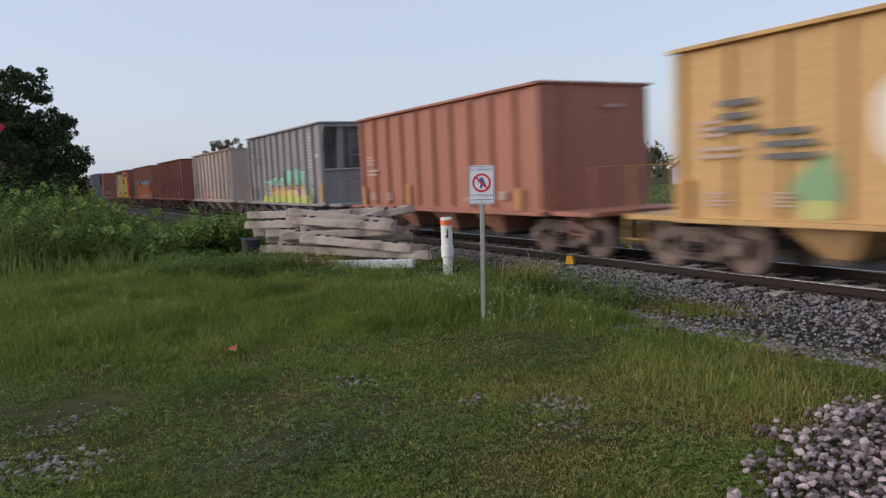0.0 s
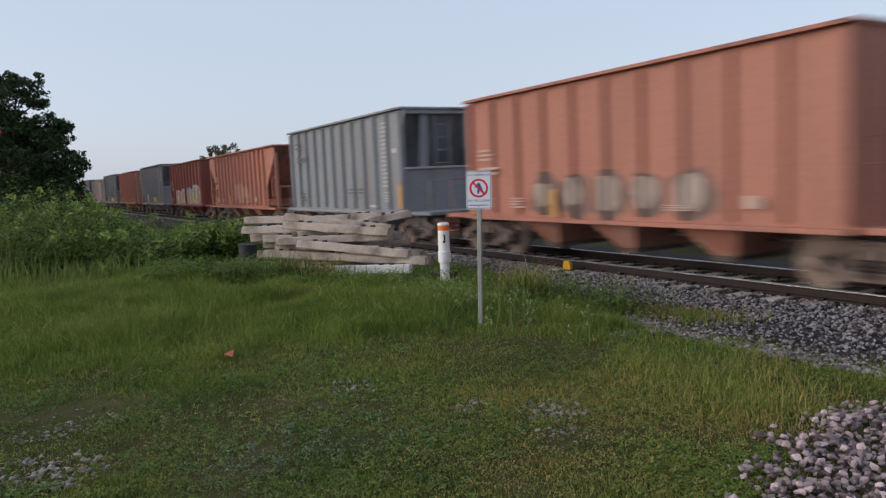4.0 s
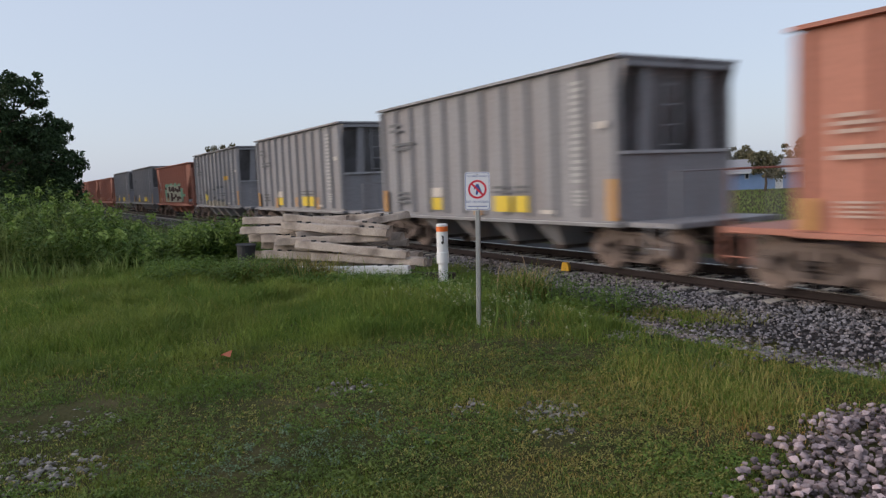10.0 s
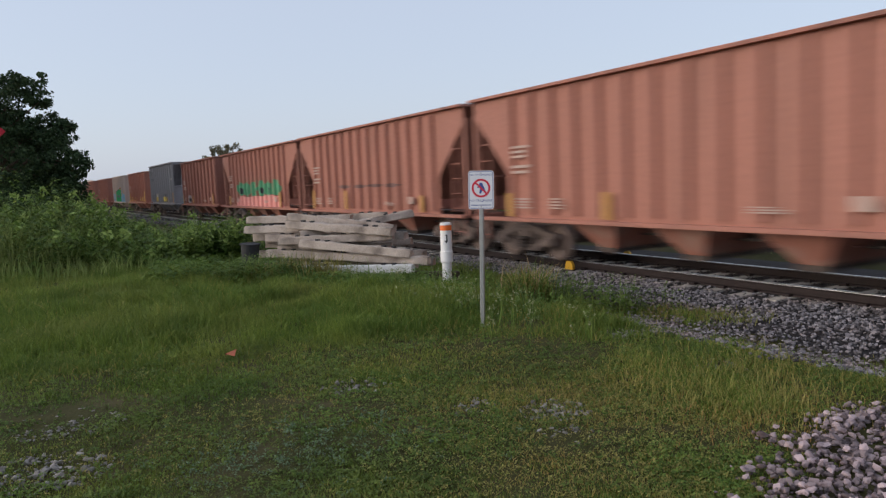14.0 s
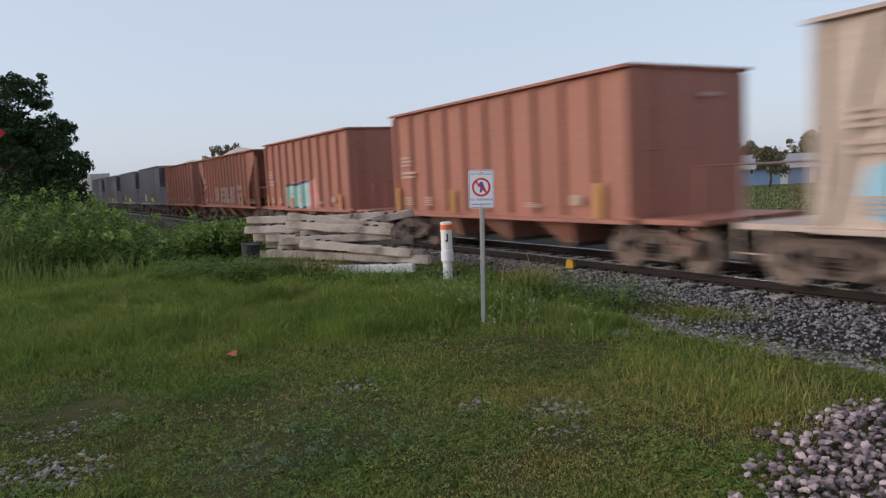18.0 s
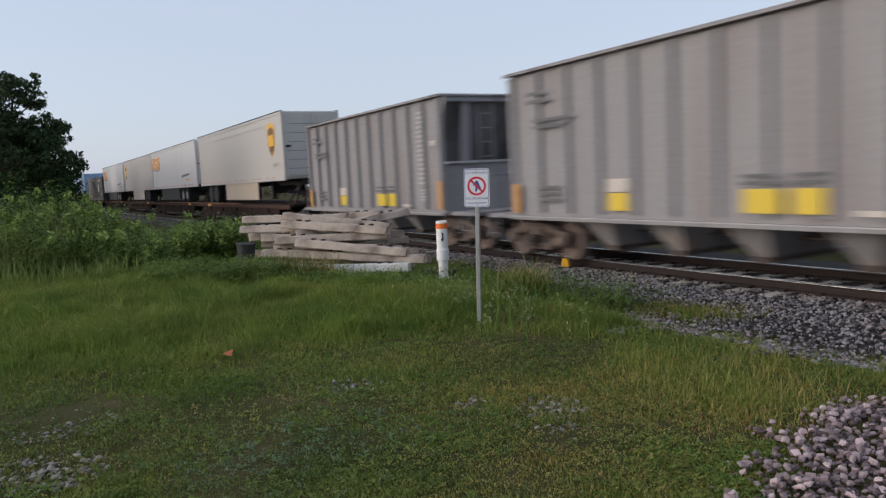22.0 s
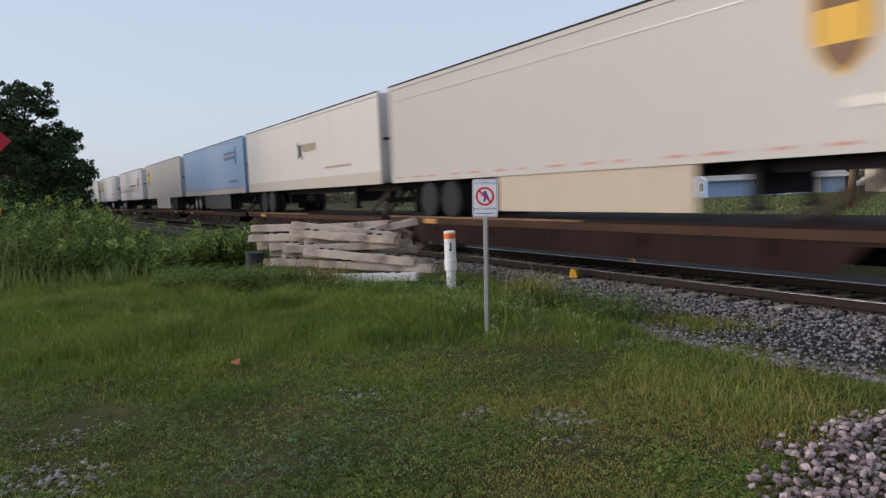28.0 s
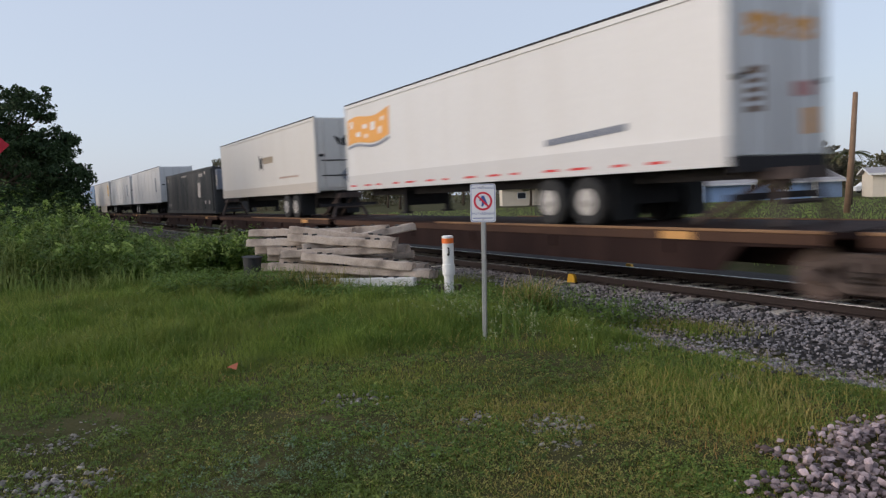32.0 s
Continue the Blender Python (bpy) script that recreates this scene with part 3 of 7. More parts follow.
# q: metres up the line of the box's rear corner at 0 s, kind, colour
HOPPERS = """0 9.0 plain GOLD|1 22.4 plain RUST|2 36.3 bay GREY|3 49.3 plain TANC|4 62.9 plain BROWN|5 76.1 plain RUST|6 89.4 plain BROWN|7 102.7 plain RUST|8 116.6 bay SLATE
9 131.2 cut ORANGE|10 143.3 plain DARKRED|11 157.1 bay GREY|12 171.1 cage ORANGE|13 184.3 bay GREY|14 197.5 plain TANC|15 211.4 bay GREY|16 224.3 plain ORANGE|17 238.2 bay GREY
18 251.7 bay GREY|19 265.4 bay GREY|20 279.5 cut ORANGE|21 292.3 bay GREY|22 305.9 bay GREY|23 320.1 cut RUST|24 333.2 cut RUST|25 346.3 cut RUST|26 357.9 plain BROWN
27 372.1 bay GREY|28 385.1 plain ORANGE|29 398.4 plain TANC|30 411.7 plain RUST|31 425.1 plain RUST|32 439.8 cut RUST|33 451.7 plain RUST|34 465.5 bay GREY|35 479.2 bay GREY
36 492.8 bay GREY|37 506.1 bay GREY"""
COLOURS = {"BROWN": BROWN, "RUST": RUST, "GREY": GREY, "TANC": TANC, "DARKRED": DARKRED, "ORANGE": ORANGE, "SLATE": SLATE, "GOLD": GOLD}
WORDS = {"BROWN": "weathered brown", "RUST": "rust-red", "GREY": "dull grey", "TANC": "dusty tan", "DARKRED": "dark red", "ORANGE": "faded orange-red", "SLATE": "slate grey", "GOLD": "yellow-orange"}
ENDS = {"plain": "ribbed steel open hopper car with upright ends", "bay": "ribbed steel open hopper car with recessed dark ends",
        "cut": "ribbed steel open hopper car with triangular cut ends", "cage": "ribbed steel open hopper car with a framed end"}
HALF = {"plain": 4.85, "bay": 5.22, "cut": 6.2, "cage": 5.15}
templates, cars = {}, {}
for row in HOPPERS.replace("\n", "|").split("|"):
    no, q, kind, col = row.split()
    if kind not in templates:
        car = templates[kind] = hopper(kind, WORDS[col] + " " + ENDS[kind])
    else:
        car = copy_thing(templates[kind], Matrix.Identity(4))
    tagged(car, WORDS[col] + " " + ENDS[kind])
    paint(car, COLOURS[col])
    cars[int(no)] = car
    TRAIN.append((car, float(q) - HALF[kind]))

# ---------------------------------------------------------------- trailers on flat cars
LEN, TLOW, TTOP, TW = 16.15, 2.12, 5.08, 1.3
TYRE_BM = mesh_of("tyre", lathe([(0.27, -0.13), (0.45, -0.13), (0.51, -0.09), (0.51, 0.09), (0.45, 0.13), (0.27, 0.13)], "y", 20), M_TYRE)
HUB = mesh_of("rim", lathe([(0.28, -0.09), (0.24, -0.05), (0.12, -0.04), (0.10, -0.13), (0.04, -0.14), (0.04, 0.1), (0.28, 0.1)], "y", 16), M_HUB)


def trailer(label, color, bogie, bx, doors=1, skirt=None, tape=M_RED, band=None, ribs=0, hubs=True, length=LEN, band_h=0.24, tape_z=0.12):
    """A box trailer, its middle at the origin, x the train's way. bogie: -1 wheels at the rear end of its way, 1 at the leading end; doors: the end with the doors."""
    tr = thing("box_trailer", label, "trailer", group="trailers of the train")
    h = length / 2
    part("box_body", box(-h, h, -TW + 0.01, TW - 0.01, TLOW + 0.05, TTOP - 0.03, bevel=0.03), M_TRAILER, tr, color=color)
    for sy in (-1, 1):
        part("bottom_rail", box(-h, h, *sorted((sy * (TW - 0.02), sy * (TW + 0.02))), TLOW, TLOW + band_h), M_TRAILER, tr, color=band or color)
        part("top_rail", box(-h, h, *sorted((sy * (TW - 0.03), sy * (TW + 0.015))), TTOP - 0.14, TTOP - 0.035), M_TRAILER, tr, color=color)
        part("roof_edge", box(-h, h, *sorted((sy * (TW - 0.05), sy * (TW + 0.02))), TTOP - 0.032, TTOP + 0.012), M_FRAME, tr, "dark roof edge")
        for sx in (-1, 1):
            part("corner_post", box(*sorted((sx * (h - 0.10), sx * (h + 0.015))), *sorted((sy * (TW - 0.08), sy * (TW + 0.012))), TLOW, TTOP - 0.01), M_TRAILER, tr, color=color)
    for i in range(ribs):
        part("seam", box(-h + (i + 1) * length / (ribs + 1) - 0.02, -h + (i + 1) * length / (ribs + 1) + 0.02, -TW - 0.002, -TW + 0.012, TLOW + 0.24, TTOP - 0.14), M_TRAILER, tr, color=color)
    d = doors * (h + 0.012)
    for sy in (-1, 1):
        door = part("rear_door", box(*sorted((d, d + doors * 0.035)), *sorted((sy * 0.02, sy * (TW - 0.1))), TLOW + 0.18, TTOP - 0.12), M_TRAILER, tr, color=color)
        for y in (0.25, 0.95):
            part("lock_rod", tube([(d + doors * 0.06, sy * y, TLOW + 0.2), (d + doors * 0.06, sy * y, TTOP - 0.15)], 0.018, 6), M_ALU, door)
        part("hinge", box(*sorted((d + doors * 0.03, d + doors * 0.06)), *sorted((sy * (TW - 0.35), sy * (TW - 0.11))), TLOW + 1.4, TLOW + 1.5), M_FRAME, door)
    part("bumper", box(*sorted((d - doors * 0.1, d)), -1.2, 1.2, 1.55, 1.66), M_FRAME, tr)
    part("chassis", box(-h + 0.2, h - 0.2, -0.5, 0.5, TLOW - 0.22, TLOW + 0.06), M_FRAME, tr)
    part("bogie_frame", box(bx - 1.3, bx + 1.3, -0.55, 0.55, 1.5, TLOW - 0.2), M_FRAME, tr)
    for dx in (-0.62, 0.62):
        part("bogie_axle", tube([(bx + dx, -1.1, 1.58), (bx + dx, 1.1, 1.58)], 0.07, 8), M_FRAME, tr)
        for y in (-1.15, -0.84, 0.84, 1.15):
            wheel = part("road_wheel", TYRE_BM, None, tr, "worn black tyre", pose(bx + dx, y, 1.58))
            if abs(y) > 1 and hubs:
                part("rim", HUB, None, wheel, "pale steel rim", pose(0, -0.05 if y < 0 else 0.05, 0, 0, 0, 0 if y < 0 else 180))
    lx = -bogie * (h - 3.4)
    for y in (-0.75, 0.75):
        leg = part("landing_leg", box(lx - 0.08, lx + 0.08, y - 0.08, y + 0.08, 1.35, TLOW), M_FRAME, tr)
        part("foot", box(lx - 0.16, lx + 0.16, y - 0.14, y + 0.14, 1.30, 1.36), M_FRAME, leg)
    part("landing_brace", box(lx - 0.04, lx + 0.04, -0.7, 0.7, 1.55, 2.0), M_FRAME, tr)
    for y in (-1.0, 1.0):
        part("mud_flap", box(*sorted((bx + doors * bogie * 1.45, bx + doors * bogie * 1.47)), y - 0.3, y + 0.3, 1.22, TLOW - 0.05), M_TYRE, tr)
    part("air_tank", lathe([(0.12, bx - bogie * 2.6), (0.2, bx - bogie * 2.5), (0.2, bx - bogie * 1.7), (0.12, bx - bogie * 1.6)], "x", 12), M_FRAME, tr, m=pose(0, 0.3, 1.75))
    part("kingpin_plate", box(*sorted((-bogie * (h - 1.4), -bogie * (h - 0.3))), -0.6, 0.6, TLOW - 0.06, TLOW), M_FRAME, tr)
    if skirt:
        part("side_skirt", box(skirt[0], skirt[1], -TW + 0.02, -TW + 0.06, 1.28, TLOW), skirt[2], tr, "long panel hung under the side")
    if tape:
        for i in range(int(length / 1.09)):
            x, w = -h + 0.3 + i * 1.09 + 0.12 * math.sin(i * 2.7), 0.45 + 0.14 * math.sin(i * 1.9)
            part("reflective_tape", box(x, x + w, -TW - 0.024, -TW - 0.02, TLOW + tape_z, TLOW + tape_z + 0.052), tape, tr)
    return tr


def container(label, color):
    c = thing("shipping_container", label, "container", group="containers of the train")
    h = LEN / 2
    part("box_body", box(-h, h - 0.8, -1.2, 1.2, 1.28, 4.12, bevel=0.02), M_TRAILER, c, color=color)
    for i in range(36):
        x = -h + 0.35 + i * (LEN - 1.6) / 35
        part("corrugation", prism([(x - 0.10, -1.2), (x - 0.05, -1.22), (x + 0.05, -1.22), (x + 0.10, -1.2)], "z", 1.45, 3.98), M_TRAILER, c, color=color)
    for sx in (-1, 1):
        for sy in (-1, 1):
            part("corner_post", box(*sorted((sx * (h - 0.12), sx * (h + 0.01))), *sorted((sy * 1.1, sy * 1.25)), 1.24, 4.15), M_TRAILER, c, color=color)
    for sy in (-1, 1):
        for z in (1.26, 4.0):
            part("side_rail", box(-h + 0.12, h - 0.12, *sorted((sy * 1.16, sy * 1.245)), z, z + 0.13), M_TRAILER, c, color=color)
    return c


def flat_car(back, front, wheels):
    """One platform from back to front (metres along the car), with a truck under its back joint; wheels: the end on which a trailer's wheels stand."""
    fc = thing("flat_car", "weathered rust-brown flat car with a faded orange edge", "freight car", group="flat cars of the train")
    z = 1.1
    part("deck", box(back + 0.15, front - 0.15, -1.32, 1.32, z - 0.1, z), M_DECK, fc)
    part("centre_sill", box(back, front, -0.35, 0.35, 0.45, z - 0.1), M_DECK, fc)
    for sy in (-1, 1):
        poly = [(back + 0.3, z - 0.01), (front - 0.3, z - 0.01), (front - 0.3, z - 0.22), (front - 1.75, z - 0.26), (front - 2.15, 0.42), (back + 2.15, 0.42), (back + 1.75, z - 0.26), (back + 0.3, z - 0.22)]
        sill = part("side_sill", prism(poly, "y", *sorted((sy * 1.34, sy * 1.39))), M_DECK, fc)
        part("deck_lip", box(*((back + 0.3, 1.0) if wheels < 0 else (-1.6, front - 0.3)), *sorted((sy * 1.385, sy * 1.43)), z - 0.03, z + 0.02, bevel=0.008), M_DECK_LIP, sill, "worn tan deck lip")
        part("edge_rail", box(back + 0.3, front - 0.3, *sorted((sy * 1.385, sy * 1.415)), z - 0.19, z - 0.035), M_DECK_EDGE, sill, "faded orange-brown edge rail")
        for i in range(5):
            x = back + 3.3 + i * (front - back - 6.6) / 4
            part("stake_pocket", box(x - 0.09, x + 0.09, *sorted((sy * 1.39, sy * 1.45)), z - 0.42, z - 0.21), M_DECK, sill)
        x = back + 2.6 if wheels < 0 else front - 3.4
        part("yellow_plate", box(x, x + 0.7, *sorted((sy * 1.416, sy * 1.422)), z - 0.18, z - 0.045), M_AMBER, sill)
    hitch = part("hitch_stand", prism([(-0.5, z + 0.78), (0.5, z + 0.78), (0.42, z + 0.98), (-0.42, z + 0.98)], "x", front - 2.15, front - 1.35), M_GRIME, fc, "dark steel hitch head")
    for sy in (-1, 1):
        part("hitch_leg", tube([(front - 1.5, sy * 0.75, z), (front - 1.75, sy * 0.38, z + 0.82)], 0.075, 6), M_GRIME, hitch)
        part("hitch_strut", tube([(front - 3.5, sy * 0.4, z + 0.03), (front - 1.9, sy * 0.3, z + 0.82)], 0.065, 6), M_GRIME, hitch)
    part("hitch_bar", tube([(front - 1.62, -0.55, z + 0.4), (front - 1.62, 0.55, z + 0.4)], 0.045, 6), M_GRIME, hitch)
    add_truck(fc, back + 0.1, GRIMY)
    part("articulation", box(back - 0.4, back + 0.5, -0.3, 0.3, 0.74, z - 0.02), M_UNDER, fc)
    return fc


SILVER, WHITE, BLUE, CREAM, CHARCOAL = (0.50, 0.475, 0.45), (0.66, 0.65, 0.645), (0.25, 0.375, 0.56), (0.62, 0.595, 0.565), (0.035, 0.038, 0.042)
LENGTHS = {"bird2": 15.5}
LOADS = [("silver", 526.0), ("orangemark", 543.6), ("silver2", 560.4), ("orangemark", 577.6), ("black", 594.8), ("blue", 613.6), ("silver", 630.8), ("bird", 647.8), ("blue", 664.7),
         ("silver2", 682.4), ("stripes", 701.2), ("orangemark2", 721.4), ("bird2", 740.1), ("black", 758.8), ("plainwhite", 777.3), ("plainwhite", 795.0), ("silver", 812.5), ("blue", 830.0)]


def shield(tr, x, z=3.95):
    poly = [(x - 0.5, z + 0.62), (x, z + 0.76), (x + 0.5, z + 0.62), (x + 0.5, z - 0.16), (x + 0.34, z - 0.5), (x, z - 0.78), (x - 0.34, z - 0.5), (x - 0.5, z - 0.16)]
    e = part("emblem", prism(poly, "y", -TW - 0.006, -TW + 0.0), M_AMBERGOLD, tr, "plain gold shield emblem")
    inner = [(x + (a - x) * 0.82, z + (b - z) * 0.82 - 0.08) for a, b in poly]
    part("emblem_field", prism([p for p in inner if p[1] > z - 2], "y", -TW - 0.010, -TW - 0.0065), M_DARKBROWN, e)
    part("emblem_bar", box(x - 0.36, x + 0.36, -TW - 0.014, -TW - 0.0105, z - 0.30, z + 0.20), M_AMBERGOLD, e)


M_AMBERGOLD = material("emblem_gold", (0.72, 0.42, 0.05), 0.5, vary=0.08)
M_DARKBROWN = material("emblem_brown", (0.17, 0.085, 0.04), 0.5, vary=0.08)
M_DARKSKIRT = material("dark_side_skirt", (0.05, 0.052, 0.056), 0.6, vary=0.15, scale=2)
M_ORANGEMARK = material("orange_mark", (0.72, 0.345, 0.085), 0.5, vary=0.15)
M_GREYMARK = material("grey_mark", (0.20, 0.22, 0.27), 0.55, vary=0.1)
M_TANMARK = material("tan_mark", (0.36, 0.29, 0.21), 0.6, vary=0.2)
M_SKYBLUE = material("blue_mark", (0.05, 0.16, 0.36), 0.5, vary=0.08)
M_MAROON = material("maroon_stripe", (0.27, 0.02, 0.045), 0.5, vary=0.08)


def bars(tr, name, mat, x0, x1, z0, z1, slant=0.0, n=6, y=None, label=""):
    """A row of upright bars that stands for lettering that is not written out."""
    y = -TW - 0.003 if y is None else y
    bm = bmesh.new()
    w = (x1 - x0) / n
    for i in range(n):
        a = x0 + i * w
        dz = slant * i / n
        if n <= 9:
            part(name, prism([(a, z0 + dz), (a + w * 0.78, z0 + dz + slant / n), (a + w * 0.9, z1 + dz + slant / n), (a + w * 0.12, z1 + dz)], "y", y - 0.004, y), mat, tr, label)
            continue
        prism([(a, z0 + dz), (a + w * 0.78, z0 + dz), (a + w * 0.9, z1 + dz), (a + w * 0.12, z1 + dz)], "y", y - 0.004, y, bm)
    if n > 9:
        tagged(part(name, bm, mat, tr, label), kind="stuff")


def flag_mark(tr, x0, z0, w, hgt):
    """A waving orange field cut by thin pale lines, with a grey sweep under it."""
    def wave(a, dz):
        return (x0 + w * a + 0.05 * dz, z0 + dz + 0.16 * a + 0.09 * math.sin(a * 6.0 + 0.6))
    steps = [k / 14 for k in range(15)]
    field = part("orange_mark", prism([wave(a, 0.0) for a in steps] + [wave(a, hgt) for a in reversed(steps)], "y", -TW - 0.006, -TW + 0.0), M_ORANGEMARK, tr, "orange waving mark")
    for a, w2, d0, d1 in ((0.10, 0.03, 0.5, 0.74), (0.27, 0.045, 0.18, 0.34), (0.44, 0.05, 0.46, 0.60), (0.47, 0.03, 0.16, 0.28), (0.63, 0.045, 0.40, 0.66), (0.80, 0.03, 0.2, 0.42), (0.86, 0.03, 0.55, 0.68)):
        part("pale_gap", prism([wave(a - w2, d0), wave(a + w2, d0), wave(a + w2, d1), wave(a - w2, d1)], "y", -TW - 0.009, -TW - 0.0065), M_SIGN, field)
    part("grey_sweep", prism([wave(a, -0.14) for a in steps] + [wave(a, -0.06) for a in reversed(steps)], "y", -TW - 0.006, -TW + 0.0), M_GREYMARK, tr)


def load(kind):
    h = LEN / 2
    if kind in ("silver", "silver2"):
        rear = kind == "silver"
        tr = trailer("silver-grey box trailer with a gold shield emblem", SILVER, -1 if rear else 1, -5.2 if rear else 4.7, 1, (-2.2, 3.9, M_TAN) if rear else (-3.1, 3.0, M_PALESKIRT), hubs=False, tape=M_FADEDRED)
        shield(tr, 6.5 if rear else -6.6)
        for k in range(6):
            part("door_slat_line", box(h + 0.047, h + 0.052, -1.1, 1.1, 2.6 + 0.38 * k, 2.63 + 0.38 * k), M_GREYMARK, tr)
        part("seam_line", box(-h, h, -TW - 0.004, -TW + 0.001, TTOP - 0.5, TTOP - 0.47), M_ALU, tr)
        bars(tr, "small_lettering", M_ALU, h - 1.5, h - 0.8, 2.75, 2.90, n=5)
    elif kind in ("orangemark", "orangemark2"):
        late = kind == "orangemark2"
        tr = trailer("white box trailer with an orange mark and grey lettering", WHITE, 1, 3.95, 1, None if late else (-4.6, 2.1, M_DARKSKIRT), band=(0.56, 0.55, 0.55) if late else None, band_h=0.5 if late else 0.24)
        flag_mark(tr, -h + 0.2, 3.62, 3.3, 0.86)
        bars(tr, "small_lettering", M_GREYMARK, 3.3, 5.8, 2.80, 2.94, 0.12, 22, label="line of small grey lettering")
        if not late:
            bars(tr, "small_orange_mark", M_ORANGEMARK, 4.6, 5.7, 2.58, 2.68, 0.0, 4)
        part("door_notice", box(h + 0.05, h + 0.056, -0.95, -0.50, 3.0, 3.75), M_DARKBROWN, tr, "dark printed notice")
        for k in range(4):
            part("notice_line", box(h + 0.0565, h + 0.058, -0.88, -0.57, 3.1 + 0.15 * k, 3.17 + 0.15 * k), M_SIGN, tr)
        part("door_notice", box(h + 0.05, h + 0.056, 0.25, 0.85, 3.3, 3.55), M_FADEDRED, tr)
        part("door_plate", box(h + 0.05, h + 0.056, 0.6, 1.0, 2.65, 3.1), M_ORANGEMARK, tr)
        part("door_sill", box(h + 0.012, h + 0.07, -TW + 0.05, TW - 0.05, TLOW - 0.1, TLOW + 0.16), M_FRAME, tr)
        for k, (y, lean) in enumerate(((-0.95, 0.06), (-0.55, -0.04), (-0.2, 0.0), (0.2, 0.05), (0.58, 0.0))):
            part("door_letter", prism([(y, 4.25), (y + 0.27, 4.25), (y + 0.30 + lean, 4.62), (y - 0.02 + lean, 4.62)], "x", h + 0.05, h + 0.056), M_ORANGEMARK, tr)
            part("letter_gap", box(h + 0.0565, h + 0.058, y + 0.10, y + 0.18, 4.34, 4.42), M_SIGN, tr)
    elif kind == "blue":
        tr = trailer("pale blue box trailer with an orange lettered mark", BLUE, -1, -4.1, 1, (-2.0, 4.6, M_DARKSKIRT), band=(0.45, 0.40, 0.36), tape_z=0.30)
        part("mark_field", prism([(3.8, 4.0), (6.2, 4.0), (6.2, 3.72), (6.55, 3.72), (6.55, 4.62), (6.3, 4.62), (6.2, 4.42), (3.8, 4.42)], "y", -TW - 0.0065, -TW + 0.0), M_SKYBLUE, tr, "bright blue mark")
        bars(tr, "mark", M_FADED, 3.85, 6.3, 4.14, 4.30, 0.0, 9, y=-TW - 0.007)
        bars(tr, "small_lettering", M_GREYMARK, 4.6, 6.6, 2.72, 2.85, 0.0, 14)
    elif kind in ("bird", "bird2"):
        length = LENGTHS.get(kind, LEN)
        h = length / 2
        tr = trailer("cream box trailer with a dark bird emblem", CREAM, -1 if kind == "bird" else 1, -5.0 if kind == "bird" else 4.3, 1, None, tape=None, band=(0.50, 0.455, 0.41), hubs=kind != "bird", length=length, band_h=0.42)
        x = -0.05
        bm = prism([(x - 0.1, 4.1), (x + 0.25, 3.85), (x + 0.5, 4.0), (x + 0.4, 3.65), (x + 0.55, 3.3), (x + 0.2, 3.5), (x - 0.05, 3.35), (x + 0.02, 3.7)], "y", -TW - 0.005, -TW + 0.001)
        part("bird_emblem", bm, M_BLACK, tr, "small black bird emblem")
        bars(tr, "emblem_lettering", M_TANMARK, x + 0.6, x + 2.2, 3.62, 3.92, 0.0, 5)
        bars(tr, "small_lettering", M_FADED, 3.0, 5.6, 2.84, 2.92, 0.0, 16)
        if kind == "bird2":
            bm = prism([(-0.55, 4.35), (-0.2, 4.2), (0.05, 4.5), (0.5, 4.7), (0.35, 4.3), (0.5, 4.05), (0.3, 3.75), (-0.1, 3.95), (-0.35, 4.0)], "x", h + 0.05, h + 0.056)
            part("door_bird_emblem", bm, M_BLACK, tr, "black bird emblem on the doors")
            for z in (2.75, 3.35):
                part("door_bar", box(h + 0.05, h + 0.06, -1.1, 1.1, z, z + 0.05), M_FRAME, tr)
            part("door_diamond", prism([(0, 3.1), (0.35, 2.78), (0, 2.46), (-0.35, 2.78)], "x", h + 0.048, h + 0.052), M_GREYMARK, tr)
    elif kind == "stripes":
        tr = trailer("white box trailer with maroon stripes along its side", WHITE, -1, -5.3, 1, None)
        for z in (3.0, 3.17):
            part("stripe", prism([(-h + 0.1, z), (5.3, z), (5.36, z + 0.05), (-h + 0.1, z + 0.05)], "y", -TW - 0.005, -TW + 0.001), M_MAROON, tr)
        for z, a, b in ((4.06, 4.75, 6.25), (3.84, 4.8, 5.75), (3.36, 4.7, 5.45)):
            part("stripe_mark", prism([(a, z), (b, z), (b + 0.06, z + 0.09), (a + 0.03, z + 0.09)], "y", -TW - 0.005, -TW + 0.001), M_MAROON, tr)
        for k, (a, w, z0, z1) in enumerate(((4.72, 0.2, 3.36, 3.84), (5.0, 0.3, 3.5, 3.78), (5.38, 0.18, 3.44, 3.84))):
            part("mark_block", prism([(a, z0), (a + w, z0), (a + w + 0.1, z1), (a + 0.1, z1)], "y", -TW - 0.005, -TW + 0.001), M_MAROON if k != 1 else M_FADEDRED, tr)
        bars(tr, "small_lettering", M_GREYMARK, -1.7, -0.9, 3.42, 3.50, 0.0, 10)
        bars(tr, "lettering_line", M_GREYMARK, -0.6, 3.9, 3.44, 3.62, 0.0, 30, label="line of small grey lettering")
        for k in range(6):
            part("marker_lamp", box(-6.6 + 2.55 * k, -6.45 + 2.55 * k, -TW - 0.02, -TW, 4.70, 4.78, bevel=0.01), M_GREYMARK, tr, "small grey marker lamp")
        for y, z, r in ((-0.75, 2.95, 0.2), (-0.1, 2.9, 0.22), (0.6, 3.0, 0.2), (-0.2, 4.35, 0.2)):
            part("door_smudge", prism([(y + r * math.cos(k * 0.7), z + r * math.sin(k * 0.7)) for k in range(9)], "x", h + 0.05, h + 0.054), M_SIGN, tr)
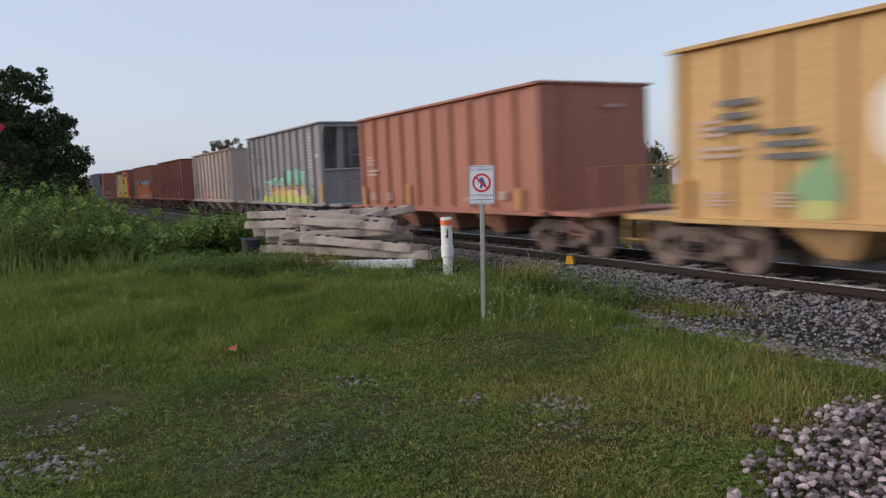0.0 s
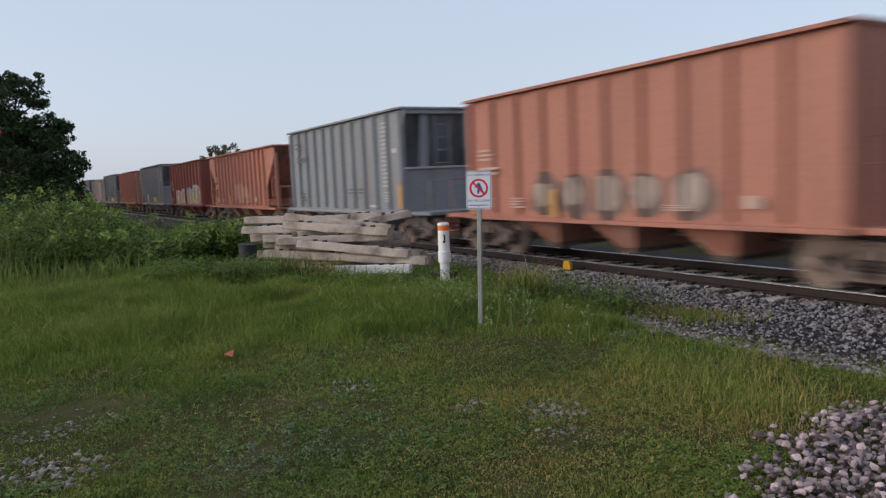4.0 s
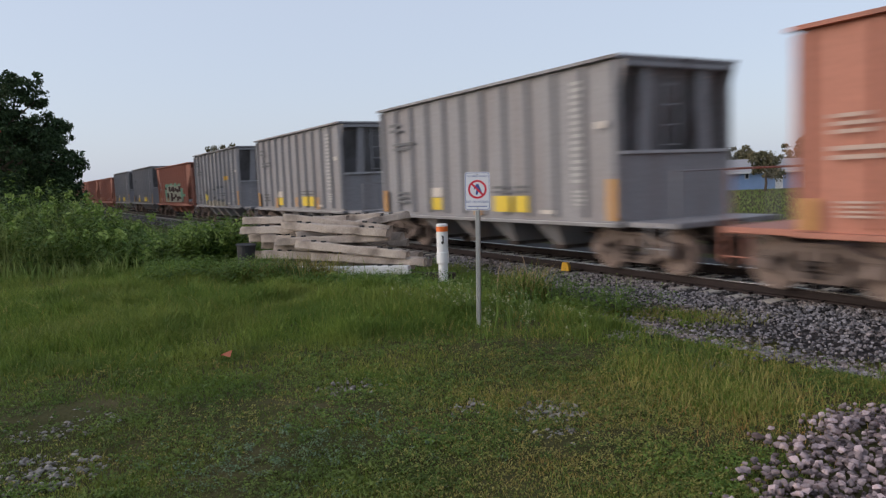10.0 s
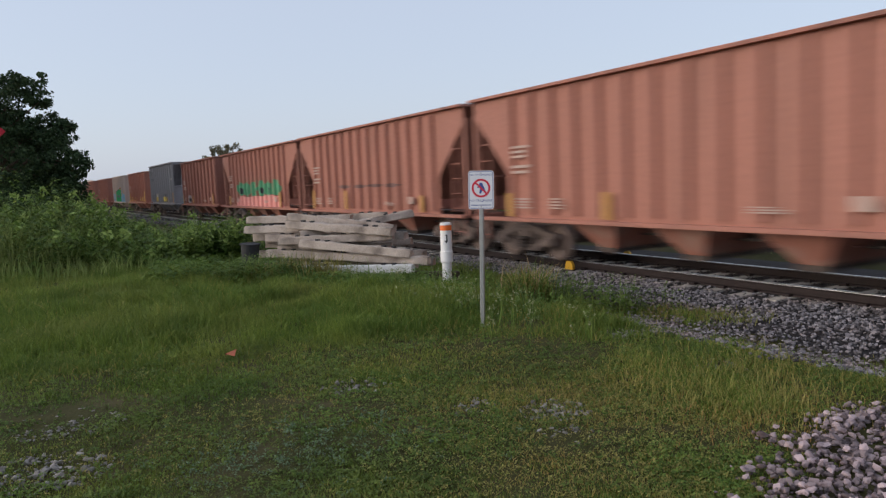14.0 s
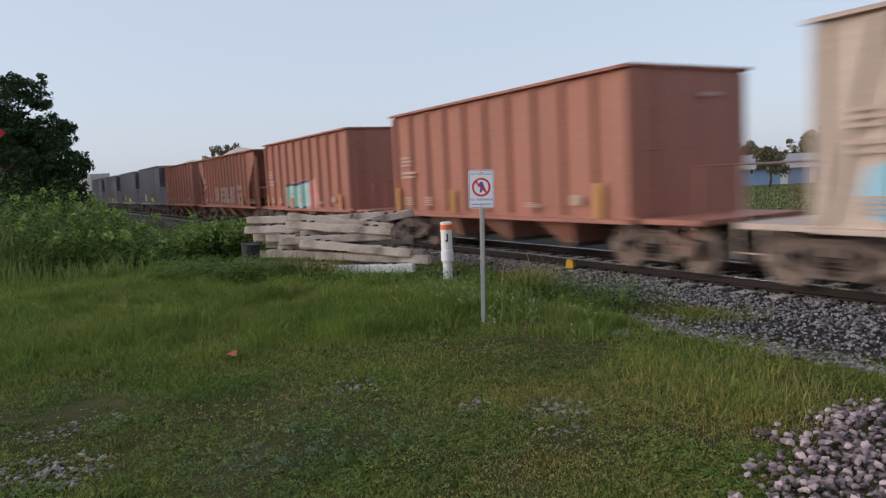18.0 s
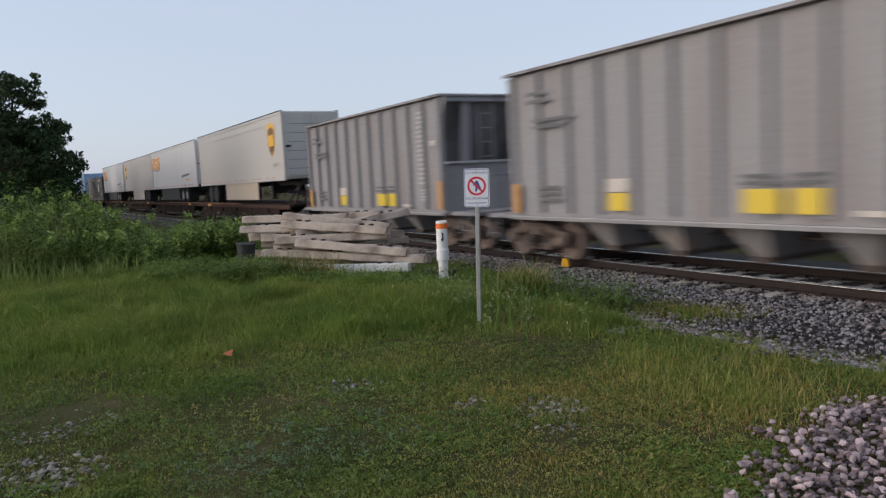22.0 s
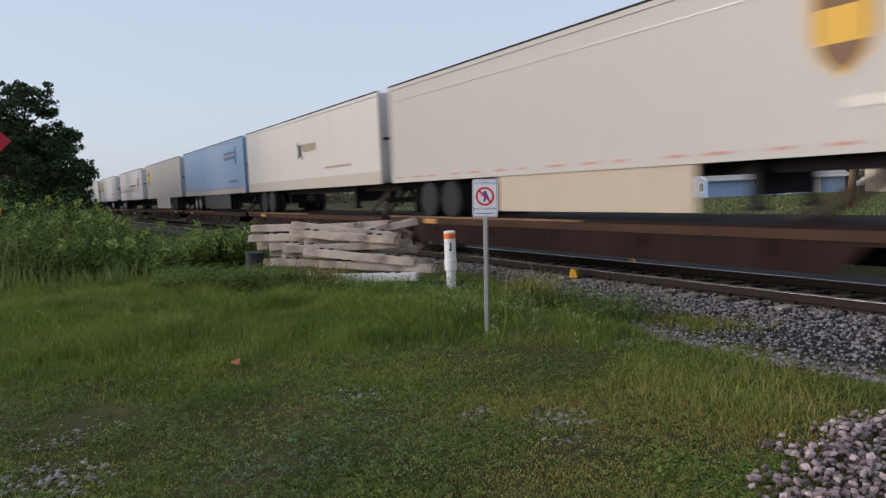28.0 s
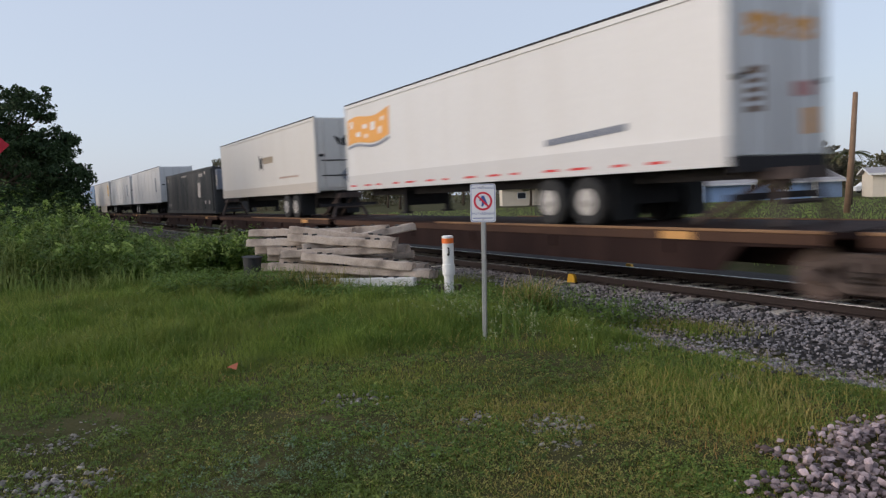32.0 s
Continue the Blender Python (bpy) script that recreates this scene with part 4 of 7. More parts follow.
        part("door_mark", box(h + 0.05, h + 0.056, 0.55, 0.95, 2.45, 2.95), M_DARKBROWN, tr)
    elif kind == "black":
        tr = container("black corrugated container with small white marks", CHARCOAL)
        bars(tr, "white_panel", M_WHITE, 3.4, 4.4, 2.3, 3.25, 0.0, 1, y=-1.24)
        bars(tr, "small_lettering", M_WHITE, -1.8, 0.0, 3.78, 3.9, 0.0, 9, y=-1.24)
        bars(tr, "code", M_WHITE, 4.0, 5.1, 3.62, 3.82, 0.0, 5, y=-1.24)
        for x, z in ((-h + 0.7, 3.6), (-h + 0.7, 1.75), (-h + 1.4, 1.75), (5.4, 1.85), (6.5, 1.85), (5.6, 3.7)):
            part("small_mark", box(x, x + 0.28, -1.244, -1.24, z, z + 0.22), M_WHITE, tr)
        unit = part("cooling_unit", box(h - 0.75, h - 0.25, -0.95, 0.95, 2.7, 3.95, bevel=0.03), M_GREYMARK, tr, "grey cooling unit on the end")
        part("grille", box(h - 0.25, h - 0.23, -0.6, 0.6, 3.2, 3.75), M_ALU, unit)
        part("cover", box(h - 0.745, h - 0.3, -0.97, -0.952, 2.95, 3.6), M_WHITE, unit)
        for z in (1.9, 2.55, 3.3):
            part("rack_bar", tube([(h - 0.78, -1.18, z), (h - 0.05, -1.18, z)], 0.03, 6), M_FRAME, tr)
    else:
        tr = trailer("plain white box trailer with weathered sides", WHITE, -1, -5.2, 1, None, tape=None, ribs=7)
        part("side_mark", box(5.6, 6.0, -TW - 0.006, -TW, 3.0, 4.2), M_GREYMARK, tr)
    return tr


made = {}
for i, (kind, q) in enumerate(LOADS):
    if kind in made:
        tr = copy_thing(made[kind], Matrix.Identity(4))
    else:
        tr = made[kind] = load(kind)
    size = LENGTHS.get(kind, LEN)
    mid = q - size / 2
    TRAIN.append((tr, mid))
    front_q = LOADS[i - 1][1] if i else q - LEN - 1.9
    back = -size / 2 - ((LOADS[i + 1][1] - LENGTHS.get(LOADS[i + 1][0], LEN) - q) / 2 if i + 1 < len(LOADS) else 0.6)
    front = size / 2 + (q - size - front_q) / 2
    fc = flat_car(back, front, -1 if kind in ("silver", "blue", "bird", "stripes", "plainwhite") else 1)
    TRAIN.append((fc, mid))
    if i == 0:
        add_truck(fc, front - 1.4, GRIMY)
        part("coupler", box(front - 0.3, front + 1.6, -0.14, 0.14, 0.68, 0.96, bevel=0.04), M_UNDER, fc)

# ---------------------------------------------------------------- stones
GOLDEN = (1 + 5 ** 0.5) / 2
ICO_V = np.array([(-1, GOLDEN, 0), (1, GOLDEN, 0), (-1, -GOLDEN, 0), (1, -GOLDEN, 0), (0, -1, GOLDEN), (0, 1, GOLDEN), (0, -1, -GOLDEN), (0, 1, -GOLDEN), (GOLDEN, 0, -1), (GOLDEN, 0, 1),
                  (-GOLDEN, 0, -1), (-GOLDEN, 0, 1)]) / 1.9
ICO_F = [[i for i in t] for t in itertools.combinations(range(12), 3) if all(abs(np.linalg.norm(ICO_V[a] - ICO_V[b]) - 2 / 1.9) < 0.01 for a, b in itertools.combinations(t, 2))]
ICO_F = np.array([f if np.dot(np.cross(ICO_V[f[1]] - ICO_V[f[0]], ICO_V[f[2]] - ICO_V[f[0]]), ICO_V[f[0]]) > 0 else f[::-1] for f in ICO_F])


def stone_shape(rnd, r):
    """A small angular stone, broken out of round."""
    flat, wide = rnd.uniform(0.45, 0.8), rnd.uniform(0.6, 0.95)
    out = []
    for p in ICO_V:
        k = r * rnd.uniform(0.58, 1.28)
        out.append(tuple(k * math.copysign(abs(v) ** 0.55, v) * f if abs(v) > 1e-6 else k * f * rnd.uniform(-0.3, 0.3) for v, f in zip(p, (0.95, wide * 0.9, flat * 0.9))))
    return out


FBM = {}


def fbm(x, y, s, o=0.0):
    """Smooth noise, kept on a fine raster."""
    key = (round(x * 9), round(y * 9), s, o)
    if key not in FBM:
        FBM[key] = fbm_at(key[0] / 9, key[1] / 9, s, o)
    return FBM[key]


def fbm_at(x, y, s, o):
    return noise.noise((x * s, y * s, o)) + 0.5 * noise.noise((x * s * 2.3, y * s * 2.3, o + 7))


ISLAND = (-7.6, 8.25, 0.95, 0.36)               # a strip of grass in the ballast: middle, half-axes


def bump_at(x, y, spot):
    """1 at a spot's middle, falling off to 0."""
    return math.exp(-((x - spot[0]) / spot[2]) ** 2 - ((y - spot[1]) / spot[3]) ** 2)


def track_gravel(x, y):
    """How stony the ground beside the track is, 0 to 1."""
    edge = np.interp(x, [-60, -14, -10.9, -9.4, -7.6, -6.3, -5.3, -4.6, -4.0, 0, 6], [8.0, 8.6, 8.4, 7.9, 6.3, 5.5, 5.75, 5.65, 6.2, 6.3, 6.4])
    return max(0.0, min(1.0, (y - edge + 0.75 * fbm(x, y, 0.9)) / 0.9)) * (0.6 if y < 7.5 and fbm(x, y, 1.6, 12) > 0.12 else 1.0) * (1 - 0.85 * bump_at(x, y, ISLAND))


def road_gravel(x, y):
    """The pile of pale stones near the camera, 0 to 1."""
    edge = np.interp(y, [2.2, 3.4, 3.8, 4.3, 4.85, 5.1, 5.4, 5.6, 5.9], [-2.0, -2.75, -2.85, -3.15, -3.4, -3.25, -3.1, -2.6, 0.5])
    return max(0.0, min(1.0, (x - edge + 0.3 * fbm(x, y, 2.6)) / 0.3)) if y < 5.9 else 0.0


BARE = ((-5.85, -0.05, 0.9, 0.55), (-4.35, 3.35, 0.45, 0.3))
SPOTS = [(-6.4, 0.13, 0.42), (-5.35, -0.05, 0.42), (-4.42, 3.4, 0.28), (-6.0, 2.4, 0.34), (-4.9, 2.95, 0.22), (-3.95, 3.15, 0.2), (-7.1, 5.25, 0.5), (-7.6, 4.95, 0.25), (-6.2, 5.75, 0.4), (-4.6, 5.4, 0.3)]


def spot_gravel(x, y):
    return max([0.0] + [1 - math.hypot(x - a, y - b) / r for a, b, r in SPOTS])


def stones(name, label, points, sizes, mat, parent=None, kind="stuff"):
    rnd = random.Random(len(points))
    shapes = [np.array(stone_shape(rnd, 1.0)) for _ in range(40)]
    V, F = [], []
    base = ICO_F
    for i, ((x, y, z), r) in enumerate(zip(points, sizes)):
        s = shapes[i % 40] * r
        a, b = rnd.random() * 6.283, rnd.uniform(-0.5, 0.5)
        ca, sa, cb, sb = math.cos(a), math.sin(a), math.cos(b), math.sin(b)
        t = np.stack([s[:, 0] * cb - s[:, 2] * sb, s[:, 1], s[:, 0] * sb + s[:, 2] * cb], 1)
        V.append(np.stack([t[:, 0] * ca - t[:, 1] * sa + x, t[:, 0] * sa + t[:, 1] * ca + y, t[:, 2] + z], 1))
        F.append(base + 12 * i)
    ob = new(name, raw_mesh(name, np.concatenate(V), np.concatenate(F), mat))
    ob.parent = parent
    return tagged(ob, label, "stones" if parent is None else "", kind=kind)


def bed_z(x, y):
    """The higher of the turf and the ballast bed."""
    d = abs(float(track_side(x, y)))
    bed = RAIL_Z + float(np.interp(d, [0, 1.5, 2.7, 3.6, 3.61], [-0.205, -0.205, -0.225, -0.31, -9]))
    return max(float(ground_z(x, y)), bed)


rnd = random.Random(5)
pts, siz = [], []
while len(pts) < 15500:                        # beside the near rail
    x, y = rnd.uniform(-17, 4), rnd.uniform(6.0, 10.6)
    if rnd.random() < track_gravel(x, y) and (-1.32 > track_side(x, y)):
        r = rnd.uniform(0.015, 0.034)
        pts.append((x, y, bed_z(x, y) + r * 0.25 + 0.02 * rnd.random()))
        siz.append(r)
stones("ballast_stones", "loose grey ballast stones beside the rails", pts, siz, M_STONE)
pts, siz = [], []
while len(pts) < 7000:                        # farther up the line and between the ties
    x = -17 - 60 * rnd.random() ** 1.6 if rnd.random() < 0.75 else rnd.uniform(-17, 3)
    d = rnd.uniform(-3.5, -1.35) if x < -17 else rnd.uniform(-1.3, 2.6)
    y = d + TRACK_Y - BEND * min(max(-x, -80), 300) ** 2 / 2
    r = rnd.uniform(0.024, 0.045)
    pts.append((x, y, bed_z(x, y) + r * 0.1))
    siz.append(r)
stones("ballast_stones", "grey ballast stones up the line", [p for p in pts if p[0] < -17], [r for p, r in zip(pts, siz) if p[0] < -17], M_STONE)
inner_p, inner_r = [p for p in pts if p[0] >= -17], [r for p, r in zip(pts, siz) if p[0] >= -17]
for _ in range(3000):
    x, d = rnd.uniform(-17, 4), rnd.uniform(-0.68, 0.68)
    inner_p.append((x, d + TRACK_Y - BEND * min(max(-x, -80), 300) ** 2 / 2, RAIL_Z - 0.19 + 0.012 * rnd.random()))
    inner_r.append(rnd.uniform(0.026, 0.045))
stones("ballast_stones", "ballast stones between the rails, darkened for the train's shade", inner_p, inner_r, M_STONE_SHADED)
pts, siz = [], []
for _ in range(2800):                          # heaped over most tie ends
    x, d = rnd.uniform(-17, 4), rnd.uniform(-1.45, -0.86)
    if -12.75 < x < -12.05 or (-9.4 < x < -7.0 and rnd.random() < 0.85):
        continue
    r = rnd.uniform(0.024, 0.04)
    pts.append((x, d + TRACK_Y - BEND * min(max(-x, -80), 300) ** 2 / 2, RAIL_Z - 0.185 + 0.01 * rnd.random()))
    siz.append(r)
stones("ballast_stones", "grey ballast stones over the tie ends", pts, siz, M_STONE)
pile = thing("gravel_patch", "spill of pale angular gravel stones on the turf", "gravel", kind="structure")
kinds = [raw_mesh("stone", stone_shape(rnd, 1.0), ICO_F, M_STONE_PALE) for _ in range(12)]
pts, siz, near = [], [], 0
while len(pts) < 10500:
    x, y = rnd.uniform(-3.7, 2.0), rnd.uniform(2.0, 5.9)
    if rnd.random() > road_gravel(x, y) or (x > 0 and rnd.random() < 0.6):
        continue
    r = rnd.choice((0.01, 0.014, 0.018, 0.022, 0.026, 0.031)) * rnd.uniform(0.85, 1.2)
    z = r * 0.35 + rnd.random() * 0.06
    if near < 290 and r > 0.025 and -3.5 < x < -1.9 and 2.9 < y < 5.7:
        near += 1
        st = part("stone", kinds[near % 12], None, pile, m=pose(x, y, z + 0.02, rnd.uniform(-25, 25), rnd.uniform(-25, 25), rnd.uniform(0, 360)) @ Matrix.Scale(r, 4))
    else:
        pts.append((x, y, z))
        siz.append(r)
stones("small_stones", "", pts, siz, M_STONE_PALE, pile)
pts, siz = [], []
for a, b, rad in SPOTS:
    for i in range(int((620 if rad > 0.25 and a != -6.0 else 260) * rad)):
        u, w = rnd.random() * 6.283, rad * rnd.random() ** 0.7
        r = 0.006 + 0.024 * rnd.random() ** 2.5
        pts.append((a + w * math.cos(u), b + w * math.sin(u), float(ground_z(a, b)) + 0.006))
        siz.append(r)
stones("scattered_stones", "pale stones showing through worn turf", pts, siz, M_STONE_DUSTY)

# concrete ties under the rails, the nearest as parts of the track
TIE = mesh_of("tie", prism([(-0.14, -0.36), (0.14, -0.36), (0.115, -0.178), (-0.115, -0.178)], "y", -1.3, 1.3), M_TIE)
CLIP = mesh_of("rail_clip", box(-0.06, 0.06, -0.05, 0.05, -0.178, -0.135), M_RAIL)
far_v, far_f = [], []
tie_v = np.array([v.co for v in TIE.vertices])
tie_f = np.array([list(p.vertices) for p in TIE.polygons if len(p.vertices) == 4])
for i in range(430):
    s = -14 + i * 0.61
    m = track_pose(s)
    if i < 200:
        tie = part("tie", TIE, None, track, m=m @ pose(rnd.uniform(-0.02, 0.02), rnd.uniform(-0.03, 0.03), 0, 0, 0, rnd.uniform(-0.6, 0.6)))
        if i < 60:
            for y in (-0.87, 0.64):
                part("rail_clip", CLIP, None, tie, m=pose(0, y, 0))
    else:
        far_f.append(tie_f + 8 * (len(far_v)))
        far_v.append(np.array([m @ Vector(v) for v in tie_v]))
tagged(part("far_ties", raw_mesh("far_ties", np.concatenate(far_v), np.concatenate(far_f), M_TIE), None, track), kind="stuff")
spare = thing("spare_rail", "long rusty spare rail lying on the ballast", "rail")
vs, fs = [], []
line = [(-16 - 3.0 * i) for i in range(30)]
for x in line:
    y = TRACK_Y - BEND * x * x / 2 - 2.75 - 0.004 * (x + 16) * -0.6
    vs += [(x, y - 0.07, -0.27), (x, y - 0.03, -0.14), (x, y + 0.03, -0.14), (x, y + 0.07, -0.27)]
for i in range(len(line) - 1):
    for j in range(3):
        fs.append((4 * i + j, 4 * i + j + 1, 4 * i + j + 5, 4 * i + j + 4))
part("rail", raw_mesh("spare_rail", vs, fs, material("dull_rail", (0.07, 0.06, 0.057), 0.75, vary=0.2)), None, spare)


# ---------------------------------------------------------------- grass
TUFTS = (((-4.75, 5.2, 0.6, 0.36), 0.095), ((-3.3, 6.0, 0.6, 0.25), 0.06), ((-3.9, 4.75, 0.5, 0.35), 0.07), ((-8.6, 7.05, 0.5, 0.4), 0.10))


def grass_height(x, y):
    """Long soft grass from the middle distance on, short and trodden near the camera."""
    d = math.hypot(x, y) + 0.55 * fbm(x, y, 0.5, 15)
    k = min(1, max(0, (d - 7.7) / 1.7))
    h = 0.030 + 0.17 * k * k * (3 - 2 * k)
    h *= max(0.3, 1 + 0.75 * fbm(x, y, 0.6, 2.0) + 0.6 * fbm(x, y, 1.7, 3.0))
    h += sum(a * bump_at(x, y, t) for t, a in TUFTS)
    if x < -12 and 3.0 < y < 7.5:
        h *= 0.8
    if x > -12 and y > 5.7:
        h *= 1 - 0.72 * min(1, (y - 5.7) / 0.7) * (1 - bump_at(x, y, TUFTS[3][0])) * (1 - bump_at(x, y, TUFTS[1][0]))
    h += 0.07 * bump_at(x, y, ISLAND)
    return max(0.015, h)


def blades(name, label, n, seed, mat, height, keep, width=0.007, near=3.0, far=26.0, lean=0.45):
    rs = np.random.RandomState(seed)
    ang = np.radians(rs.uniform(-7, 72, n))
    d = near * (far / near) ** rs.rand(n)
    X, Y = -d * np.cos(ang), d * np.sin(ang)
    cell = np.round(X * 8).astype(np.int64) * 100000 + np.round(Y * 8).astype(np.int64)
    codes, first, back = np.unique(cell, return_index=True, return_inverse=True)
    share = np.array([keep(X[i], Y[i]) for i in first])[back]
    on = rs.rand(n) < share
    tall = np.array([height(X[i], Y[i]) for i in first])[back][on]
    X, Y, d = X[on], Y[on], d[on]
    k = len(X)
    h = tall * rs.uniform(0.55, 1.3, k)
    w = width * (0.7 + d / 9) * rs.uniform(0.7, 1.3, k)
    a, t = rs.rand(k) * 6.283, rs.rand(k) * 6.283
    ux, uy, l1 = np.cos(a) * w, np.sin(a) * w, h * lean * rs.rand(k)
    lx, ly = np.cos(t) * l1, np.sin(t) * l1
    z = ground_z(X, Y) - 0.01
    V = np.stack([np.stack(p, -1) for p in ((X - ux, Y - uy, z), (X + ux, Y + uy, z), (X - ux * 0.8 + lx * 0.4, Y - uy * 0.8 + ly * 0.4, z + h * 0.6),
                                            (X + ux * 0.8 + lx * 0.4, Y + uy * 0.8 + ly * 0.4, z + h * 0.6), (X + lx * 1.4, Y + ly * 1.4, z + h))], 1)
    tri = np.array([(0, 1, 3), (0, 3, 2), (2, 3, 4)])
    F = (tri[None] + 5 * np.arange(k)[:, None, None]).reshape(-1, 3)
    return tagged(new(name, raw_mesh(name, V.reshape(-1, 3), F, mat)), label, "grass", kind="stuff")


def turf(x, y):
    p = 1 - max(track_gravel(x, y) * 0.97, road_gravel(x, y), min(0.75, 1.1 * spot_gravel(x, y)), 0.72 * max(bump_at(x, y, b) for b in BARE))
    return 0 if track_side(x, y) > -1.45 else p


def dry(x, y):
    k = min(1, max(0, (x + 8.5) / 3.5)) * min(1, max(0, (y - 1.6) / 1.5))
    return turf(x, y) * (0.08 + 0.62 * k) * (0.7 + 1.1 * fbm(x, y, 0.8, 9))


def far_share(x, y):
    """Fewer blades where low leaves cover the ground, near the camera."""
    return 0.72 + 0.28 * min(1, max(0, (math.hypot(x, y) - 6.2) / 2.2))


blades("grass", "fine green grass, short and knee-high", 620000, 11, M_GRASS, grass_height, lambda x, y: turf(x, y) * far_share(x, y) * (0.85 + 0.8 * fbm(x, y, 1.3, 4)), width=0.0022, lean=0.8)
blades("dry_grass", "dry yellow-brown grass by the gravel", 210000, 12, M_DRYGRASS, lambda x, y: grass_height(x, y) * 0.92 + 0.012, dry, width=0.0024, lean=0.9)


def carpet(name, label, n, seed, mat, keep, size, height, near=3.0, far=10.5):
    """Small low leaves in little cushions, lying mostly flat."""
    rs = np.random.RandomState(seed)
    per = 14
    ang = np.radians(rs.uniform(-7, 72, n))
    d = near * (far / near) ** rs.rand(n)
    X, Y = -d * np.cos(ang), d * np.sin(ang)
    on = rs.rand(n) < np.array([keep(a, b) for a, b in zip(X, Y)])
    X, Y = X[on], Y[on]
    r = rs.uniform(0.02, 0.075, len(X))
    top = height * rs.uniform(0.35, 1.2, len(X))
    X, Y, r, top = (np.repeat(v, per) for v in (X, Y, r, top))
    k = len(X)
    u, t = np.sqrt(rs.rand(k)), rs.rand(k) * 6.283
    P = np.stack([X + r * u * np.cos(t), Y + r * u * np.sin(t), ground_z(X, Y) + 0.006 + top * (1 - 0.75 * u * u) * rs.uniform(0.55, 1.1, k)], 1)
    s = size * rs.uniform(0.5, 1.35, k)[:, None] * (0.75 + np.hypot(X, Y)[:, None] / 16)
    t = rs.rand(k) * 6.283
    a = np.stack([np.cos(t), np.sin(t), rs.normal(0, 0.45, k)], 1) * s
    b = np.stack([-np.sin(t), np.cos(t), rs.normal(0, 0.45, k)], 1) * s * 0.5
    V = np.stack([P - a, P - b, P + a, P + b], 1).reshape(-1, 3)
    return tagged(new(name, raw_mesh(name, V, np.arange(4 * k).reshape(-1, 4), mat)), label, "weeds", kind="stuff")


GREY_PATCH, OLIVE_PATCH = (-4.75, 1.55, 0.5, 0.75), (-3.7, 3.6, 1.2, 1.2)
carpet("clover", "small broad-leaved plants in the turf", 24000, 7, M_CLOVER, lambda x, y: turf(x, y) * (0.62 + 1.1 * fbm(x, y, 1.0, 6)) * (1 - 0.6 * bump_at(x, y, GREY_PATCH)) * (1 - 0.55 * bump_at(x, y, OLIVE_PATCH)), 0.0095, 0.055)
carpet("olive_weeds", "low olive-brown weeds in the turf", 17000, 8, M_OLIVE, lambda x, y: turf(x, y) * (0.12 + 0.75 * bump_at(x, y, OLIVE_PATCH) + 0.5 * fbm(x, y, 0.8, 41)), 0.0075, 0.05)
carpet("grey_green_weeds", "patch of low grey-green feathery weeds", 9000, 9, M_BLUEWEED, lambda x, y: turf(x, y) * bump_at(x, y, GREY_PATCH) * (1 + fbm(x, y, 2.0, 43)), 0.009, 0.075)
blades("far_grass", "rough yellow-green grass beyond the track", 50000, 13, M_TALLGRASS, lambda x, y: 0.11, lambda x, y: 1 if track_side(x, y) > 4.2 else 0, width=0.004, near=16, far=85)


def leaf_mass(name, mat, clumps, size, seed):
    """Many small leaves in clumps (x, y, z, rx, ry, rz); returns the mesh."""
    rs = np.random.RandomState(seed)
    P = []
    for x, y, z, rx, ry, rz, n in clumps:
        v = rs.normal(size=(n, 3))
        v /= np.linalg.norm(v, axis=1)[:, None]
        v *= rs.rand(n, 1) ** 0.45
        P.append(v * (rx, ry, rz) + (x, y, z))
    P = np.concatenate(P)
    n = len(P)
    a, b = rs.normal(size=(n, 3)), rs.normal(size=(n, 3))
    a /= np.linalg.norm(a, axis=1)[:, None]
    b -= a * np.sum(a * b, 1)[:, None]
    b /= np.linalg.norm(b, axis=1)[:, None]
    s = size * rs.uniform(0.6, 1.4, (n, 1))
    a, b = a * s, b * s * 0.5
    V = np.stack([P - a, P - b, P + a, P + b], 1).reshape(-1, 3)
    F = np.arange(4 * n).reshape(-1, 4)
    return raw_mesh(name, V, F, mat)


def lumpy(center, radii, n, seed, r=(0.35, 0.8), leaves=160):
    """Clumps spread over the outside of an ellipsoid, uneven, with gaps."""
    rs = random.Random(seed)
    out = []
    for _ in range(n):
        u, t = rs.uniform(-0.75, 1), rs.random() * 6.283
        q = math.sqrt(1 - min(1, u * u))
        k = rs.uniform(0.45, 1.05) if rs.random() < 0.78 else rs.uniform(1.0, 1.24)
        c = rs.uniform(*r) * (0.55 if k > 1.05 else 1)
        out.append((center[0] + radii[0] * k * q * math.cos(t), center[1] + radii[1] * k * q * math.sin(t), center[2] + radii[2] * k * u, c, c, c * 0.75, int(leaves * c / r[1])))
    return out


def tree(label, base, height, lobes, seed, mat=M_LEAF, leaf=0.11, leaves=170, name="tree", r=(0.35, 0.8)):
    t = thing(name, label, "tree", pose(*base))
    rs = random.Random(seed)
    top = height * 0.55
    r0 = 0.035 * height
    trunk = part("trunk", tube([(0, 0, -0.1), (0.1, 0.05, top * 0.4), (-0.05, 0.1, top), (0.05, 0.1, height * 0.85)], [r0, r0 * 0.8, r0 * 0.55, r0 * 0.15], 9), M_BARK, t, smooth=True)
    clumps = []
    for i, (c, rad, n) in enumerate(lobes):
        part("limb", tube([(0, 0.08, top * rs.uniform(0.5, 0.9)), (c[0] * 0.5, c[1] * 0.5, (top + c[2]) / 2), c], [r0 * 0.5, r0 * 0.3, r0 * 0.08], 6), M_BARK, t, smooth=True)
        clumps += lumpy(c, rad, n, seed + i, r, leaves)
    part("crown", leaf_mass("crown", mat, clumps, leaf, seed), None, t)
    return t


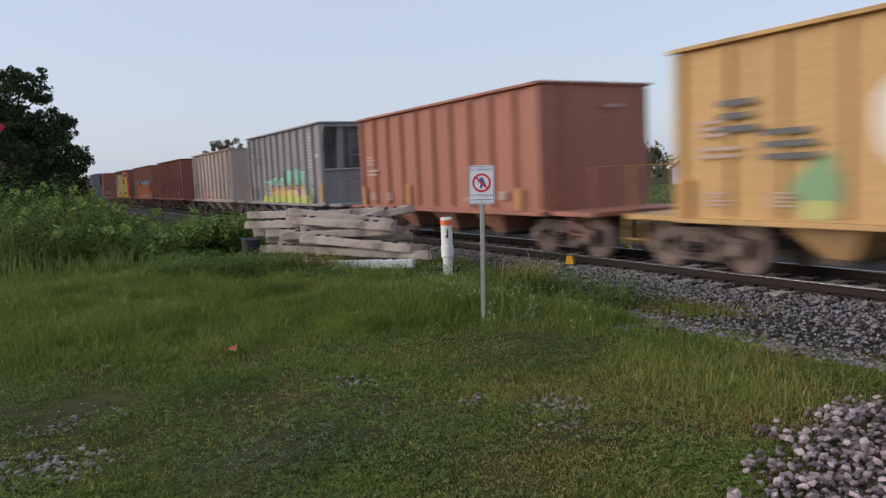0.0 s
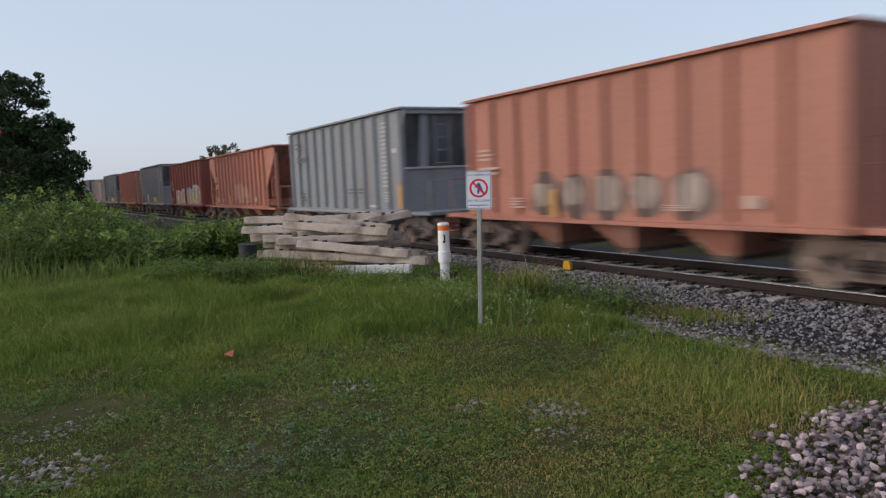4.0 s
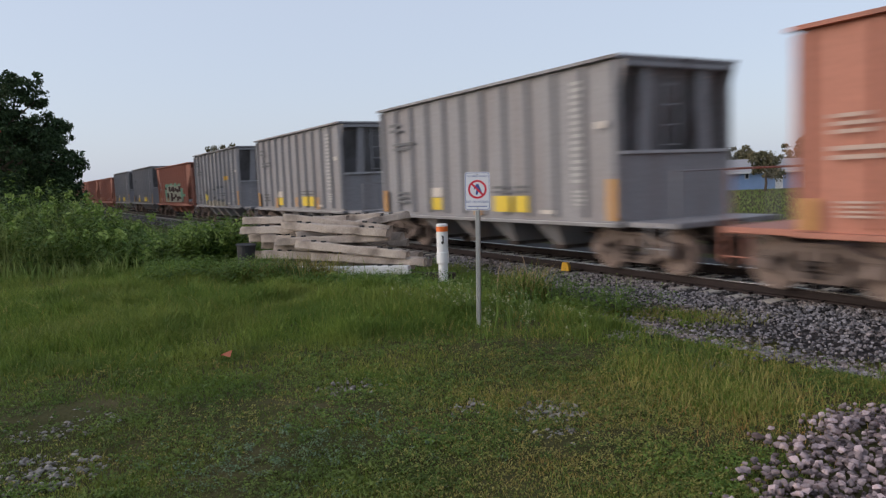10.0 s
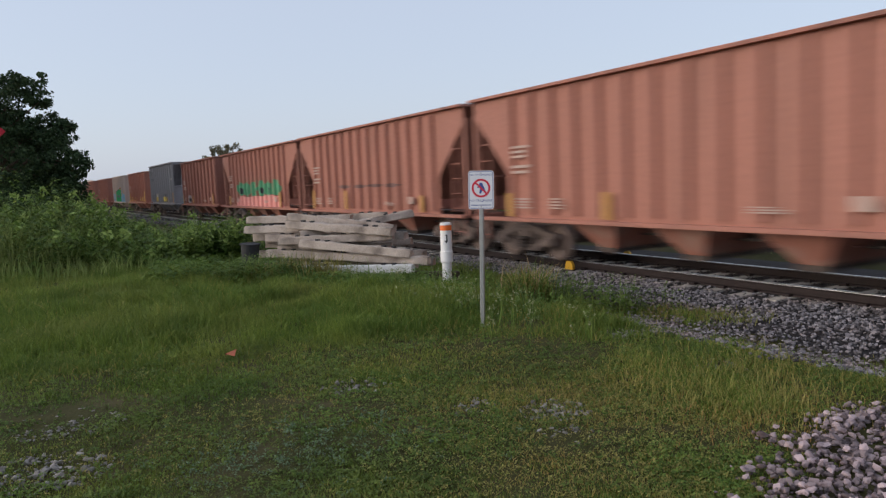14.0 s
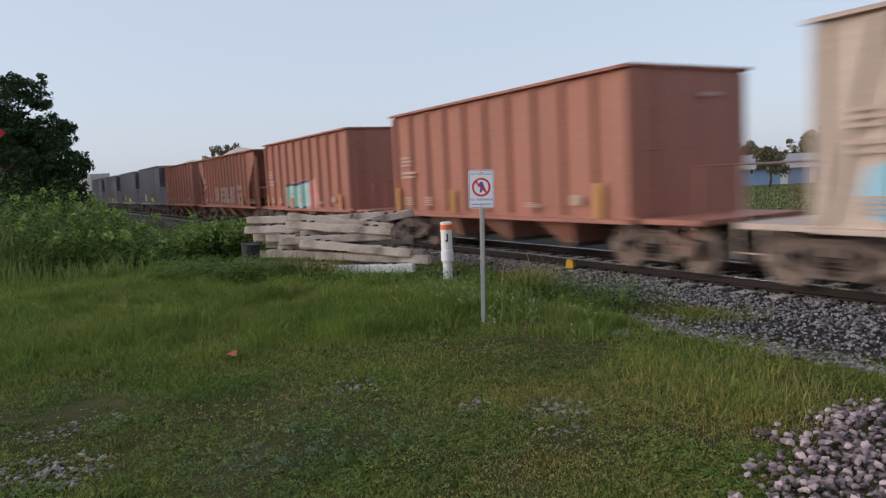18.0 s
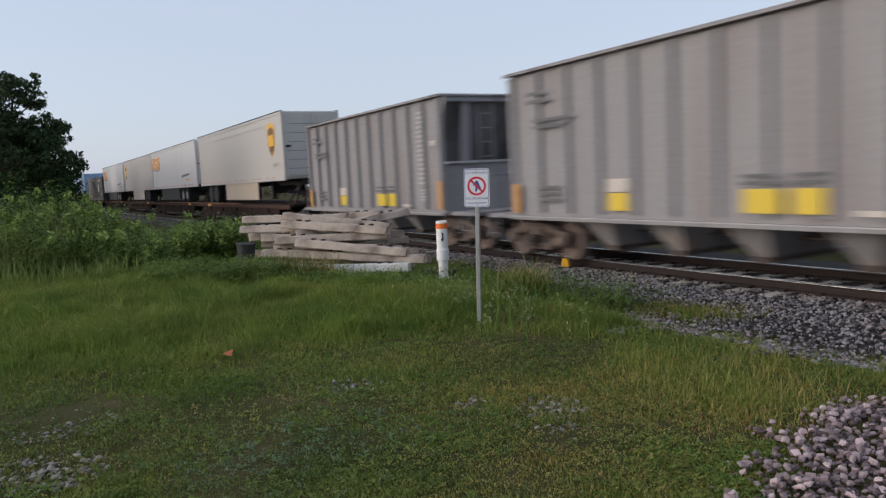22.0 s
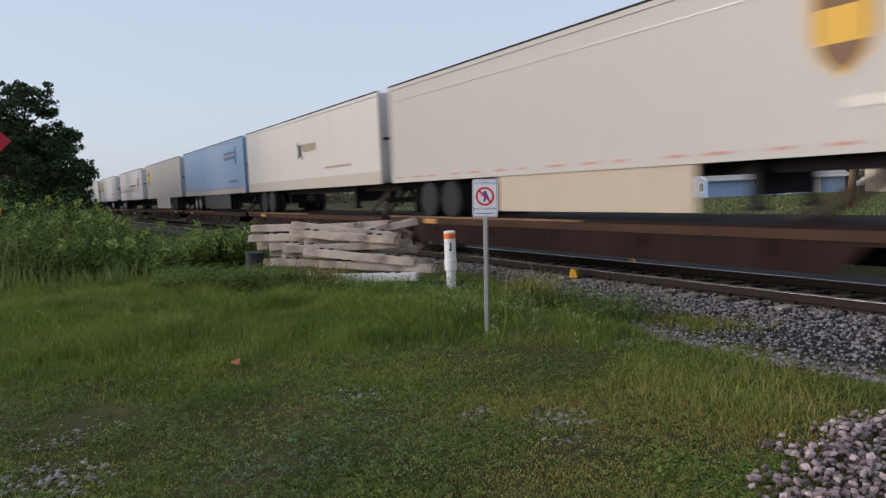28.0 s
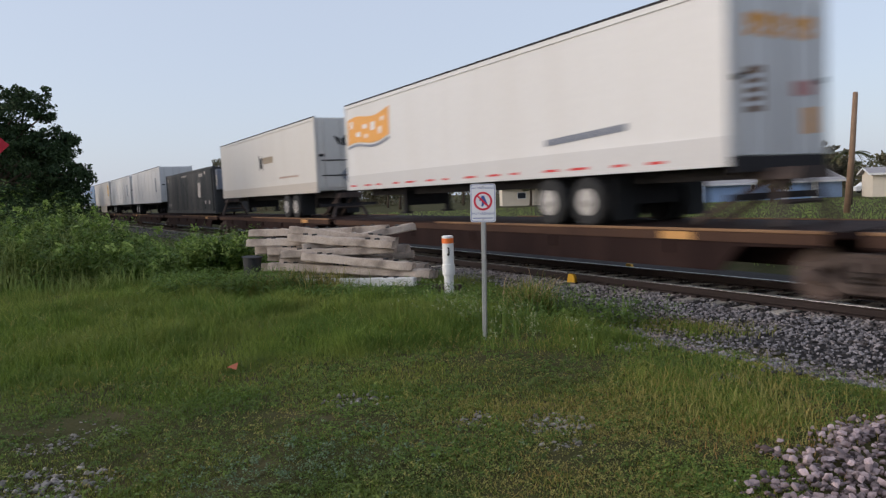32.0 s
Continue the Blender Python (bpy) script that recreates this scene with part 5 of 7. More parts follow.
tree("broad dark green leafy tree beside the line", (-43, -2.1, 0), 7.5,
     [((0.4, 1.95, 7.25), (1.3, 1.2, 0.8), 60), ((0.3, 1.0, 5.9), (1.8, 1.5, 1.3), 80), ((0.0, -1.4, 5.6), (2.4, 2.4, 2.2), 90), ((0.6, 3.0, 4.9), (1.3, 1.1, 0.95), 62),
      ((0.8, 3.5, 3.4), (1.4, 1.15, 1.05), 70), ((1.0, 4.0, 2.1), (1.0, 0.85, 0.85), 44), ((0.4, 1.2, 3.7), (2.4, 2.1, 2.0), 150), ((0.8, 1.7, 1.6), (2.4, 2.6, 1.3), 130),
      ((0.5, 2.85, 6.6), (0.6, 0.5, 0.35), 10), ((0.6, 3.95, 5.35), (0.5, 0.4, 0.35), 9), ((0.8, 4.55, 3.45), (0.5, 0.4, 0.4), 9), ((0, -3.4, 4.0), (2.6, 2.4, 3.0), 60)], 21, leaf=0.085, leaves=95, r=(0.16, 0.5))
# hidden row of trees, added to shade the far part of the train
for i, (x, y, h) in enumerate(((-52, -0.9, 7.4), (-60, -0.8, 7.8), (-68, -0.4, 7.6), (-77, -0.3, 8.2), (-87, 0.2, 8.0), (-98, 0.4, 8.4), (-110, 0.8, 8.2), (-123, 1.0, 8.6))):
    tree("added leafy tree, out of sight, that shades the far cars", (x, y, 0), h, [((0, 0, h * 0.62), (3.4, 2.3, h * 0.30), 70), ((1.5, 0.4, h * 0.34), (2.6, 2.2, h * 0.24), 50), ((-2.2, -0.3, h * 0.42), (2.6, 2.2, h * 0.28), 50)], 130 + i, leaf=0.21, leaves=48, r=(0.4, 0.95))
tree("round-topped green tree far behind the train", (-80, 18.0, 0), 7.0, [((0, 0, 5.0), (2.0, 1.9, 1.5), 46), ((0, -1.5, 4.3), (1.3, 1.2, 1.0), 22), ((0, 1.3, 4.9), (1.2, 1.2, 1.6), 22)], 22, M_FARLEAF, 0.12, 90, r=(0.2, 0.55))
for i, (x, y, h) in enumerate(((-60, 76, 5.4), (-52, 80, 5.8), (-68, 66, 5.2), (-45, 84, 5.8), (-39, 86, 5.6), (-77, 56, 5.5), (-33, 90, 6.2), (-95, 46, 6.2), (-120, 40, 6.8), (-56, 84, 6.4), (-49, 90, 6.2), (-104, 62, 6.6), (-112, 52, 6.4))):
    tree("brownish green tree behind the far houses", (x, y, 0), h, [((0, 0, h * 0.66), (2.6, 2.6, h * 0.27), 34), ((1.4, -0.6, h * 0.5), (2.0, 2.0, h * 0.22), 20)], 30 + i, M_FARLEAF, 0.2, 110)
tree("small tree in front of the blue house", (-43.5, 58.5, 0), 3.6, [((0, 0, 2.5), (1.2, 1.2, 0.9), 30), ((0.6, 0.4, 1.6), (0.7, 0.7, 0.6), 10)], 50, M_FARLEAF, 0.12, 110)


rs = random.Random(77)
woods = []
for i in range(420):
    a, d = radians(rs.uniform(2, 80)), rs.uniform(150, 190)
    c = rs.uniform(2.0, 3.6)
    woods.append((-d * math.cos(a), d * math.sin(a), rs.uniform(0.5, 5.2), c, c, c * 0.8, 90))
woods = [w for w in woods if track_side(w[0], w[1]) > 25]
tagged(new("far_woods", leaf_mass("far_woods", M_FARLEAF, woods, 0.42, 78)), "low line of brownish green woods on the horizon", "woods", kind="stuff")


def weeds(name, label, spots, seed, mat, leaf=0.07):
    """Upright leafy plants: (x, y, height) each a stem with leaves up its length."""
    rs = np.random.RandomState(seed)
    V, F = [], []
    for x, y, h in spots:
        z0 = float(ground_z(x, y))
        lx, ly = rs.normal(0, 0.12, 2) * h
        V += [(x - 0.006, y, z0), (x + 0.006, y, z0), (x + lx + 0.004, y + ly, z0 + h), (x + lx - 0.004, y + ly, z0 + h)]
        F.append([len(V) - 4, len(V) - 3, len(V) - 2, len(V) - 1])
        for _ in range(int(16 + 34 * h)):
            k = rs.rand() ** 0.7
            p = np.array([x + lx * k, y + ly * k, z0 + h * k]) + rs.normal(0, 0.07 + 0.12 * (1 - k), 3) * (1, 1, 0.4)
            t = rs.rand() * 6.283
            s = leaf * rs.uniform(0.5, 1.5) * (1.15 - 0.6 * k)
            a = np.array([math.cos(t), math.sin(t), rs.uniform(-0.5, 0.6)]) * s
            b = np.array([-math.sin(t), math.cos(t), rs.uniform(-0.3, 0.3)]) * s * 0.34
            n = len(V)
            V += [tuple(p - a), tuple(p - b), tuple(p + a), tuple(p + b)]
            F.append([n, n + 1, n + 2, n + 3])
    return tagged(new(name, raw_mesh(name, V, F, mat)), label, "weeds", kind="stuff")


rnd = random.Random(8)
spots = []
for _ in range(760):
    y = rnd.uniform(-2.6, 5.2)
    x = rnd.uniform(-26, -18.2) + 0.12 * y
    h = np.interp(y, [-2.6, 0.6, 1.6, 2.6, 3.6, 4.3, 5.2], [2.05, 1.95, 1.6, 1.1, 0.65, 1.05, 0.75]) * np.interp(x, [-24, -20, -18.2], [1.05, 0.95, 0.5])
    spots.append((x, y, h * (rnd.uniform(0.45, 0.98) if rnd.random() < 0.93 else rnd.uniform(1.0, 1.25)) * (1 + 0.35 * fbm(x, y, 0.7, 21))))
weeds("tall_weeds", "thicket of tall bright green weeds", spots, 3, M_WEED, 0.1)


# lighter green leaves paint brightness onto the lit tops of the weeds
tips = [(x, y, float(ground_z(x, y)) + h * 0.93, 0.13, 0.13, 0.16, 26) for x, y, h in spots[::4] if h > 0.8]
tagged(new("weed_tips", leaf_mass("weed_tips", M_LIME, tips, 0.06, 20)), "pale leaves for the lit tops of the tall weeds", "weeds", kind="stuff")


def thicket(x, y):
    return float(np.interp(y, [-2.6, 0.6, 1.6, 2.6, 3.6, 5.2], [1.5, 1.4, 1.15, 0.85, 0.6, 0.5]) * np.interp(x, [-24, -20, -17.6], [1, 0.8, 0.35])) * (1 + 0.5 * fbm(x, y, 0.8, 31))


blades("tall_grass", "tall pale green grass among the weeds", 22000, 14, M_TALLGRASS, thicket, lambda x, y: 1 if -26 < x < -17.2 and -2.6 < y < 5.2 else 0, width=0.0045, near=16, far=30, lean=0.5)
spots = [(rnd.gauss(-17.9, 0.5), rnd.gauss(4.2, 0.28), rnd.uniform(0.5, 1.3)) for _ in range(60)]
spots += [(rnd.gauss(-18.4, 0.5), rnd.gauss(3.6, 0.45), rnd.uniform(0.45, 1.15)) for _ in range(110)]
tips = [(x, y, float(ground_z(x, y)) + h * 0.8, 0.15, 0.15, 0.2, 22) for x, y, h in spots[::2]]
tagged(new("weed_tips", leaf_mass("weed_tips", M_LIME, tips, 0.045, 23)), "pale leaves on the bush by the stack", "weeds", kind="stuff")
weeds("leafy_bush", "leafy green bush at the end of the tie stack", spots, 4, M_WEED, 0.085)
spots = []
for _ in range(420):
    u = rnd.uniform(-3.6, 1.6)
    spots.append((-13.5 + 0.72 * u + rnd.uniform(0.2, 1.3), 5.5 + 0.69 * u - rnd.uniform(0.1, 1.2), rnd.uniform(0.10, 0.24) + (0.3 if u < -1.4 else 0)))
for _ in range(160):
    spots.append((rnd.uniform(-12, -8), rnd.uniform(5.0, 7.4), rnd.uniform(0.12, 0.4)))
for _ in range(90):
    spots.append((rnd.gauss(-9.0, 0.5), rnd.gauss(7.9, 0.35), rnd.uniform(0.15, 0.5)))
weeds("low_weeds", "low leafy weeds in the grass", spots, 6, M_WEED, 0.045)
spots = [(rnd.gauss(a, 0.5), rnd.gauss(b, 0.3), rnd.uniform(0.25, 0.5)) for a, b, n in ((-11.1, 5.0, 16), (-8.3, 4.75, 26), (-9.3, 5.3, 14), (-7.2, 5.0, 16), (-6.0, 4.6, 10)) for _ in range(n)]
weeds("thin_weeds", "thin green weeds in the grass", spots, 9, M_WEED, 0.022)
heads = [(x + rnd.uniform(-0.06, 0.06), y + rnd.uniform(-0.06, 0.06), float(ground_z(x, y)) + h * rnd.uniform(0.75, 1.02), 0.02, 0.02, 0.025, 7) for x, y, h in spots for _ in range(3)]
tagged(new("flower_heads", leaf_mass("flower_heads", M_PALEWEED, heads, 0.011, 19)), "small pale flower heads on thin weeds", "flowers", kind="stuff")


def arching(name, label, x, y, n, length, seed, mat, spread=0.35, thick=1.0):
    """A tussock of long arching blades."""
    rs = np.random.RandomState(seed)
    V, F = [], []
    z = bed_z(x, y)
    for _ in range(n):
        t, L = rs.rand() * 6.283, length * rs.uniform(0.45, 1.1)
        out, w = L * rs.uniform(0.25, 0.95), (0.006 + 0.007 * rs.rand()) * thick
        bx, by = x + rs.normal(0, spread * 0.35), y + rs.normal(0, spread * 0.35)
        k0 = len(V)
        for k in (0, 0.4, 0.75, 1.0):
            px, py, pz = bx + math.cos(t) * out * k ** 1.6, by + math.sin(t) * out * k ** 1.6, z + L * (k - 0.28 * k ** 3 * (out / L) * 2)
            ww = w * (1 - 0.85 * k)
            V += [(px - math.sin(t) * ww, py + math.cos(t) * ww, pz), (px + math.sin(t) * ww, py - math.cos(t) * ww, pz)]
        for j in range(3):
            F.append([k0 + 2 * j, k0 + 2 * j + 1, k0 + 2 * j + 3, k0 + 2 * j + 2])
    return tagged(new(name, raw_mesh(name, V, F, mat)), label, "grass tussock", kind="stuff")


arching("grass_tussock", "tall brownish tussock of half-dry grass beside the track", -9.7, 6.95, 240, 0.8, 1, M_OLIVE, 0.62, 0.9)
arching("grass_tussock", "tall tussock of green grass beside the track", -9.6, 7.0, 380, 0.78, 2, M_WEED, 0.75, 0.9)
arching("dry_stalks", "bent dry stalks in the tussock", -9.72, 6.86, 40, 0.95, 3, material("straw", (0.40, 0.27, 0.15), 0.8), 0.5)
for i, (x, y) in enumerate(((-4.0, 4.6), (-4.5, 4.95), (-4.9, 5.3), (-4.3, 5.45), (-3.6, 4.95), (-3.2, 6.0), (-2.6, 5.95))):
    arching("dry_tussock", "low tussock of olive and dry grass", x, y, 420, 0.19, 60 + i, (M_OLIVE, M_DRYGRASS, M_GRASS)[i % 3], 1.0, 0.3)
for i, (x, y) in enumerate(((-14.0, 4.55), (-14.35, 4.2), (-14.7, 3.9), (-13.7, 4.85))):
    arching("grass_tussock", "dark brownish tussock of long grass in front of the stack", x, y, 260, 0.62, 100 + i, M_OLIVE if i % 2 else M_WEED, 0.9, 0.9)
for i, (x, y) in enumerate(((-3.55, 4.35), (-3.75, 4.5), (-3.35, 4.6), (-3.9, 4.9), (-3.3, 4.15))):
    arching("rusty_tussock", "low rusty-brown dead grass at the gravel's edge", x, y, 240, 0.085, 90 + i, M_RUSTGRASS, 1.0, 0.28)
for i, (x, y) in enumerate(((-8.3, 8.0), (-7.9, 8.2), (-7.5, 8.25), (-7.1, 8.4), (-6.8, 8.45))):
    arching("grass_tuft", "low tuft of olive grass in the ballast", x, y, 200, 0.15, 80 + i, M_OLIVE if i % 3 else M_GRASS, 0.8, 0.4)

# ---------------------------------------------------------------- sign, marker post, stack of ties
m = look((-7.44, 4.67, 0), (-1.2, -0.4, 0)).to_euler().z
sign = thing("warning_sign", "small white no-trespassing sign on a steel post", "sign", pose(-7.44, 4.67, float(ground_z(-7.44, 4.67)), 0, -1.2, math.degrees(m)))
post_bm = prism([(-0.03, -0.012), (-0.018, 0.016), (0.018, 0.016), (0.03, -0.012), (0.02, -0.016), (0.012, 0.004), (-0.012, 0.004), (-0.02, -0.016)], "z", -0.3, 1.9)
post = part("post", post_bm, M_STEEL, sign, "galvanised channel post")
SW, SH, SZ = 0.153, 0.229, 1.69


def rounded(w, h, r, cz, n=4):
    out = []
    for sx, sz, a0 in ((1, 1, 0), (-1, 1, 90), (-1, -1, 180), (1, -1, 270)):
        for i in range(n + 1):
            a = radians(a0 + 90 * i / n)
            out.append((sx * (w - r) + r * math.cos(a), cz + sz * (h - r) + r * math.sin(a)))
    return out


panel = part("panel", prism(rounded(SW, SH, 0.03, SZ), "y", 0.018, 0.022), M_SIGN, sign, "white metal panel with rounded corners", m=None)


def on_sign(name, poly, mat, y=0.0225, t=0.0012):
    return part(name, prism(poly, "y", y, y + t), mat, panel)


def ring(name, r0, r1, cz, mat, n=28, y=0.0225, t=0.0015):
    bm = bmesh.new()
    vs = [[bm.verts.new((r * math.cos(2 * math.pi * i / n), yy, cz + r * math.sin(2 * math.pi * i / n))) for i in range(n)] for r, yy in ((r0, y), (r0, y + t), (r1, y + t), (r1, y))]
    for i in range(n):
        j = (i + 1) % n
        for k in range(4):
            a, b = vs[k], vs[(k + 1) % 4]
            bm.faces.new((a[i], a[j], b[j], b[i]))
    bmesh.ops.recalc_face_normals(bm, faces=bm.faces[:])
    return part(name, bm, mat, panel)


border = rounded(SW - 0.008, SH - 0.008, 0.026, SZ)
bm = bmesh.new()
inner = rounded(SW - 0.014, SH - 0.014, 0.022, SZ)
va, vb = [bm.verts.new((x, 0.0226, z)) for x, z in border], [bm.verts.new((x, 0.0226, z)) for x, z in inner]
for i in range(len(va)):
    j = (i + 1) % len(va)
    bm.faces.new((va[i], vb[i], vb[j], va[j]))
part("border", bm, M_SIGNBLUE, panel)
ring("red_ring", 0.112, 0.088, SZ + 0.022, M_SIGNRED)
c, s = math.cos(radians(135)), math.sin(radians(135))
on_sign("red_slash", [(x * c + z * s, SZ + 0.022 - x * s + z * c) for x, z in ((-0.095, -0.011), (0.095, -0.011), (0.095, 0.011), (-0.095, 0.011))], M_SIGNRED, 0.0245)
on_sign("plain_symbol", [(-a, b) for a, b in ((-0.02, SZ - 0.04), (0.0, SZ - 0.045), (0.02, SZ + 0.01), (0.045, SZ - 0.03), (0.06, SZ - 0.025), (0.025, SZ + 0.06), (0.015, SZ + 0.085), (-0.012, SZ + 0.085), (-0.045, SZ + 0.03), (-0.035, SZ + 0.02), (-0.01, SZ + 0.045))],
        M_SIGNBLUE)


def lettering(name, text, size, x, z, mat, parent, y=0.0226, bold=0.0):
    cu = bpy.data.curves.new(name, "FONT")
    cu.body, cu.size, cu.align_x, cu.align_y, cu.extrude, cu.offset = text, size, "CENTER", "CENTER", 0.0004, bold
    tmp = bpy.data.objects.new(name, cu)
    scene.collection.objects.link(tmp)
    me = bpy.data.meshes.new_from_object(tmp.evaluated_get(bpy.context.evaluated_depsgraph_get()))
    bpy.data.objects.remove(tmp)
    me.materials.clear()
    me.materials.append(mat)
    return part(name, me, None, parent, m=pose(x, y, z, 90, 0, 180))


lettering("lettering", "NO TRESPASSING", 0.034, 0, SZ + 0.178, M_SIGNBLUE, panel)
lettering("lettering", "NO TRASPASAR", 0.038, 0, SZ - 0.128, M_SIGNBLUE, panel)
on_sign("small_print", [(-0.12, SZ - 0.185), (0.12, SZ - 0.185), (0.12, SZ - 0.176), (-0.12, SZ - 0.176)], M_SIGNBLUE)
for z in (SZ + 0.2, SZ - 0.2):
    part("bolt", lathe([(0.009, 0.022), (0.009, 0.027), (0.004, 0.029)], "y", 8), M_STEEL, panel, m=pose(0, 0, z))

mk = thing("marker_post", "white plastic pipeline marker post with an orange band", "marker post", pose(-12.36, 6.98, -0.02, 0, 0, 30))
part("lower_tube", lathe([(0.094, -0.45), (0.094, 0.34), (0.02, 0.34)], "z", 20), M_PVC, mk, smooth=False)
part("upper_tube", lathe([(0.116, 0.26), (0.122, 0.28), (0.122, 0.47), (0.112, 0.49), (0.112, 0.93), (0.02, 0.93)], "z", 20), M_PVC, mk)
part("band", lathe([(0.1145, 0.885), (0.1145, 0.985), (0.05, 0.985)], "z", 20), M_ORANGE, mk, "bright orange band")
part("cap", lathe([(0.114, 0.985), (0.114, 1.02), (0.09, 1.035)], "z", 20), M_PVC, mk)
bm = bmesh.new()
for a, z0, z1 in ((-52, 0.66, 0.80), (-58, 0.64, 0.67), (-64, 0.66, 0.69), (-58, 0.79, 0.81)):
    t = radians(a)
    box(0.112, 0.1155, -0.014, 0.014, z0, z1, bm, m=Matrix.Rotation(t, 4, "Z"))
part("dark_mark", bm, M_BLACK, mk)

# concrete ties stacked crosswise: along, back, height of the underside, turn, tilt, fresh
STACK = [(0.30, 0.0, 0.0, 0, -0.5, 1), (0.1, 0.75, 0.0, 6, 0, 0), (-1.0, 0.95, 0.0, 8, 0, 0), (-0.9, 1.5, 0.0, -5, 0, 0), (0.3, 1.35, 0.0, 3, 0, 0),
         (0.54, 0.34, 0.20, -4, 2.4, 0), (-0.72, 0.66, 0.24, 5, 2.5, 0), (0.2, 1.2, 0.20, -6, 0, 0), (-0.9, 1.75, 0.21, 4, 0, 0), (-1.3, 1.15, 0.22, 2, 0, 0),
         (0.20, 0.30, 0.42, -3, 5.2, 0), (-0.5, 0.85, 0.42, 7, 1.0, 0), (-1.25, 1.4, 0.42, -6, 0, 0), (-0.3, 1.6, 0.41, 5, -1, 0),
         (-0.34, 0.60, 0.61, 5, -1.5, 0), (-0.95, 0.95, 0.60, -3, 0.5, 0), (-0.25, 1.35, 0.62, -6, 0.5, 0), (-1.45, 1.45, 0.63, 7, -1.0, 0),
         (-0.32, 0.68, 0.84, -5, 4.2, 0), (-1.45, 1.08, 0.82, 5, 0.0, 0), (-0.42, 1.02, 0.95, -1, 7.0, 0), (-1.6, 1.40, 1.02, 3, 0.6, 0), (-0.15, 1.35, 0.88, 34, -8.0, 0), (-0.9, 1.9, 1.0, -6, -1.5, 0)]
tie_poly = [(-0.12, 0.02), (-0.105, 0), (0.105, 0), (0.12, 0.02), (0.098, 0.148), (0.08, 0.168), (-0.08, 0.168), (-0.098, 0.148)]


def stack_tie_mesh(mat, seed, rough):
    """A tie with a waisted middle; old ones have knocked corners and crumbled edges."""
    rs = random.Random(seed)
    xs = [-1.25, -1.2, -0.95, -0.7, -0.5, -0.25, 0.0, 0.25, 0.5, 0.7, 0.95, 1.2, 1.25]
    v, f, n = [], [], len(tie_poly)
    for i, x in enumerate(xs):
        k = (0.95 if i in (0, len(xs) - 1) else 1.0) if abs(x) > 0.45 else 0.95
        chip = 0.05 if rs.random() < 0.25 else 0.0
        for a, b in tie_poly:
            v.append((x + rs.uniform(-rough, rough), a * k + rs.uniform(-rough, rough), b * k + rs.uniform(-rough, rough) * 0.6 - (chip * rough * 40 if b > 0.155 and a > 0 and rs.random() < 0.5 else 0)))
    for i in range(len(xs) - 1):
        for j in range(n):
            f.append((i * n + j, i * n + (j + 1) % n, (i + 1) * n + (j + 1) % n, (i + 1) * n + j))
    for e in (0, (len(xs) - 1) * n):
        f += [(e, e + 1, e + 2, e + 3), (e, e + 3, e + 4, e + 7), (e + 7, e + 4, e + 5, e + 6)]
    me = raw_mesh("stacked_tie", v, f, mat)
    bm = bmesh.new()
    bm.from_mesh(me)
    bmesh.ops.recalc_face_normals(bm, faces=bm.faces[:])
    bm.to_mesh(me)
    bm.free()
    return me


TIE_OLD, TIE_NEW = [stack_tie_mesh(M_CONC, 40 + i, 0.014) for i in range(6)], stack_tie_mesh(M_CONC_NEW, 50, 0.001)
SHOULDER = mesh_of("clip_shoulder", box(-0.035, 0.035, -0.05, 0.05, 0.160, 0.195), M_BLACK)
O, du, dw = Vector((-13.75, 5.3, 0)), Vector((0.72, 0.694, 0)), Vector((-0.694, 0.72, 0))
for u, w, z, turn, tilt, fresh in STACK:
    p = O + du * u + dw * w
    p.z = 0.94 * z + 0.05
    t = thing("stacked_tie", "fresh pale concrete rail tie under the stack" if fresh else "weathered concrete rail tie lying in a stack", "rail tie", pose(*p, 0, tilt, 44 + turn), group="stack of concrete ties")
    part("body", TIE_NEW if fresh else TIE_OLD[int(abs(u * 37 + z * 11)) % 6], None, t)
    for x in (-0.86, -0.64, 0.64, 0.86):
        part("clip_shoulder", SHOULDER, None, t, m=pose(x, 0, 0))

# black tub stands in for the dark shadowed gap at the stack's end
tub = thing("plastic_tub", "black tub shape standing in for a shadowed gap in the tie stack", "tub", pose(-15.9, 4.05, 0.0, 0, 4, 20))
part("shell", lathe([(0.16, 0.0), (0.20, 0.60), (0.21, 0.60), (0.21, 0.63), (0.195, 0.63), (0.15, 0.03)], "z", 18), M_BLACK, tub)
part("rim", lathe([(0.211, 0.60), (0.22, 0.605), (0.22, 0.625), (0.211, 0.63)], "z", 18), M_BLACK, tub)
old = thing("timber_tie", "dark old timber tie end beside the stack", "rail tie", pose(-12.95, 6.75, float(ground_z(-12.95, 6.75)), 0, 0, 40))
part("body", box(-0.75, 0.75, -0.12, 0.12, 0.0, 0.19, bevel=0.015), material("old_timber", (0.06, 0.043, 0.034), 0.9, vary=0.4, scale=5, fine=50, bump=0.6), old)

for x, y, col, lab in ((-12.35, 10.02, M_BLOCK, "yellow-orange marker block on a tie end"), (-13.0, 12.3, M_BLOCK, "yellow-orange marker block beyond the far rail")):
    z = RAIL_Z - 0.178
    b = thing("track_marker", lab, "marker", pose(x, y, z, 0, 0, 20))
    part("block", prism([(-0.10, 0), (0.10, 0), (0.085, 0.13), (0.05, 0.2), (-0.06, 0.21), (-0.08, 0.13)], "y", -0.05, 0.05), col, b)
    part("foot", box(-0.11, 0.11, -0.07, 0.07, 0.0, 0.03), M_UNDER, b)
scrap = bmesh.new()
vs = [scrap.verts.new(p) for p in ((-0.09, -0.04, 0.03), (0.02, -0.06, 0.07), (0.08, 0.02, 0.04), (0.01, 0.06, 0.10), (-0.06, 0.05, 0.05))]
scrap.faces.new(vs)
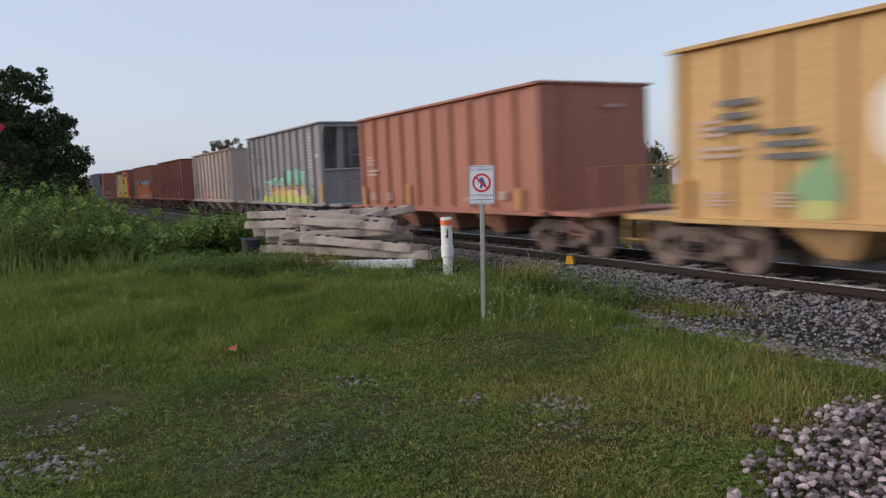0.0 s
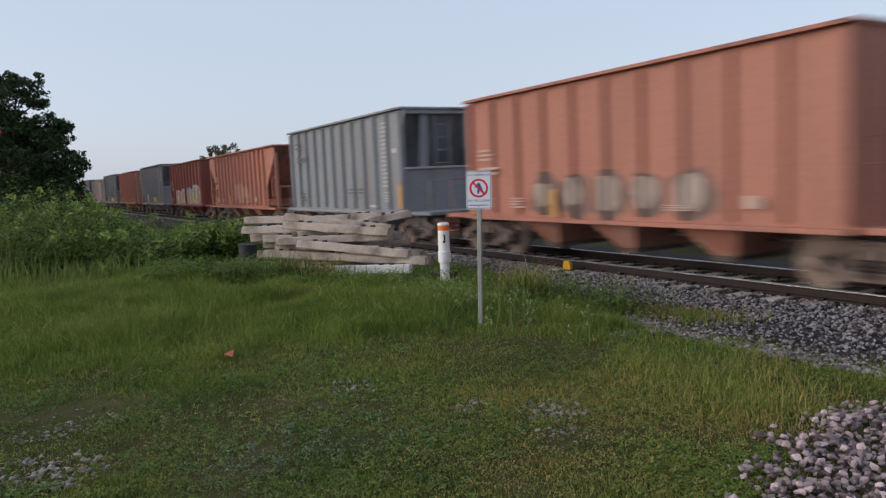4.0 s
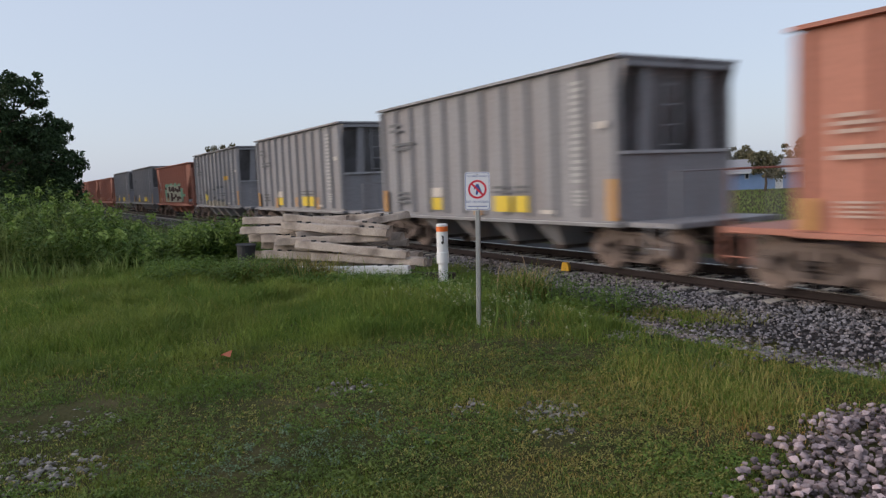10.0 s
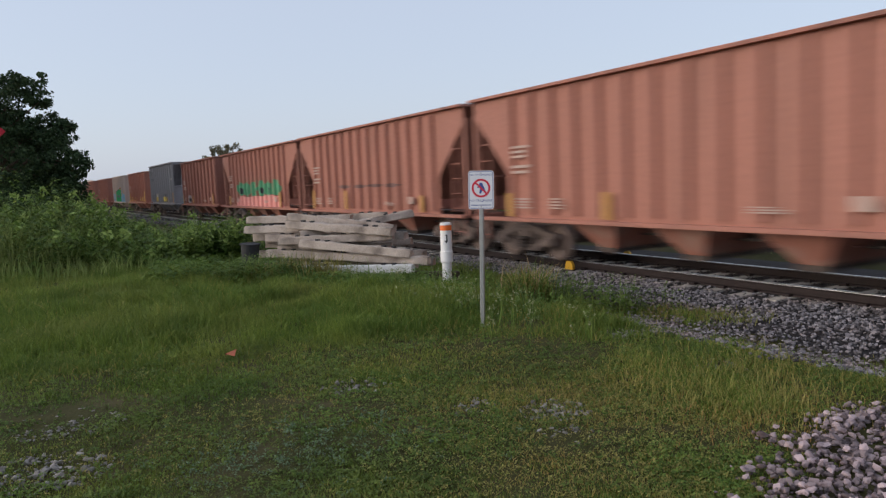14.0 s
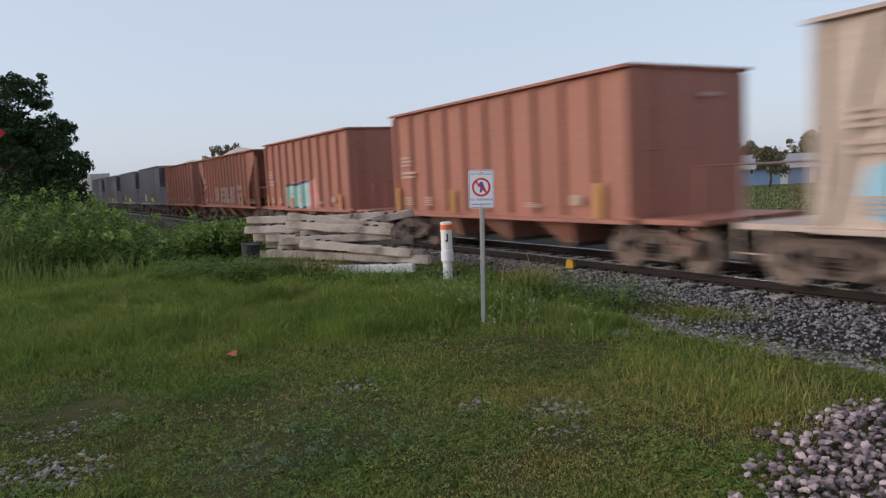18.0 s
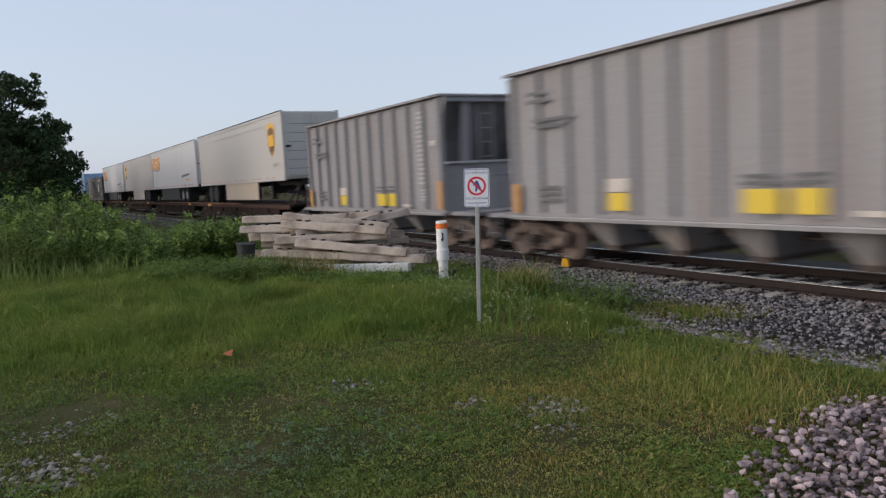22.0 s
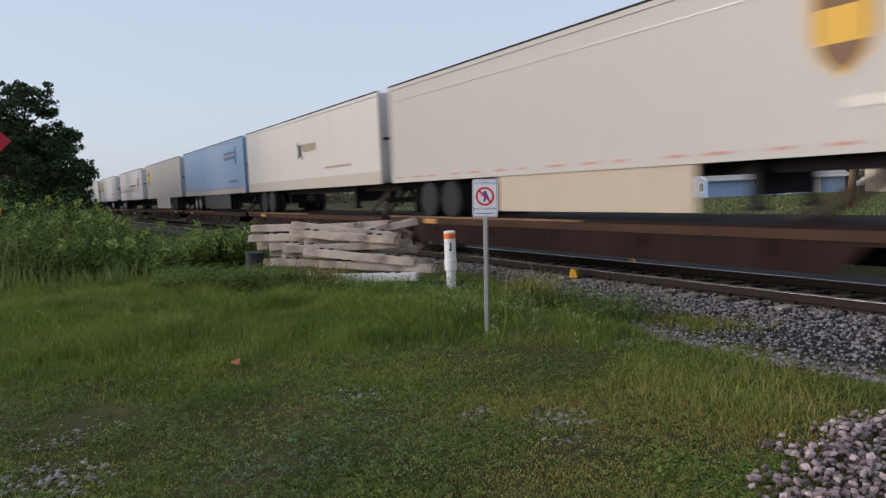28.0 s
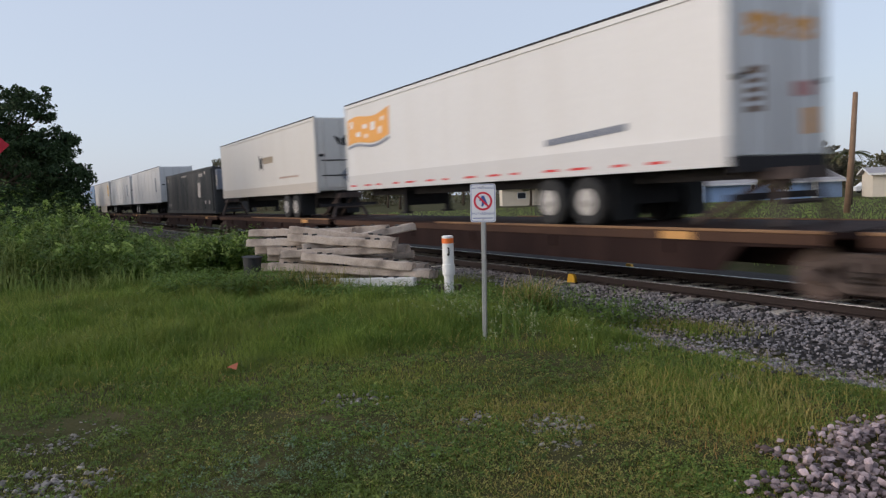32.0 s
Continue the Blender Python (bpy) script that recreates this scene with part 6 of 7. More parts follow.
bmesh.ops.solidify(scrap, geom=scrap.faces[:], thickness=0.006)
solo("litter_scrap", scrap, material("faded_orange_plastic", (0.42, 0.12, 0.06), 0.6, vary=0.2), "crumpled orange plastic scrap in the grass", "litter", pose(-7.7, 1.7, 0.03))

stop = thing("red_road_sign", "red diamond-shaped road sign on a steel post", "sign", pose(-13.9, -0.74, 0, 0, 0, 90))
part("post", box(-0.025, 0.025, -0.02, 0.02, -0.2, 3.2), M_STEEL, stop)
part("panel", prism([(0.46, 2.88), (0, 3.34), (-0.46, 2.88), (0, 2.42)], "y", -0.03, -0.026), M_STOPRED, stop, "plain red panel")
part("marker_plate", box(-0.22, 0.22, -0.03, -0.025, 1.68, 1.85), M_ORANGE, stop, "orange marker plate")


# ---------------------------------------------------------------- far side: houses, palm, poles
def house(label, corner, turn, length, depth, wall, mat, windows, roof=M_ROOF, rise=1.0):
    """A low gabled house; corner: its near front corner, x along the front."""
    h = thing("house", label, "house", pose(corner[0], corner[1], 0, 0, 0, turn))
    part("front_wall", box(0, length, 0, 0.2, -0.1, wall), mat, h)
    part("back_wall", box(0, length, depth - 0.2, depth, -0.1, wall), mat, h)
    for x in (0, length - 0.2):
        part("gable_wall", prism([(0.2, -0.1), (depth - 0.2, -0.1), (depth - 0.2, wall), (depth / 2, wall + rise - 0.1), (0.2, wall)], "x", x, x + 0.2), mat, h)
    for sy in (0, 1):
        y0, y1 = (-0.45, depth / 2) if sy == 0 else (depth + 0.45, depth / 2)
        rf = part("roof_slope", prism([(y0, wall - 0.06), (y1, wall + rise), (y1, wall + rise + 0.1), (y0, wall + 0.06)], "x", -0.4, length + 0.4), roof, h)
        part("fascia", box(-0.4, length + 0.4, *sorted((y0 - 0.03, y0)), wall - 0.12, wall + 0.08), M_TRIM, rf)
        for x in (-0.43, length + 0.4):
            part("barge_board", prism([(y0, wall - 0.1), (y1, wall + rise - 0.04), (y1, wall + rise + 0.12), (y0, wall + 0.08)], "x", x, x + 0.03), M_TRIM, rf)
    for face, a, w, z0, z1 in windows:
        if face == "front":
            win = part("window", box(a, a + w, -0.03, 0.0, z0, z1), M_TRIM, h)
            part("pane", box(a + 0.07, a + w - 0.07, -0.04, -0.03, z0 + 0.07, z1 - 0.07), M_GLASS, win)
        elif face == "door":
            part("door", box(a, a + w, -0.04, 0.0, 0, z1), M_TRIM, h)
        else:
            win = part("window", box(-0.03, 0.0, a, a + w, z0, z1), M_TRIM, h)
            part("pane", box(-0.04, -0.03, a + 0.07, a + w - 0.07, z0 + 0.07, z1 - 0.07), M_GLASS, win)
            part("mullion", box(-0.05, -0.03, a + w / 2 - 0.03, a + w / 2 + 0.03, z0, z1), M_TRIM, win)
    return h


house("low blue house with white trim and a grey roof", (-52.6, 60.4), 73.8, 16.5, 6.2, 1.8, M_HOUSEBLUE,
      [("gable", 0.7, 0.9, 0.55, 1.55), ("gable", 2.6, 1.2, 0.55, 1.55), ("front", 5.3, 0.5, 1.1, 1.75), ("door", 9.0, 0.9, 0, 1.8), ("door", 12.6, 0.9, 0, 1.7)], rise=1.35)
house("pale house with a white roof edge", (-82.0, 55.0), 60, 9.0, 6.0, 2.4, M_HOUSECREAM, [("front", 2.0, 1.2, 0.9, 1.8), ("front", 5.5, 1.2, 0.9, 1.8)], M_TRIM, 0.7)
house("cream house with a flat pale roof edge", (-42.5, 72.5), 40, 10.0, 6.0, 2.3, M_HOUSECREAM, [("front", 1.2, 1.2, 0.8, 1.8), ("front", 4.5, 1.2, 0.8, 1.8)], M_ROOF, 0.6)

pole = thing("utility_pole", "leaning weathered wooden utility pole", "pole", pose(-23.8, 38.2, 0, 0, 3.6, 30))
part("shaft", tube([(0, 0, -0.3), (0.05, 0, 3.2), (0, 0, 6.4)], [0.17, 0.15, 0.125], 12), M_POLE, pole, smooth=True)
part("cut_top", tube([(0, 0, 6.4), (0, 0, 6.45)], [0.12, 0.08], 12), M_POLE, pole)
pole2 = thing("utility_pole", "tall weathered wooden utility pole", "pole", pose(-14.4, 28.4, 0))
part("shaft", tube([(0, 0, -0.3), (0, 0, 5), (0, 0, 11)], [0.17, 0.15, 0.11], 12), M_POLE, pole2, smooth=True)
part("cross_arm", box(-1.1, 1.1, -0.06, 0.06, 10.2, 10.34), M_POLE, pole2)

palm = thing("palm_tree", "small palm tree with drooping fronds", "palm", pose(-31.5, 50.9, 0))
part("trunk", tube([(0, 0, -0.1), (0.1, 0.05, 1.5), (0.05, 0.1, 3.75)], [0.2, 0.15, 0.13], 10), M_BARK, palm, smooth=True)
rs = random.Random(4)
for i in range(20):
    t, droop, L = i * 2.399, rs.uniform(-0.2, 0.9), rs.uniform(1.2, 1.7)
    bm = bmesh.new()
    for k in range(12):
        a = (k + 1) / 12
        r, z = L * a, 0.55 * a - (0.55 + droop) * a * a
        for side in (-1, 1):
            w = 0.42 * (1 - 0.65 * a)
            p = Vector((r, 0, z))
            vs = [bm.verts.new(q) for q in (p, p + Vector((0.10, 0, 0)), p + Vector((0.18, side * w, -0.12)))]
            bm.faces.new(vs)
    tube([(0, 0, 0), (L * 0.5, 0, 0.27 - (0.55 + droop) * 0.25), (L, 0, 0.55 - 0.55 - droop)], [0.03, 0.02, 0.006], 5, bm)
    part("frond", bm, M_PALM, palm, m=pose(0.05, 0.1, 3.7, 0, 0, math.degrees(t)))
car = thing("parked_car", "small white car parked by the far houses", "car", pose(-57.0, 97.0, 0, 0, 0, 50))
part("body", prism([(-2.1, 0.3), (2.1, 0.3), (2.15, 0.75), (1.2, 0.9), (0.7, 1.4), (-1.1, 1.42), (-1.7, 0.95), (-2.15, 0.85)], "y", -0.85, 0.85), M_TRIM, car)
part("side_glass", prism([(-1.35, 0.95), (1.0, 0.95), (0.6, 1.33), (-1.0, 1.35)], "y", -0.86, 0.86), M_GLASS, car)
for x in (-1.3, 1.3):
    for y in (-0.75, 0.75):
        part("wheel", lathe([(0.31, -0.1), (0.31, 0.1)], "y", 16), M_TYRE, car, m=pose(x, y, 0.31))

# ---------------------------------------------------------------- markings and sprayed paint on the hopper cars
KIND = {}
for row in HOPPERS.replace("\n", "|").split("|"):
    no, q, kind, col = row.split()
    KIND[int(no)] = (kind, col)
RIBS = {"plain": (4.85, 10), "bay": (5.02, 11), "cut": (4.7, 13), "cage": (5.15, 10)}


def side_profile(kind):
    """Breaks of the ribbed side along x, and its depth at x."""
    span, n = RIBS[kind]
    centres = [-span + 0.1 + i * (2 * span - 0.2) / n for i in range(n + 1)]

    def depth(x):
        d = min(abs(x - c) for c in centres)
        return -1.492 - (0.108 if d < 0.06 else 0.108 * (0.10 - d) / 0.04 if d < 0.10 else 0.0)
    return [c + o for c in centres for o in (-0.10, -0.06, 0.06, 0.10)], depth


def draped(kind, poly, lift):
    """A flat outline (x, z) laid over the ribs in narrow upright strips."""
    breaks, depth = side_profile(kind)
    lo, hi = min(p[0] for p in poly), max(p[0] for p in poly)
    xs = sorted({round(x, 4) for x in list(np.arange(lo, hi, 0.06)) + [lo, hi] + [b for b in breaks if lo < b < hi] + [p[0] for p in poly]})

    def cuts(x):
        out = []
        for (x0, z0), (x1, z1) in zip(poly, poly[1:] + poly[:1]):
            if (x0 <= x < x1) or (x1 <= x < x0):
                out.append(z0 + (z1 - z0) * (x - x0) / (x1 - x0))
        return sorted(out)
    bm = bmesh.new()
    for a, b in zip(xs, xs[1:]):
        if b - a < 1e-3:
            continue
        ca, cb = cuts(a + 1e-4), cuts(b - 1e-4)
        if len(ca) != len(cb):
            continue
        ya, yb = depth(a) - lift, depth(b) - lift
        for i in range(0, len(ca) - 1, 2):
            bm.faces.new([bm.verts.new(p) for p in ((a, ya, ca[i]), (b, yb, cb[i]), (b, yb, cb[i + 1]), (a, ya, ca[i + 1]))])
    bmesh.ops.remove_doubles(bm, verts=bm.verts[:], dist=0.0005)
    return bm


def spray(no, color, poly, layer=0, name="sprayed_shape"):
    part(name, draped(KIND[no][0], poly, 0.004 + 0.003 * layer), M_SPRAY, cars[no], color=color)


def blob(cx, cz, w, h, seed, n=14, rough=0.22):
    r = random.Random(seed)
    return [(cx + w / 2 * math.cos(2 * math.pi * i / n) * r.uniform(1 - rough, 1 + rough), cz + h / 2 * math.sin(2 * math.pi * i / n) * r.uniform(1 - rough, 1 + rough)) for i in range(n)]


def band(x0, x1, z0, z1, seed, waves=9, amp=0.14):
    """A strip with a straight foot and a bumpy top."""
    r = random.Random(seed)
    return [(x0, z0), (x1, z0)] + [(x1 + (x0 - x1) * (i + 0.5) / waves, z1 + amp * r.uniform(-1, 1)) for i in range(waves)]


STROKES = {"F": [(0, 0, .3, 1), (.3, .72, 1, 1), (.3, .4, .8, .62)], "E": [(0, 0, .3, 1), (.3, .76, 1, 1), (.3, .4, .9, .6), (.3, 0, 1, .24)], "L": [(0, 0, .34, 1), (.34, 0, 1, .26)],
           "J": [(.6, 0, 1, 1), (0, 0, .6, .26), (.1, .78, .6, 1)], "O": [(0, 0, .32, 1), (.68, 0, 1, 1), (.32, .76, .68, 1), (.32, 0, .68, .24)],
           "S": [(0, .76, 1, 1), (0, .4, .32, .76), (.32, .4, 1, .62), (.7, 0, 1, .4), (0, 0, .7, .24)], "R": [(0, 0, .3, 1), (.3, .78, 1, 1), (.7, .5, 1, .78), (.3, .4, .92, .56), (.58, 0, .92, .4)], "A": [(0, 0, .3, .8), (.7, 0, 1, .8), (.12, .76, .88, 1), (.3, .34, .7, .54)]}


def block_letter(no, ch, x, z, w, h, color, layer):
    for i, (a, b, c, d) in enumerate(STROKES[ch]):
        wob = 0.05 * ((i * 7 + ord(ch)) % 3 - 1)
        spray(no, color, [(x + a * w, z + b * h + wob), (x + c * w, z + b * h - wob * 0.5), (x + c * w + 0.03, z + d * h), (x + a * w - 0.02, z + d * h + wob)], layer, "sprayed_letter")


def marks(no):
    kind, col = KIND[no]
    car, y = cars[no], -1.602
    r = random.Random(no * 13 + 1)
    if kind == "bay":
        dark = [(-4.3, -3.5, 3.32, 3.56, 2), (-4.1, -2.8, 2.80, 3.0, 2), (-4.0, -3.1, 1.3, 1.62, 3), (0.95, 1.7, 1.56, 1.72, 2), (1.78, 2.35, 1.56, 1.72, 2)]
        if no not in (2, 8, 19):
            for a, b in ((1.0, 1.62), (1.8, 2.3)):
                mark(car, "yellow_panel", M_YELLOW, a, b, 1.14, 1.5, y)
            mark(car, "yellow_panel", M_YELLOW, -1.92, -1.42, 1.14, 1.46, y)
            mark(car, "white_panel", M_WHITE, -1.94, -1.42, 1.48, 1.72, y)
        part("sill_edge", box(-5.0, 5.0, -1.615, -1.606, 0.965, 0.985), M_WORN, car, "worn bright sill edge")
        for a, b, c, d, n in dark:
            mark(car, "small_lettering", M_GREYDARK, a, b, c, d, y, rows=n)
        tagged(mark(car, "stencil_column", M_STENCIL, 3.82, 4.14, 1.75, 3.7, y, rows=16), kind="stuff")
        mark(car, "stencil_block", M_STENCIL, 3.85, 4.15, 1.3, 1.6, y, rows=4)
        mark(car, "white_panel", M_WHITE, 4.5, 4.75, 2.75, 2.88, y)
        mark(car, "small_lettering", M_WHITE, 2.75, 3.2, 1.12, 1.2, y)
        for x, h in ((-4.92, 0.62), (-2.35, 0.4), (0.2, 0.42), (2.6, 0.42), (4.78, 0.75)):
            if r.random() < (0.8 if abs(x) > 4 else 0.25):
                mark(car, "reflector", M_AMBER, x, x + 0.22, 1.02 + 0.1 * r.random(), 1.05 + h, y)
    else:
        x = -HALF[kind] + (0.55 if kind != "cut" else 1.7)
        mark(car, "reporting_mark", M_FADED, x, x + 0.7, 2.3, 2.56, y, rows=3)
        mark(car, "reporting_number", M_FADED, x, x + 0.85, 1.96, 2.14, y, rows=2)
        mark(car, "small_lettering", M_FADED, x + 0.1, x + 0.7, 1.2, 1.42, y, rows=4)
        mark(car, "small_lettering", M_FADED, x + 1.3, x + 1.8, 1.2, 1.42, y, rows=4)
        mark(car, "small_lettering", M_FADED, 1.6, 2.3, 1.2, 1.3, y, rows=3)
        mark(car, "white_panel", M_FADED, 3.2, 3.5, 1.25, 1.45, y)
        for x in (-HALF[kind] + (0.12 if kind != "cut" else 1.45), -1.6, 3.9):
            if r.random() < 0.75 and col != "TANC":
                mark(car, "reflector", M_AMBER, x, x + 0.2, 1.02, 1.45 + 0.25 * r.random(), y)
        if kind == "plain":
            e = HALF[kind] + 0.075
            part("end_number", box(e, e + 0.004, 0.15, 0.75, 3.23, 3.30), M_FADED, car)
    if col == "TANC":
        for sx in (-1, 1):
            part("diagonal_brace", prism([(sx * 4.75, 1.05), (sx * 4.6, 1.05), (sx * 3.95, 3.66), (sx * 4.1, 3.66)], "y", -1.60, -1.49), M_PAINT, car, color=COLOURS[col])


M_GREYDARK = material("faded_lettering", (0.12, 0.12, 0.125), 0.7, vary=0.2)
for no in cars:
    marks(no)
for x, top in ((-4.72, 1.75), (-2.95, 1.5), (-0.95, 1.5), (2.05, 1.5), (3.08, 1.5), (4.38, 2.0)):
    mark(cars[28], "amber_panel", M_AMBERGOLD, x, x + 0.24, 1.1, top, -1.604)

SUNNY, ORNG, PINK, SKY, INK, CREAMY, VIOLET, COBALT, SCARLET, BONE = (
    (0.80, 0.62, 0.12), (0.80, 0.27, 0.06), (0.82, 0.36, 0.31), (0.28, 0.50, 0.62), (0.03, 0.03, 0.04), (0.55, 0.53, 0.40), (0.33, 0.24, 0.46), (0.10, 0.22, 0.52), (0.80, 0.11, 0.03), (0.70, 0.62, 0.56))
# 0: white and green patches
spray(0, BONE, blob(-0.6, 2.35, 1.7, 1.5, 3), 0)
spray(0, (0.20, 0.34, 0.18), blob(-2.2, 1.5, 0.8, 0.95, 4, 16, 0.35), 1)
spray(0, (0.45, 0.45, 0.16), blob(-2.3, 1.15, 0.7, 0.3, 5), 2)
mark(cars[0], "big_lettering", M_GREYDARK, -3.9, -3.2, 2.35, 2.85, -1.603, rows=3)
mark(cars[0], "big_lettering", M_GREYDARK, -3.1, -2.0, 1.9, 2.35, -1.603, rows=3)
# 2: mint letters over an orange, yellow and lime band
spray(2, (0.58, 0.33, 0.20), band(-2.4, 3.2, 1.3, 1.8, 1, 12, 0.06), 0)
for i, (a, b, lo, hi) in enumerate(((-2.5, -1.7, 1.62, 1.95), (-1.42, -0.61, 1.72, 2.08), (-0.4, 0.2, 1.70, 2.05), (0.6, 1.4, 1.70, 2.38), (1.67, 2.31, 1.72, 2.42), (2.44, 3.07, 1.72, 2.28))):
    w = b - a
    spray(2, (0.10, 0.17, 0.12), [(a - 0.12, lo - 0.02), (a + 0.2 * w, lo - 0.05), (a + 0.22 * w, hi + 0.07), (a - 0.14, hi - 0.1)], 1, "sprayed_shadow")
    spray(2, (0.27, 0.54, 0.43), [(a, lo), (a + 0.3 * w, lo + 0.05), (a + 0.34 * w, lo + 0.22), (a + 0.62 * w, lo + 0.2), (a + 0.66 * w, lo), (b, lo + 0.03), (b + 0.04, hi - 0.1), (b - 0.2 * w, hi + 0.02), (a + 0.25 * w, hi), (a - 0.05, hi - 0.13)], 2, "sprayed_letter")
    spray(2, (0.52, 0.56, 0.52), [(a + 0.2 * w, hi - 0.07), (b - 0.2 * w, hi - 0.05), (b - 0.2 * w, hi + 0.01), (a + 0.22 * w, hi - 0.01)], 5)
    spray(2, (0.40, 0.36, 0.36), [(a + 0.42 * w, 1.25), (a + 0.62 * w, 1.2), (a + 0.5 * w, lo + 0.1), (a + 0.36 * w, lo + 0.1)], 5)
    spray(2, VIOLET, blob(a + 0.5 * w + 0.25, 1.42, 0.2, 0.42, 50 + i), 5)
spray(2, (0.16, 0.22, 0.13), blob(3.75, 1.35, 0.8, 0.75, 57, 15, 0.35), 4)
spray(2, (0.48, 0.52, 0.40), blob(3.85, 1.5, 0.45, 0.3, 58, 12, 0.3), 5)
spray(2, (0.72, 0.56, 0.20), band(-2.8, 3.3, 1.1, 1.5, 2, 15, 0.1), 3)
spray(2, (0.50, 0.58, 0.16), band(-3.1, 3.4, 1.0, 1.26, 3, 17, 0.1), 4)
# 3: small pink scribble
for i in range(4):
    spray(3, PINK, blob(-1.9 + 0.75 * i, 1.35, 0.45, 0.4, 60 + i), 0)
# 5: orange letters over pink with pale blue bubbles
spray(5, SKY, blob(-3.0, 1.45, 1.5, 0.9, 1), 0)
spray(5, (0.68, 0.31, 0.26), band(-3.2, 4.3, 1.0, 1.62, 4, 9, 0.1), 1)
for i in range(6):
    x = -2.5 + 1.15 * i
    spray(5, (0.66, 0.25, 0.11), [(x - 0.5, 1.05), (x - 0.2, 1.1), (x - 0.1, 1.5), (x + 0.15, 1.45), (x + 0.2, 1.05), (x + 0.5, 1.1), (x + 0.52, 2.0), (x + 0.3, 2.35), (x - 0.3, 2.4), (x - 0.55, 1.9)], 2, "sprayed_letter")
    spray(5, SKY, blob(x - 0.05, 2.34, 0.8, 0.34, 80 + i, 14, 0.25), 3)
    spray(5, (0.60, 0.20, 0.10), blob(x + 0.05, 1.78, 0.22, 0.3, 90 + i), 3)
    spray(5, PINK, blob(x + 0.1, 1.2, 0.5, 0.3, 95 + i), 3)
mark(cars[5], "faded_lettering", M_FADED, -4.15, -3.45, 1.4, 2.15, -1.606, rows=5)
# 6: tall yellow letters on violet, an orange field
spray(6, VIOLET, [(-4.82, 1.0), (3.2, 1.0), (3.2, 3.55), (1.0, 3.66), (-0.6, 3.2), (-1.2, 3.66), (-2.6, 3.0), (-3.2, 3.6), (-4.82, 2.9)], 0)
for poly in ([(-4.75, 1.02), (-4.6, 2.7), (-4.25, 3.0), (-4.05, 2.15), (-3.8, 2.1), (-3.45, 3.3), (-3.0, 3.45), (-2.75, 2.0), (-2.7, 1.02)],
             [(-2.75, 1.02), (-2.65, 3.1), (-2.1, 3.4), (-1.55, 2.8), (-1.4, 1.7), (-1.6, 1.02)],
             [(-1.55, 1.02), (-1.35, 3.2), (-0.7, 3.6), (0.15, 3.05), (0.4, 2.3), (0.1, 1.7), (-0.35, 1.5), (-0.3, 1.02)],
             [(-0.2, 1.02), (0.2, 1.75), (0.45, 2.6), (0.9, 3.55), (1.6, 3.62), (2.2, 3.0), (2.45, 2.3), (2.1, 1.95), (3.3, 1.6), (3.6, 1.02)]):
    wide = [(-4.75 + (x + 4.75) * 1.13, z) for x, z in poly]
    spray(6, INK, [(x + 0.1, z + 0.03) for x, z in wide], 1, "sprayed_outline")
    spray(6, (0.80, 0.645, 0.24), wide, 2, "sprayed_letter")
spray(6, SCARLET, [(3.3, 1.3), (3.35, 2.4), (2.95, 3.2), (3.1, 3.62), (4.72, 3.66), (4.68, 2.4), (4.3, 1.9), (4.2, 1.2), (3.7, 1.05)], 3)
for x, z, dx, dz in ((-4.2, 2.3, 0.12, 0.7), (-3.95, 1.5, 0.2, 0.35), (-3.1, 1.5, 0.3, 0.25), (-2.75, 2.0, 0.1, 0.45), (-2.4, 1.3, 0.75, 0.1), (-2.5, 1.62, 0.5, 0.2), (-1.2, 2.3, 0.12, 0.75), (-0.9, 1.15, 0.35, 0.45),
                     (-0.6, 1.7, 0.6, -0.15), (0.3, 2.9, 0.14, 0.7), (0.9, 2.35, 0.15, 0.5), (1.1, 1.75, 0.9, -0.3), (1.9, 1.35, 0.7, 0.12), (2.4, 2.0, 0.12, 0.6), (2.0, 3.1, -0.3, 0.5)):
    spray(6, INK, [(x, z), (x + 0.12, z + 0.02), (x + dx + 0.1, z + dz + 0.03), (x + dx, z + dz)] if abs(dx) < abs(dz) else [(x, z), (x + dx, z + dz), (x + dx, z + dz + 0.1), (x, z + 0.13)], 4, "sprayed_stroke")
for x in (-2.4, -1.0, 0.9):
    spray(6, (0.80, 0.40, 0.05), blob(x, 1.2, 0.55, 0.4, int(x * 10)), 5)
# 7: dark and grey-blue letters
for i in range(5):
    spray(7, (0.14, 0.095, 0.08), blob(-1.9 + 1.0 * i, 1.45, 0.98, 0.95, 120 + i, 10, 0.2), 0, "sprayed_letter")
    spray(7, (0.36, 0.29, 0.25), blob(-1.95 + 1.0 * i, 1.5, 0.55, 0.6, 130 + i, 10, 0.25), 1)
